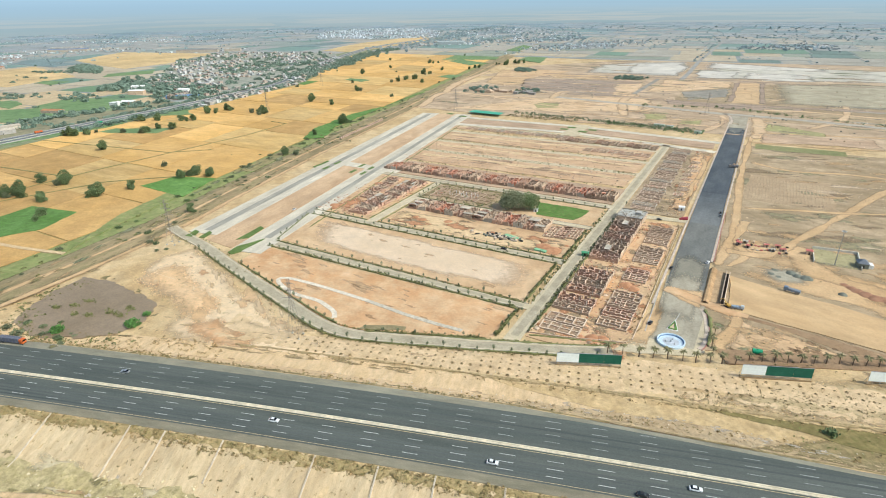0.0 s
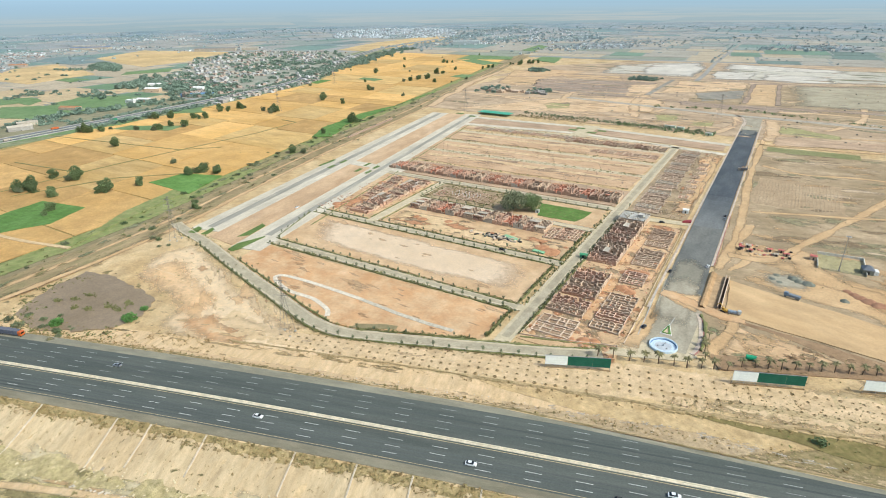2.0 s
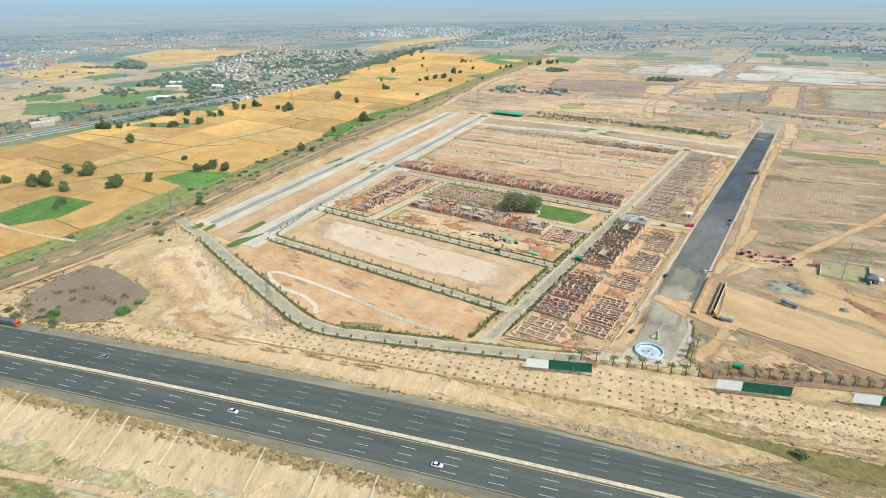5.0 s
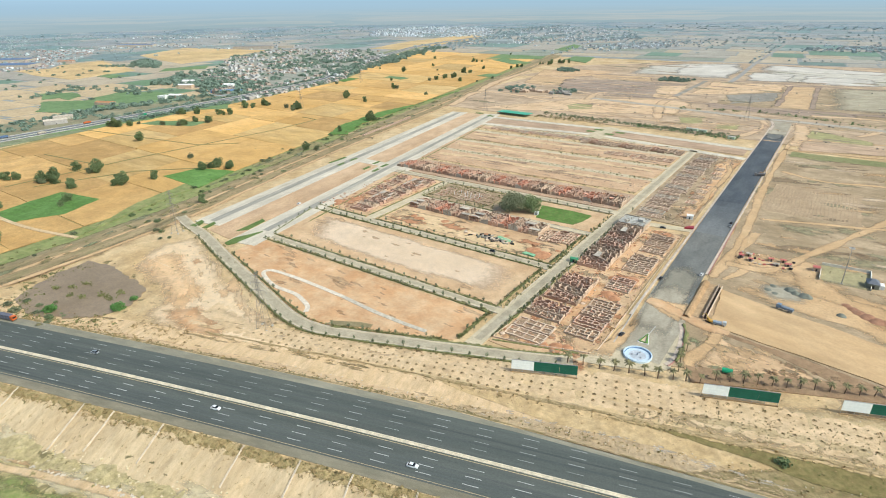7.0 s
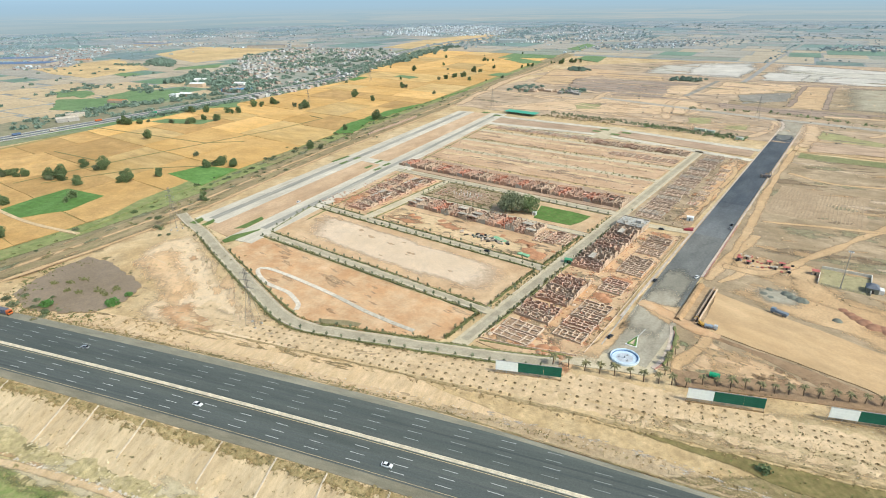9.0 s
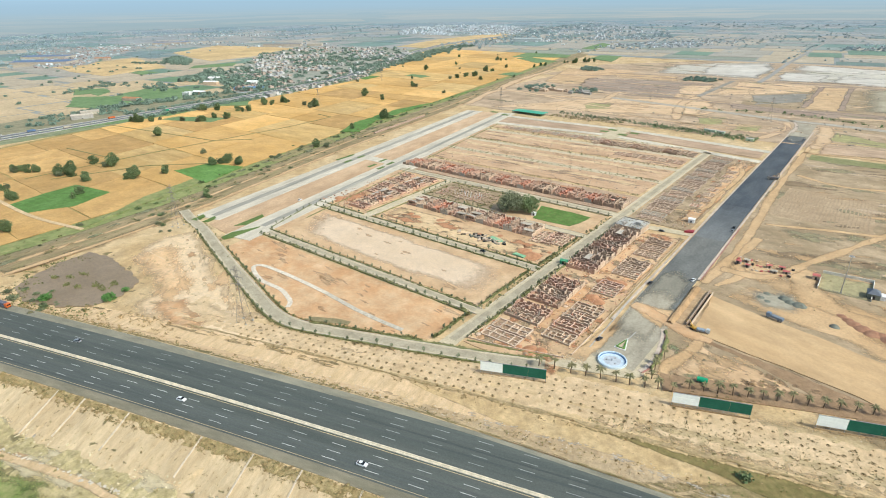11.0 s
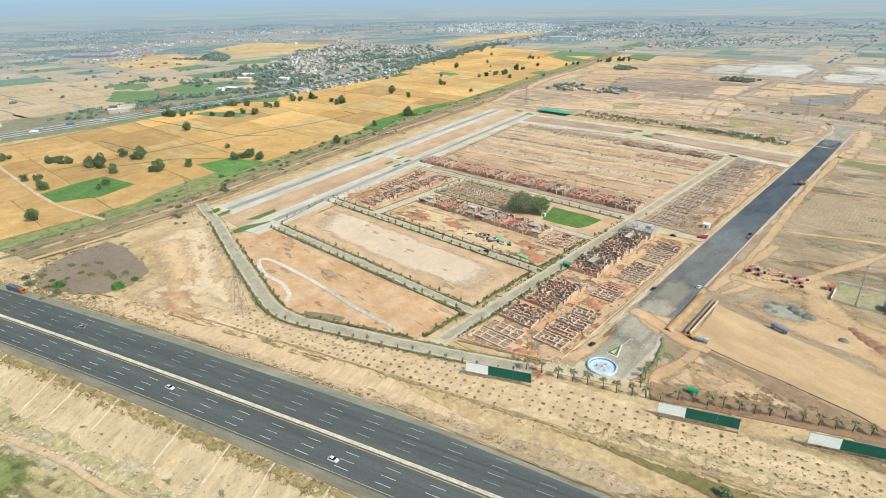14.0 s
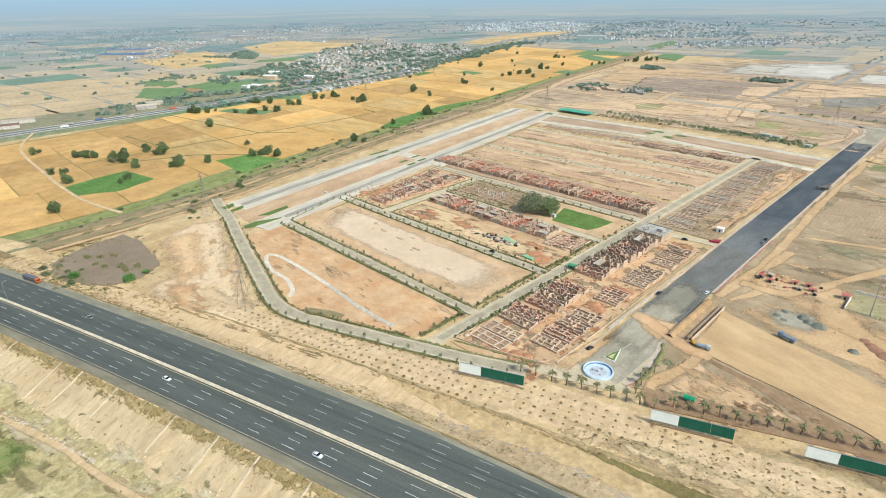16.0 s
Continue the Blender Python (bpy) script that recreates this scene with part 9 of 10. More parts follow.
shed(3.6, 3.6, 2.8, PALEBRICK, REDROOF, "whitewashed gatehouse with red roof", "gatehouse").matrix_basis = at(46.5, 419, 0.08, 6)


def compound():
    c = thing("compound", "walled compound with dry grass inside", "compound", kind="structure")
    part("yard", sheet(rect(49, 405, 75, 431), 0.16, 0.4), mat("dry_yard_grass", (0.32, 0.285, 0.155), (0.40, 0.345, 0.20), (0.24, 0.23, 0.115), big=0.1, fine=0.5), c)
    for a, b in (((49, 431), (75, 433)), ((49, 405), (49, 420)), ((75, 405), (75, 433))):
        part("wall_panel", strip([(*a, 1.9), (*b, 1.9)], 0.4, 1.9, 2.1), BARRIER, c)
    for i in range(14):
        x = 49 + i * 2.0
        part("fence_post", boxes((x - 0.08, 404.9, 0, x + 0.08, 405.1, 1.6)), DARKSTEEL, c)
    part("fence_rail", boxes((49, 404.95, 1.2, 75, 405.05, 1.28), (49, 404.95, 0.5, 75, 405.05, 0.58)), DARKSTEEL, c)


compound()


def tank_house():
    t = thing("tank_house", "grey domed tank house with a pale annex", "shed", at=at(76, 412, 0.1, 5))
    part("body", bevelled(boxes((-3.5, -3.5, 0, 2.5, 3.5, 3.2)), 0.15), GRAVEL, t)
    bm = bmesh.new()
    base = [bm.verts.new(p) for p in ((-3.8, -3.8, 3.2), (2.8, -3.8, 3.2), (2.8, 3.8, 3.2), (-3.8, 3.8, 3.2))]
    tip = [bm.verts.new(p) for p in ((-1.2, -0.6, 5.2), (0.2, -0.6, 5.2), (0.2, 0.6, 5.2), (-1.2, 0.6, 5.2))]
    for i in range(4):
        bm.faces.new((base[i], base[(i + 1) % 4], tip[(i + 1) % 4], tip[i]))
    bm.faces.new(tip)
    part("hipped_roof", bm, plain("slate_grey_roof", (0.13, 0.15, 0.18), 0.6), t)
    part("annex", bevelled(boxes((2.5, -2.5, 0, 5.2, 2.5, 2.6)), 0.08), WHITEPAINT, t)
    part("doorway", boxes((-1, -3.54, 0, 0.2, -3.5, 2.1)), DARK, t)


tank_house()


def mast():
    m = thing("light_mast", "tall thin floodlight mast with a crown of lamps", "light mast", at=at(60.5, 406.5, 0.1))
    bm = bmesh.new()
    rod(bm, (0, 0, -0.2), (0, 0, 24), 0.35, 0.16, 10)
    part("pole", bm, STEEL, m)
    part("base_plate", bevelled(boxes((-0.6, -0.6, -0.1, 0.6, 0.6, 0.25)), 0.05), CONCRETE, m)
    r = part("ring", lathe([(1.1, 23.7), (1.1, 23.95), (0.9, 23.95), (0.9, 23.7)], 16), STEEL, m)
    for i in range(8):
        a = i * math.tau / 8
        bm = bevelled(boxes((-0.25, -0.25, 23.4, 0.25, 0.25, 23.75)), 0.04)
        bmesh.ops.translate(bm, verts=bm.verts, vec=(1.3 * math.cos(a), 1.3 * math.sin(a), 0))
        part("floodlight", bm, WHITEPAINT, r)


mast()


def pylon(h=34.0, w=6.0):
    p = thing("pylon", "thin steel lattice transmission tower", "pylon", "transmission towers")

    def half(z):
        return w / 2 * (1 - 0.82 * min(1, z / (h * 0.72))) if z < h * 0.72 else w / 2 * 0.18

    zs = [0, 4.5, 9, 13, 16.5, 19.5, 22, 24.5, 27, 29.5, 32, h]
    for sx, sy in ((1, 1), (1, -1), (-1, 1), (-1, -1)):
        bm = bmesh.new()
        rings = [[bm.verts.new((sx * half(z) + ox, sy * half(z) + oy, z - (0.3 if z == 0 else 0))) for ox, oy in ((-0.06, -0.06), (0.06, -0.06), (0.06, 0.06), (-0.06, 0.06))] for z in zs]
        for a, b in zip(rings, rings[1:]):
            for i in range(4):
                bm.faces.new((a[i], a[(i + 1) % 4], b[(i + 1) % 4], b[i]))
        bm.faces.new(rings[-1])
        part("leg", bm, DARKSTEEL, p)
        part("footing", boxes((sx * w / 2 - 0.5, sy * w / 2 - 0.5, -0.5, sx * w / 2 + 0.5, sy * w / 2 + 0.5, 0.3)), CONCRETE, p)
    for k in range(4):
        bm = bmesh.new()
        for a, b in zip(zs, zs[1:]):
            c = [(1, 1), (1, -1), (-1, -1), (-1, 1)]
            (x0, y0), (x1, y1) = c[k], c[(k + 1) % 4]
            rod(bm, (x0 * half(a), y0 * half(a), a), (x1 * half(b), y1 * half(b), b), 0.028, 0.028, 4)
            rod(bm, (x1 * half(a), y1 * half(a), a), (x0 * half(b), y0 * half(b), b), 0.028, 0.028, 4)
        tagged(part("bracing", bm, DARKSTEEL, p), kind="stuff")
    for z, r in ((22.5, 4.6), (27, 3.8), (31, 3.2)):
        for s in (-1, 1):
            bm = bmesh.new()
            rod(bm, (0, 0, z + 0.5), (s * r, 0, z + 0.3), 0.28, 0.07, 4)
            arm = part("cross_arm", bm, DARKSTEEL, p)
            bm = bmesh.new()
            rod(bm, (s * r, 0, z + 0.3), (s * r, 0, z - 1.3), 0.09, 0.09, 6)
            part("insulator", bm, CONCRETE, arm)
    return p


pyl = pylon()
spread(pyl, [at(-192, 177, 0.3, 20), at(-362, 229, 0.0, 20), at(-700, 655, 0, 10), at(-840, 950, 0, 10), at(-430, 800, 0, 10), at(-70, 920, 0, 20)])


def lamp_post():
    m = thing("street_lamp", "tall street lamp with twin arms on the motorway median", "street lamp", "motorway lamps")
    bm = bmesh.new()
    rod(bm, (0, 0, -0.2), (0, 0, 11), 0.14, 0.08, 8)
    part("pole", bm, STEEL, m)
    for s in (-1, 1):
        bm = bmesh.new()
        rod(bm, (0, 0, 10.8), (0, s * 2.2, 11.6), 0.07, 0.05, 6)
        a = part("arm", bm, STEEL, m)
        part("lamp_head", bevelled(boxes((-0.18, s * 2.2 - 0.4, 11.5, 0.18, s * 2.2 + 0.4, 11.7)), 0.04), SLABGREY, a)
    return m


lamp_post().matrix_basis = at(*along(-287, 0)[:2], ROAD_Z + 0.6, 20)

def slab_fence():
    """A boundary wall of cast panels, part built, along the canal."""
    w = thing("boundary_wall", "part-built pinkish precast boundary wall along the canal", "wall", kind="structure")
    me = [bpy.data.meshes.new(k) for k in ("panel", "pier")]
    for m_, b in zip(me, ((-0.12, -2.1, 0, 0.12, 2.1, 1.7), (-0.9, -0.4, -0.2, 0.9, 0.4, 2.3))):
        bm = bevelled(boxes(b), 0.03)
        bm.to_mesh(m_)
        bm.free()
        m_.materials.append(PINKWALL)
    for i in range(26):
        x, y = -470 - 0.18 * 5.0 * i, 557 + 5.0 * i
        for m_, o in zip(me, (2.5, 0)):
            q = new(m_.name, m_)
            q.parent = w
            q.matrix_basis = at(x - 0.18 * o, y + o, 0.2, 10)


PINKWALL = mat("pinkish_cast_concrete", (0.46, 0.33, 0.27), (0.54, 0.40, 0.33), (0.38, 0.27, 0.22), big=0.2, fine=1.0)
slab_fence()
o = tagged(link_mesh("red_tarpaulin", sheet([(-40, 447), (-34, 449), (-34.5, 454), (-38, 451.5)], 1.6, 0.4, 2, 1.6), plain("dark_red_cloth", (0.30, 0.035, 0.05), 0.8)), "dark red tarpaulin beside the avenue", "tarpaulin")
shed(3.2, 2.6, 2.6, WHITEPAINT, WHITEPAINT, "small white cabin beside the lawn", "cabin", 0.2).matrix_basis = at(-147.5, 414, 0.1, 12)
shed(4.5, 4.0, 3.0, WHITEPAINT, WHITEPAINT, "small white cabin beside the avenue", "cabin").matrix_basis = at(-42, 472, 0.1, 5)
shed(4.5, 3.0, 2.6, plain("green_sheet", (0.05, 0.26, 0.13), 0.6), plain("green_sheet_roof", (0.06, 0.30, 0.15), 0.6), "green sheet-metal site hut beside the street", "site_hut").matrix_basis = at(-86.5, 347, 0.1, 5)

# teal roofed shed at the north end
def shade_roof():
    s = thing("teal_shelter", "long shelter roofed with teal sheet", "shelter", at=at(-372, 792, 0.1, -3))
    part("roof", bevelled(boxes((-27, -9, 3.0, 27, 9, 3.4)), 0.1), TEAL, s)
    for x in range(-26, 27, 13):
        for y in (-8.5, 8.5):
            part("post", boxes((x - 0.15, y - 0.15, -0.2, x + 0.15, y + 0.15, 3.0)), DARKSTEEL, s)


shade_roof()
tufts("scrub_belt", "grey-green scrub belt behind the cross roads", DULL_LEAF, 420, lambda g_: (lambda x: (x, 812 - 0.10 * (x + 200) + g_.gauss(0, 6)))(g_.uniform(-340, -60)), 121, 1.5, 0.2)
tufts("scrub_belt", "green bushes behind the cross roads", LEAF, 160, lambda g_: (lambda x: (x, 806 - 0.12 * (x + 200) + g_.gauss(0, 5)))(g_.uniform(-190, -60)), 122, 1.6, 0.2)
tufts("scrub_belt", "low green strip behind the shelter", OLIVE, 200, lambda g_: (g_.uniform(-340, -230), 800 + g_.gauss(0, 6)), 123, 1.2, 0.2)
for x, y, w in ((-118, 812, 14), (-104, 808, 9), (-66, 786, 8)):
    shed(w, 5, 3.0, plain("pale_green_wall", (0.45, 0.58, 0.42), 0.8), CONCRETE, "low pale green site office in the scrub", "site_office").matrix_basis = at(x, y, 0.1, -8)

# ---- village, town and hamlets ----
def village_house(seed, wall):
    g_ = random.Random(seed)
    w, d, h = g_.uniform(8, 14), g_.uniform(8, 13), g_.choice((3.4, 3.6, 4.0, 6.4))
    v = thing("village_house", "flat-roofed plastered village house" if wall is TOWN else "flat-roofed brick village house", "house", "village houses")
    part("wall", boxes((-w / 2, -d / 2, -0.3, w / 2, d / 2, h)), wall, v)
    t = 0.3
    part("parapet", boxes((-w / 2, -d / 2, h, w / 2, -d / 2 + t, h + 0.9), (-w / 2, d / 2 - t, h, w / 2, d / 2, h + 0.9), (-w / 2, -d / 2 + t, h, -w / 2 + t, d / 2 - t, h + 0.9), (w / 2 - t, -d / 2 + t, h, w / 2, d / 2 - t, h + 0.9)), wall, v)
    for k in range(2):
        x = -w / 2 + (k + 0.5) * w / 2
        part("window", boxes((x - 0.6, -d / 2 - 0.04, 1.0, x + 0.6, -d / 2 + 0.02, 2.3)), DARK, v)
    if h > 5 or seed % 2:
        part("roof_room", boxes((-w / 2 + 0.5, 0, h, -w / 2 + 4, d / 2 - 0.5, h + 2.6)), wall, v)
    part("yard_wall", boxes((w / 2, -d / 2, -0.2, w / 2 + 6, -d / 2 + 0.3, 1.8), (w / 2 + 5.7, -d / 2, -0.2, w / 2 + 6, d / 2, 1.8)), TOWNBROWN, v)
    return v


vh = [village_house(k, TOWN if k % 3 else TOWNBROWN) for k in range(7)]
gv = random.Random(23)
spots, tree_spots = [], []
hwx = [p.x for p in sorted(HW, key=lambda p: p.y)]
hwy = [p.y for p in sorted(HW, key=lambda p: p.y)]


def inside(x, y, poly):
    hit = False
    for (ax, ay), (bx, by) in zip(poly, [*poly[1:], poly[0]]):
        if (ay > y) != (by > y) and x < (bx - ax) * (y - ay) / (by - ay) + ax:
            hit = not hit
    return hit


TOWNAREA = [(-1893, 613), (-1856, 727), (-2281, 1050), (-2527, 1164), (-2830, 1024), (-2805, 912)]


def inside_of(poly, n, rnd, clump=0.0):
    """n places in an outline, gathered in uneven clumps."""
    out = []
    xs, ys = [p[0] for p in poly], [p[1] for p in poly]
    while len(out) < n:
        x, y = rnd.uniform(min(xs), max(xs)), rnd.uniform(min(ys), max(ys))
        if inside(x, y, poly) and wobble(x, y, 0.011, 4) + 0.6 * wobble(x, y, 0.03, 8) > clump:
            out.append((x, y))
    return out


spots = inside_of(VILLAGE, 760, gv, -0.28)
tree_spots = [p for p in inside_of(VILLAGE, 430, gv, -0.6) if wobble(*p, 0.011, 4) + 0.6 * wobble(*p, 0.03, 8) < -0.05]
tree_spots += inside_of([(-1221, 707), (-1387, 857), (-1367, 954), (-1181, 890), (-1042, 788), (-1098, 717)], 120, gv, -0.4)
spots.sort(key=lambda q: q[1])
far_spots = spots[80:]
spots = spots[:80]
for k in range(7):
    spread(vh[k], [at(x, y, 0.3, gv.choice((0, 90, 180, 270)) + gv.uniform(-12, 12) + 12, gv.uniform(0.6, 1.0)) for x, y in spots[k::7]])


def white_house():
    h = thing("white_house", "large white two-storey house beside the highway", "house", at=at(-1010, 592, 0.3, 15, 0.75))
    part("wall", boxes((-12, -7, 0, 12, 7, 7.5)), WHITEPAINT, h)
    part("parapet", boxes((-12.3, -7.3, 7.5, 12.3, -6.9, 8.4), (-12.3, 6.9, 7.5, 12.3, 7.3, 8.4), (-12.3, -6.9, 7.5, -11.9, 6.9, 8.4), (11.9, -6.9, 7.5, 12.3, 6.9, 8.4)), WHITEPAINT, h)
    part("roof_room", boxes((4, -4, 7.5, 10, 4, 10.5)), WHITEPAINT, h)
    for z in (1.2, 4.8):
        for k in range(6):
            part("window", boxes((-10.5 + k * 3.8, -7.05, z, -8.9 + k * 3.8, -6.98, z + 1.5)), DARK, h)


white_house()


FARROOF = plain("pale_roof_sheet", (0.42, 0.46, 0.46), 0.7)
NAVYROOF = plain("bright_blue_sheet", (0.12, 0.27, 0.50), 0.7)


def depot(x, y, turn, w, d, h, wall, roof, label):
    s = shed(w, d, h, wall, roof, label, "depot", 2.0)
    s.matrix_basis = at(x, y, 0.3, turn)


depot(-915, 175, 80, 40, 16, 5, TOWN, plain("rusty_roof", (0.2, 0.12, 0.1), 0.8), "long roadside shed with rusty roof")
depot(-950, 190, 80, 60, 14, 5, TOWN, SLABGREY, "long pale roadside shed")
depot(-925, 372, 75, 30, 14, 6, TOWN, SLABGREY, "grey roadside shed beside the highway")
depot(-955, 395, 75, 26, 12, 5, SLABGREY, SLABGREY, "grey roadside shed beside the highway")
depot(-1040, 500, 20, 34, 14, 5, TOWNBROWN, REDEARTH, "red-brown farm building among green fields")
depot(-1930, 1500, 40, 150, 44, 10, SLABGREY, DARKSTEEL, "large dark factory shed")
depot(-1840, 1590, 40, 60, 26, 8, SLABGREY, SLABGREY, "large grey factory shed")
depot(-2520, 1340, 40, 150, 40, 10, SLABGREY, NAVY, "long far factory shed with blue roof")
depot(-2680, 1420, 40, 120, 36, 9, TOWN, TOWN, "long far factory shed")
depot(-2000, 840, 40, 46, 20, 6, TOWNBROWN, REDEARTH, "long red-brown brick building")
depot(-2020, 680, 40, 170, 70, 9, SLABGREY, NAVY, "large shed with dark blue roof")
depot(-2230, 760, 40, 150, 60, 9, SLABGREY, NAVY, "large shed with dark blue roof")
depot(-1185, 2165, 25, 110, 60, 12, FARROOF, FARROOF, "long far warehouse with pale roof")
depot(-975, 705, 40, 60, 12, 4, NAVYROOF, NAVYROOF, "row of stalls under blue sheets")
depot(-1180, 750, 30, 26, 14, 6, WHITEPAINT, WHITEPAINT, "white house among village trees")
depot(-1042, 758, 30, 22, 14, 6, WHITEPAINT, WHITEPAINT, "white house beside the highway")
depot(-1110, 700, 30, 30, 14, 7, PALEBRICK, WHITEPAINT, "cream house beside the highway")
depot(-1000, 610, 20, 24, 12, 6, PALEBRICK, WHITEPAINT, "cream house beside the highway")
for i, (x, y, c) in enumerate(((-838, 290, NAVY), (-842, 240, WHITEPAINT), (-872, 400, ORANGE), (-858, 330, SLABGREY), (-826, 250, TOWN), (-900, 480, GREENPAINT))):
    t2 = truck(c, c, "far truck on the old highway", 10, 2.4)
    t2.matrix_basis = at(float(np.interp(y, hwy, hwx)) + (9 if i % 2 else -9), y, 1.22, 100)


def built_up(name, label, n, where, seed, material, h0=3.5, h1=9, wide=1.0):
    """Far houses, too small to tell apart."""
    g_ = random.Random(seed)
    bm = bmesh.new()
    for _ in range(n):
        x, y = where(g_)
        w, d, h = wide * g_.uniform(8, 18), wide * g_.uniform(7, 14), h0 + (h1 - h0) * g_.random() ** 2.2
        box(bm, x - w / 2, y - d / 2, -0.5, x + w / 2, y + d / 2, h)
        if g_.random() < 0.2:
            box(bm, x - w / 4, y - d / 4, h, x + w / 4, y + d / 4, h + 2.0)
    tagged(link_mesh(name, bm, material), label, "houses", "", "stuff")


def woods(name, label, n, where, seed, material, size=9.0):
    """Far trees as many small leaf clumps."""
    g_ = random.Random(seed)
    bm = bmesh.new()
    for _ in range(n):
        x, y = where(g_)
        r = size * g_.uniform(0.4, 0.8) * (0.85 if material is DIMLEAF else 1.1)
        for k in range(4):
            leaf_quads(bm, g_, (x + g_.uniform(-r, r) * 0.6, y + g_.uniform(-r, r) * 0.6, r * g_.uniform(0.25, 0.55)), (r * 0.65, r * 0.65, r * 0.45), 14, r * 0.32)
    tagged(link_mesh(name, bm, material), label, "trees", "", "stuff")


def along_line(points, side):
    def f(g_):
        i = g_.randrange(len(points) - 1)
        k = g_.random()
        a, b = points[i], points[i + 1]
        return a[0] + (b[0] - a[0]) * k + g_.gauss(0, side), a[1] + (b[1] - a[1]) * k + g_.gauss(0, side)
    return f


def blob(cx, cy, rx, ry, turn=0):
    c, s = math.cos(radians(turn)), math.sin(radians(turn))

    def f(g_):
        u, v = g_.gauss(0, 0.5) * rx, g_.gauss(0, 0.5) * ry
        return cx + c * u - s * v, cy + s * u + c * v
    return f


def listed(points):
    it = iter(points)
    return lambda g_: next(it)


WHITETOWN = [(-2080, 2330), (-1750, 2380), (-1480, 2560), (-1800, 3150), (-2150, 3500), (-2600, 3350), (-2450, 2800)]
# Pale and grey far walls are tinted towards haze in their base colour.
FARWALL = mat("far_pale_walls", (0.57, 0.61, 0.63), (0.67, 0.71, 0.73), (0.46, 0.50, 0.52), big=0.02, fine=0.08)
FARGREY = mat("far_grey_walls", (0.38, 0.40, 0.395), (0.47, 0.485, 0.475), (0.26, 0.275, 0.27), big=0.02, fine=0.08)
FARPINK = mat("far_brick_walls", (0.36, 0.30, 0.27), (0.44, 0.37, 0.335), (0.28, 0.24, 0.22), big=0.02, fine=0.08)
FARTOWNW = mat("whitewashed_walls", (0.47, 0.47, 0.46), (0.58, 0.58, 0.57), (0.45, 0.44, 0.42), big=0.05, fine=0.2)
built_up("far_white_town", "distant town of whitewashed houses", 700, listed(inside_of(WHITETOWN, 700, gv, -0.2)), 3, FARWALL, 3.5, 7, wide=0.75)
built_up("far_grey_town", "distant town of grey houses", 220, listed(inside_of(WHITETOWN, 220, gv, -0.4)), 31, FARGREY, 4, 7, wide=0.75)
for k, (cx, cy, rx, ry, tn, n) in enumerate(((-640, 2230, 270, 110, 60, 120), (60, 2400, 130, 160, 0, 50), (-2550, 1330, 260, 90, 40, 60), (-1950, 1560, 160, 70, 40, 40), (-1180, 2200, 140, 130, 60, 50), (-950, 2500, 200, 200, 60, 60), (-2900, 1900, 400, 120, 30, 60))):
    built_up("far_village", "distant grey village", n, blob(cx, cy, rx, ry, tn), 40 + k, FARGREY, 3.5, 6, wide=0.65)
    built_up("far_village", "distant village houses with pale walls", n // 2, blob(cx, cy, rx, ry, tn), 50 + k, FARWALL, 3.5, 6, wide=0.65)
town_spots = inside_of(TOWNAREA, 330, gv, -0.15)
built_up("far_brick_town", "low brick houses of a far settlement", 150, listed(town_spots[:150]), 60, FARPINK, 3, 6, wide=0.75)
built_up("far_brick_town", "low grey houses of a far settlement", 120, listed(town_spots[150:270]), 61, FARGREY, 3, 6, wide=0.75)
built_up("far_brick_town", "whitewashed houses of a far settlement", 60, listed(town_spots[270:]), 62, FARWALL, 3, 6, wide=0.75)
gv.shuffle(far_spots)
q = len(far_spots)
built_up("village_back", "flat-roofed plastered houses of the village", q // 3, listed(far_spots[:q // 3]), 22, TOWN, 2.8, 6.0, wide=0.7)
built_up("village_back", "flat-roofed brick houses of the village", q // 3, listed(far_spots[q // 3:2 * (q // 3)]), 24, TOWNBROWN, 3.2, 5.5, wide=0.7)
built_up("village_back", "whitewashed houses of the village", q // 4, listed(far_spots[2 * (q // 3):2 * (q // 3) + q // 4]), 25, FARTOWNW, 3.2, 6.5, wide=0.7)
built_up("village_back", "grey concrete houses of the village", q - 2 * (q // 3) - q // 4, listed(far_spots[2 * (q // 3) + q // 4:]), 26, FARGREY, 3.2, 6, wide=0.7)
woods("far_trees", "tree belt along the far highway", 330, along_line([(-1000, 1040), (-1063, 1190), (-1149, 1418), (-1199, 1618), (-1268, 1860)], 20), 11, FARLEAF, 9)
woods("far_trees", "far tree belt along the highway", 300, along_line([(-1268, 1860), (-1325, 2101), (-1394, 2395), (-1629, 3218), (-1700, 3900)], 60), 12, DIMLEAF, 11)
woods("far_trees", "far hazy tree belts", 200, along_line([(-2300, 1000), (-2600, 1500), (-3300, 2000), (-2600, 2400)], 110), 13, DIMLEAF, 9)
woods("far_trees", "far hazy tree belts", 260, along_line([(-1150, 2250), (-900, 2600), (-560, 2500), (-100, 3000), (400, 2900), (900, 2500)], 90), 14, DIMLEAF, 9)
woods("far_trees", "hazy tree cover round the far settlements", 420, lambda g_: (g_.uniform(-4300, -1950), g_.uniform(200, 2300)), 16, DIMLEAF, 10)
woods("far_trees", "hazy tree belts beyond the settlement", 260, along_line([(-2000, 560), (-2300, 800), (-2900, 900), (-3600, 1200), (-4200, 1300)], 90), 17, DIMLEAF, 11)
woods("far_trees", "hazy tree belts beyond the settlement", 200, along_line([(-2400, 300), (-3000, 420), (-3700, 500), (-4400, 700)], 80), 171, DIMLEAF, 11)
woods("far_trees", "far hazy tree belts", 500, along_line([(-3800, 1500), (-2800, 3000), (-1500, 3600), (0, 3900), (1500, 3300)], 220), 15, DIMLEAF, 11)
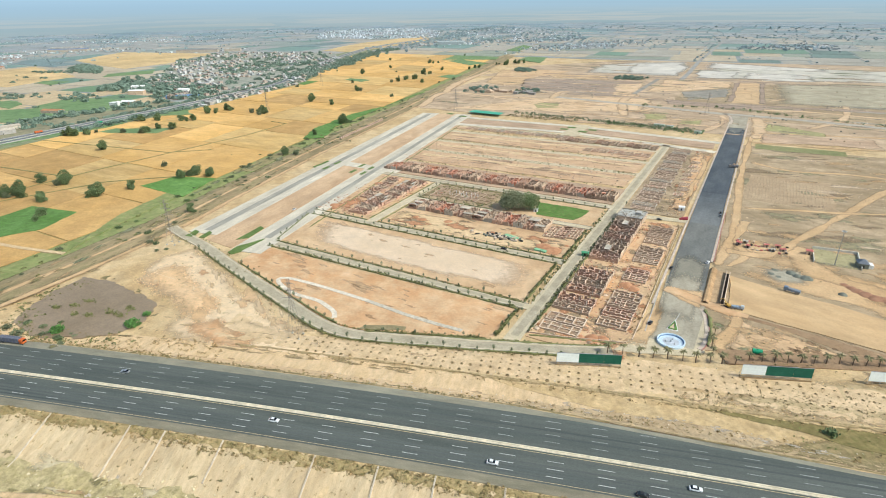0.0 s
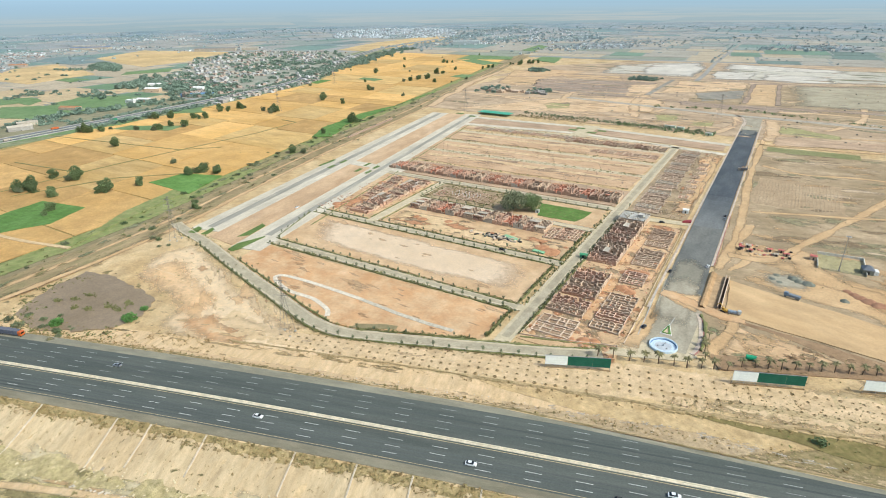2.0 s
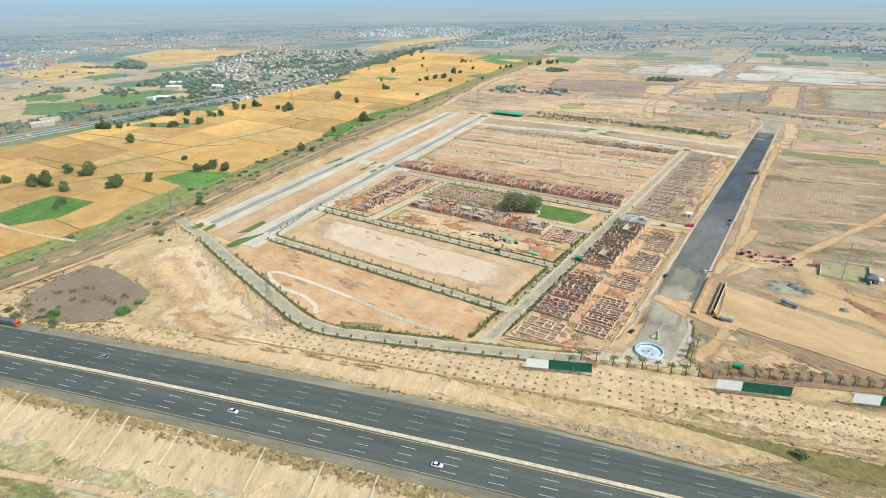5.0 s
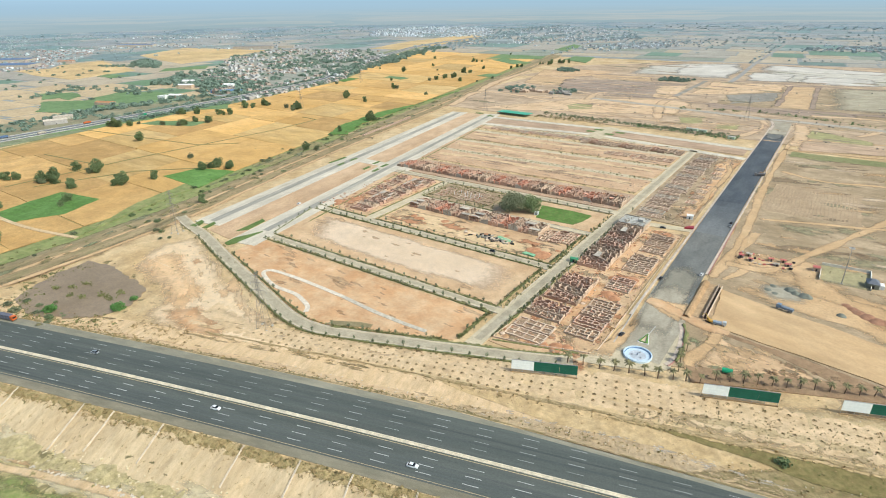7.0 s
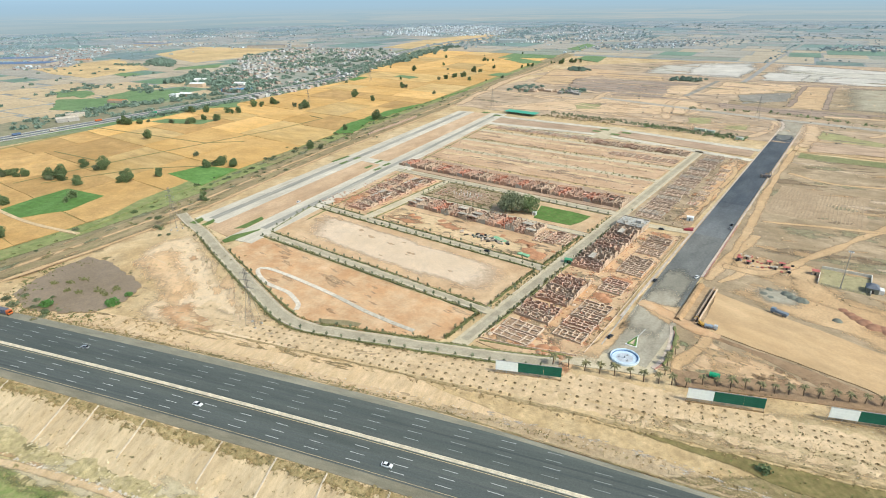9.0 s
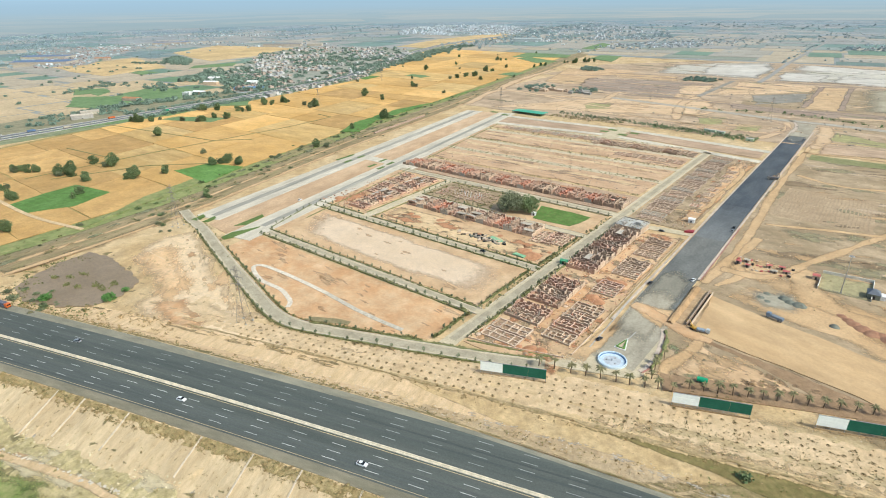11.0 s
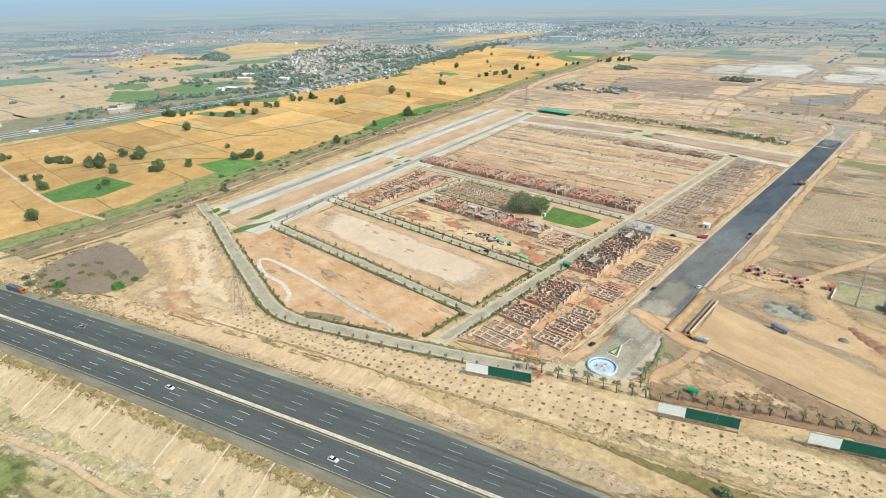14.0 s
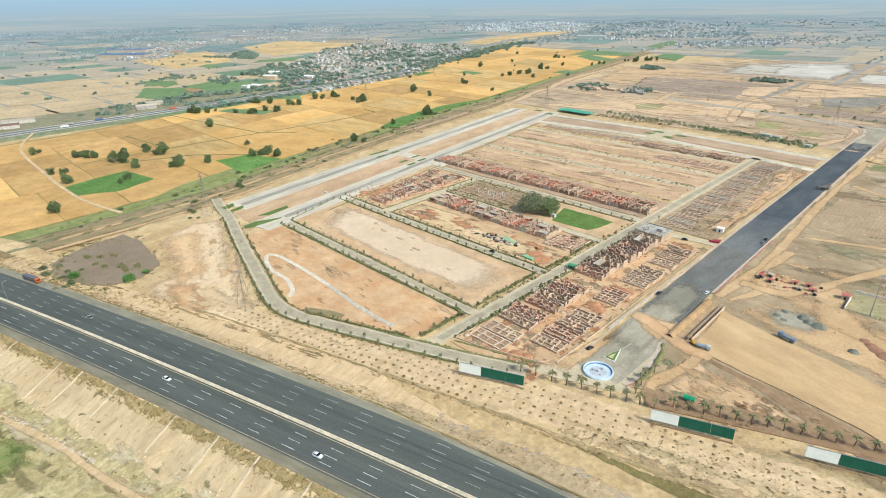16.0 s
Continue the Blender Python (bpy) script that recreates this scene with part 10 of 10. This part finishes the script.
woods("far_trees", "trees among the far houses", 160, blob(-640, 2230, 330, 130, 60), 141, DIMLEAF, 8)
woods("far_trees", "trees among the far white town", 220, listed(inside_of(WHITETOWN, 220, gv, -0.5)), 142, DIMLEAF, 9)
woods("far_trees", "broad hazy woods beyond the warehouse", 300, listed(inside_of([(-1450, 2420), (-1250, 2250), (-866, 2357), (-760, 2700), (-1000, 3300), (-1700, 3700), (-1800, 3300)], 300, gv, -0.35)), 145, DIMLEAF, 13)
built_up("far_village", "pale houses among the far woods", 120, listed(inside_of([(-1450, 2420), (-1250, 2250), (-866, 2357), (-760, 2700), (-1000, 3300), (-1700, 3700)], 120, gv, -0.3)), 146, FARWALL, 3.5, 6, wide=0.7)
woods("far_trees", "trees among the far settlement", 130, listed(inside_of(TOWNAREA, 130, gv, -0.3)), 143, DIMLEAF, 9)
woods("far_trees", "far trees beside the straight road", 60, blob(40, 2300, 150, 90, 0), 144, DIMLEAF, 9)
woods("highway_trees", "trees along the highway's far side", 90, along_line([(-960, 380), (-990, 470), (-975, 560), (-960, 650)], 14), 201, FARLEAF, 8)
woods("highway_trees", "trees round the roadside sheds", 50, along_line([(-930, 420), (-985, 400), (-930, 300)], 16), 202, FARLEAF, 7)
woods("highway_trees", "dull green trees along the old highway", len(belt), listed(belt), 20, FARLEAF, 7)
road_side = [(p.x + o, p.y) for p in HW if 640 < p.y < 1330 for o in (24, 30)]
built_up("roadside_houses", "mixed houses and stalls along the highway", 70, along_line([q for q in road_side], 9), 251, TOWN, 3.2, 6.5, wide=0.7)
built_up("roadside_houses", "brick houses and stalls along the highway", 50, along_line([q for q in road_side], 9), 252, TOWNBROWN, 3.2, 6, wide=0.7)
built_up("roadside_houses", "whitewashed houses along the highway", 24, along_line([q for q in road_side], 9), 253, FARTOWNW, 3.2, 6.5, wide=0.7)
woods("village_trees", "tall dull green trees at the village's near corner", 64, listed(inside_of([(-985, 665), (-925, 700), (-960, 800), (-1060, 860), (-1150, 790), (-1090, 700)], 64, gv, -9)), 261, FARLEAF, 12)
woods("village_trees", "belt of dull green trees through the village", 120, listed(inside_of([(-1230, 1030), (-1090, 1180), (-1170, 1330), (-1380, 1270), (-1400, 1130)], 120, gv, -0.4)), 262, FARLEAF, 10)
woods("village_trees", "dull green trees along the village's edge", 120, along_line([(-985, 1000), (-1030, 1150), (-1090, 1330), (-1150, 1500)], 16), 263, FARLEAF, 10)
woods("village_trees", "dull green trees between the village houses", len(tree_spots), listed(tree_spots), 21, FARLEAF, 9)
woods("village_trees", "dense dull green trees before the village", 120, listed(inside_of([(-1240, 690), (-1110, 715), (-1060, 770), (-1150, 820), (-1320, 810)], 120, gv, -9)), 264, FARLEAF, 11)
woods("farm_trees", "low green trees round a farmstead on graded ground", 40, blob(-492, 1035, 26, 40), 211, FARLEAF, 7)
woods("farm_trees", "low green trees round a farmstead on graded ground", 26, blob(-400, 1045, 22, 34), 212, FARLEAF, 6)
woods("farm_trees", "low green trees on the graded ground", 40, lambda g_: (g_.uniform(-296, -228), g_.uniform(1285, 1345)), 213, FARLEAF, 7)
woods("farm_trees", "trees where the canal meets the graded ground", 40, blob(-540, 1372, 30, 26), 214, FARLEAF, 9)
built_up("farm_houses", "small farm houses on the graded ground", 14, blob(-470, 1015, 40, 20), 215, PALEBRICK, 3, 5, wide=0.8)
built_up("farm_houses", "small farm houses on the graded ground", 9, blob(-392, 1020, 26, 16), 216, TOWN, 3, 5, wide=0.8)
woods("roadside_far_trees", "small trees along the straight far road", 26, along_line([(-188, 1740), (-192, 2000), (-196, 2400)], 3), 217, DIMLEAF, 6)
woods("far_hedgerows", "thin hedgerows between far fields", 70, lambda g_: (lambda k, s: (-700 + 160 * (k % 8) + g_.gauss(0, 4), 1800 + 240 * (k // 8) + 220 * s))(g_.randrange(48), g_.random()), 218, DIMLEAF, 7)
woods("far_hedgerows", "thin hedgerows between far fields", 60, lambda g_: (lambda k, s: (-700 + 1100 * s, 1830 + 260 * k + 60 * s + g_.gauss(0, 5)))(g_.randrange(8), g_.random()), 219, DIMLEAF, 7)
woods("dark_grove", "dense grove among golden fields", 150, listed(inside_of([(-1640, 880), (-1568, 898), (-1700, 980), (-1850, 1015), (-1790, 935)], 150, gv, -9)), 16, FARLEAF, 10)
woods("dark_grove", "thin row of trees beside the grove", 30, along_line([(-1790, 850), (-1660, 880)], 12), 161, FARLEAF, 7)
woods("scattered_trees", "scattered field trees beyond the highway", 60, lambda g_: (g_.uniform(-2000, -1080), g_.uniform(250, 1000)), 18, FARLEAF, 7)
woods("scattered_trees", "rows of field trees beyond the highway", 70, along_line([(-1250, 480), (-1330, 560), (-1200, 640), (-1130, 600)], 16), 181, FARLEAF, 7)
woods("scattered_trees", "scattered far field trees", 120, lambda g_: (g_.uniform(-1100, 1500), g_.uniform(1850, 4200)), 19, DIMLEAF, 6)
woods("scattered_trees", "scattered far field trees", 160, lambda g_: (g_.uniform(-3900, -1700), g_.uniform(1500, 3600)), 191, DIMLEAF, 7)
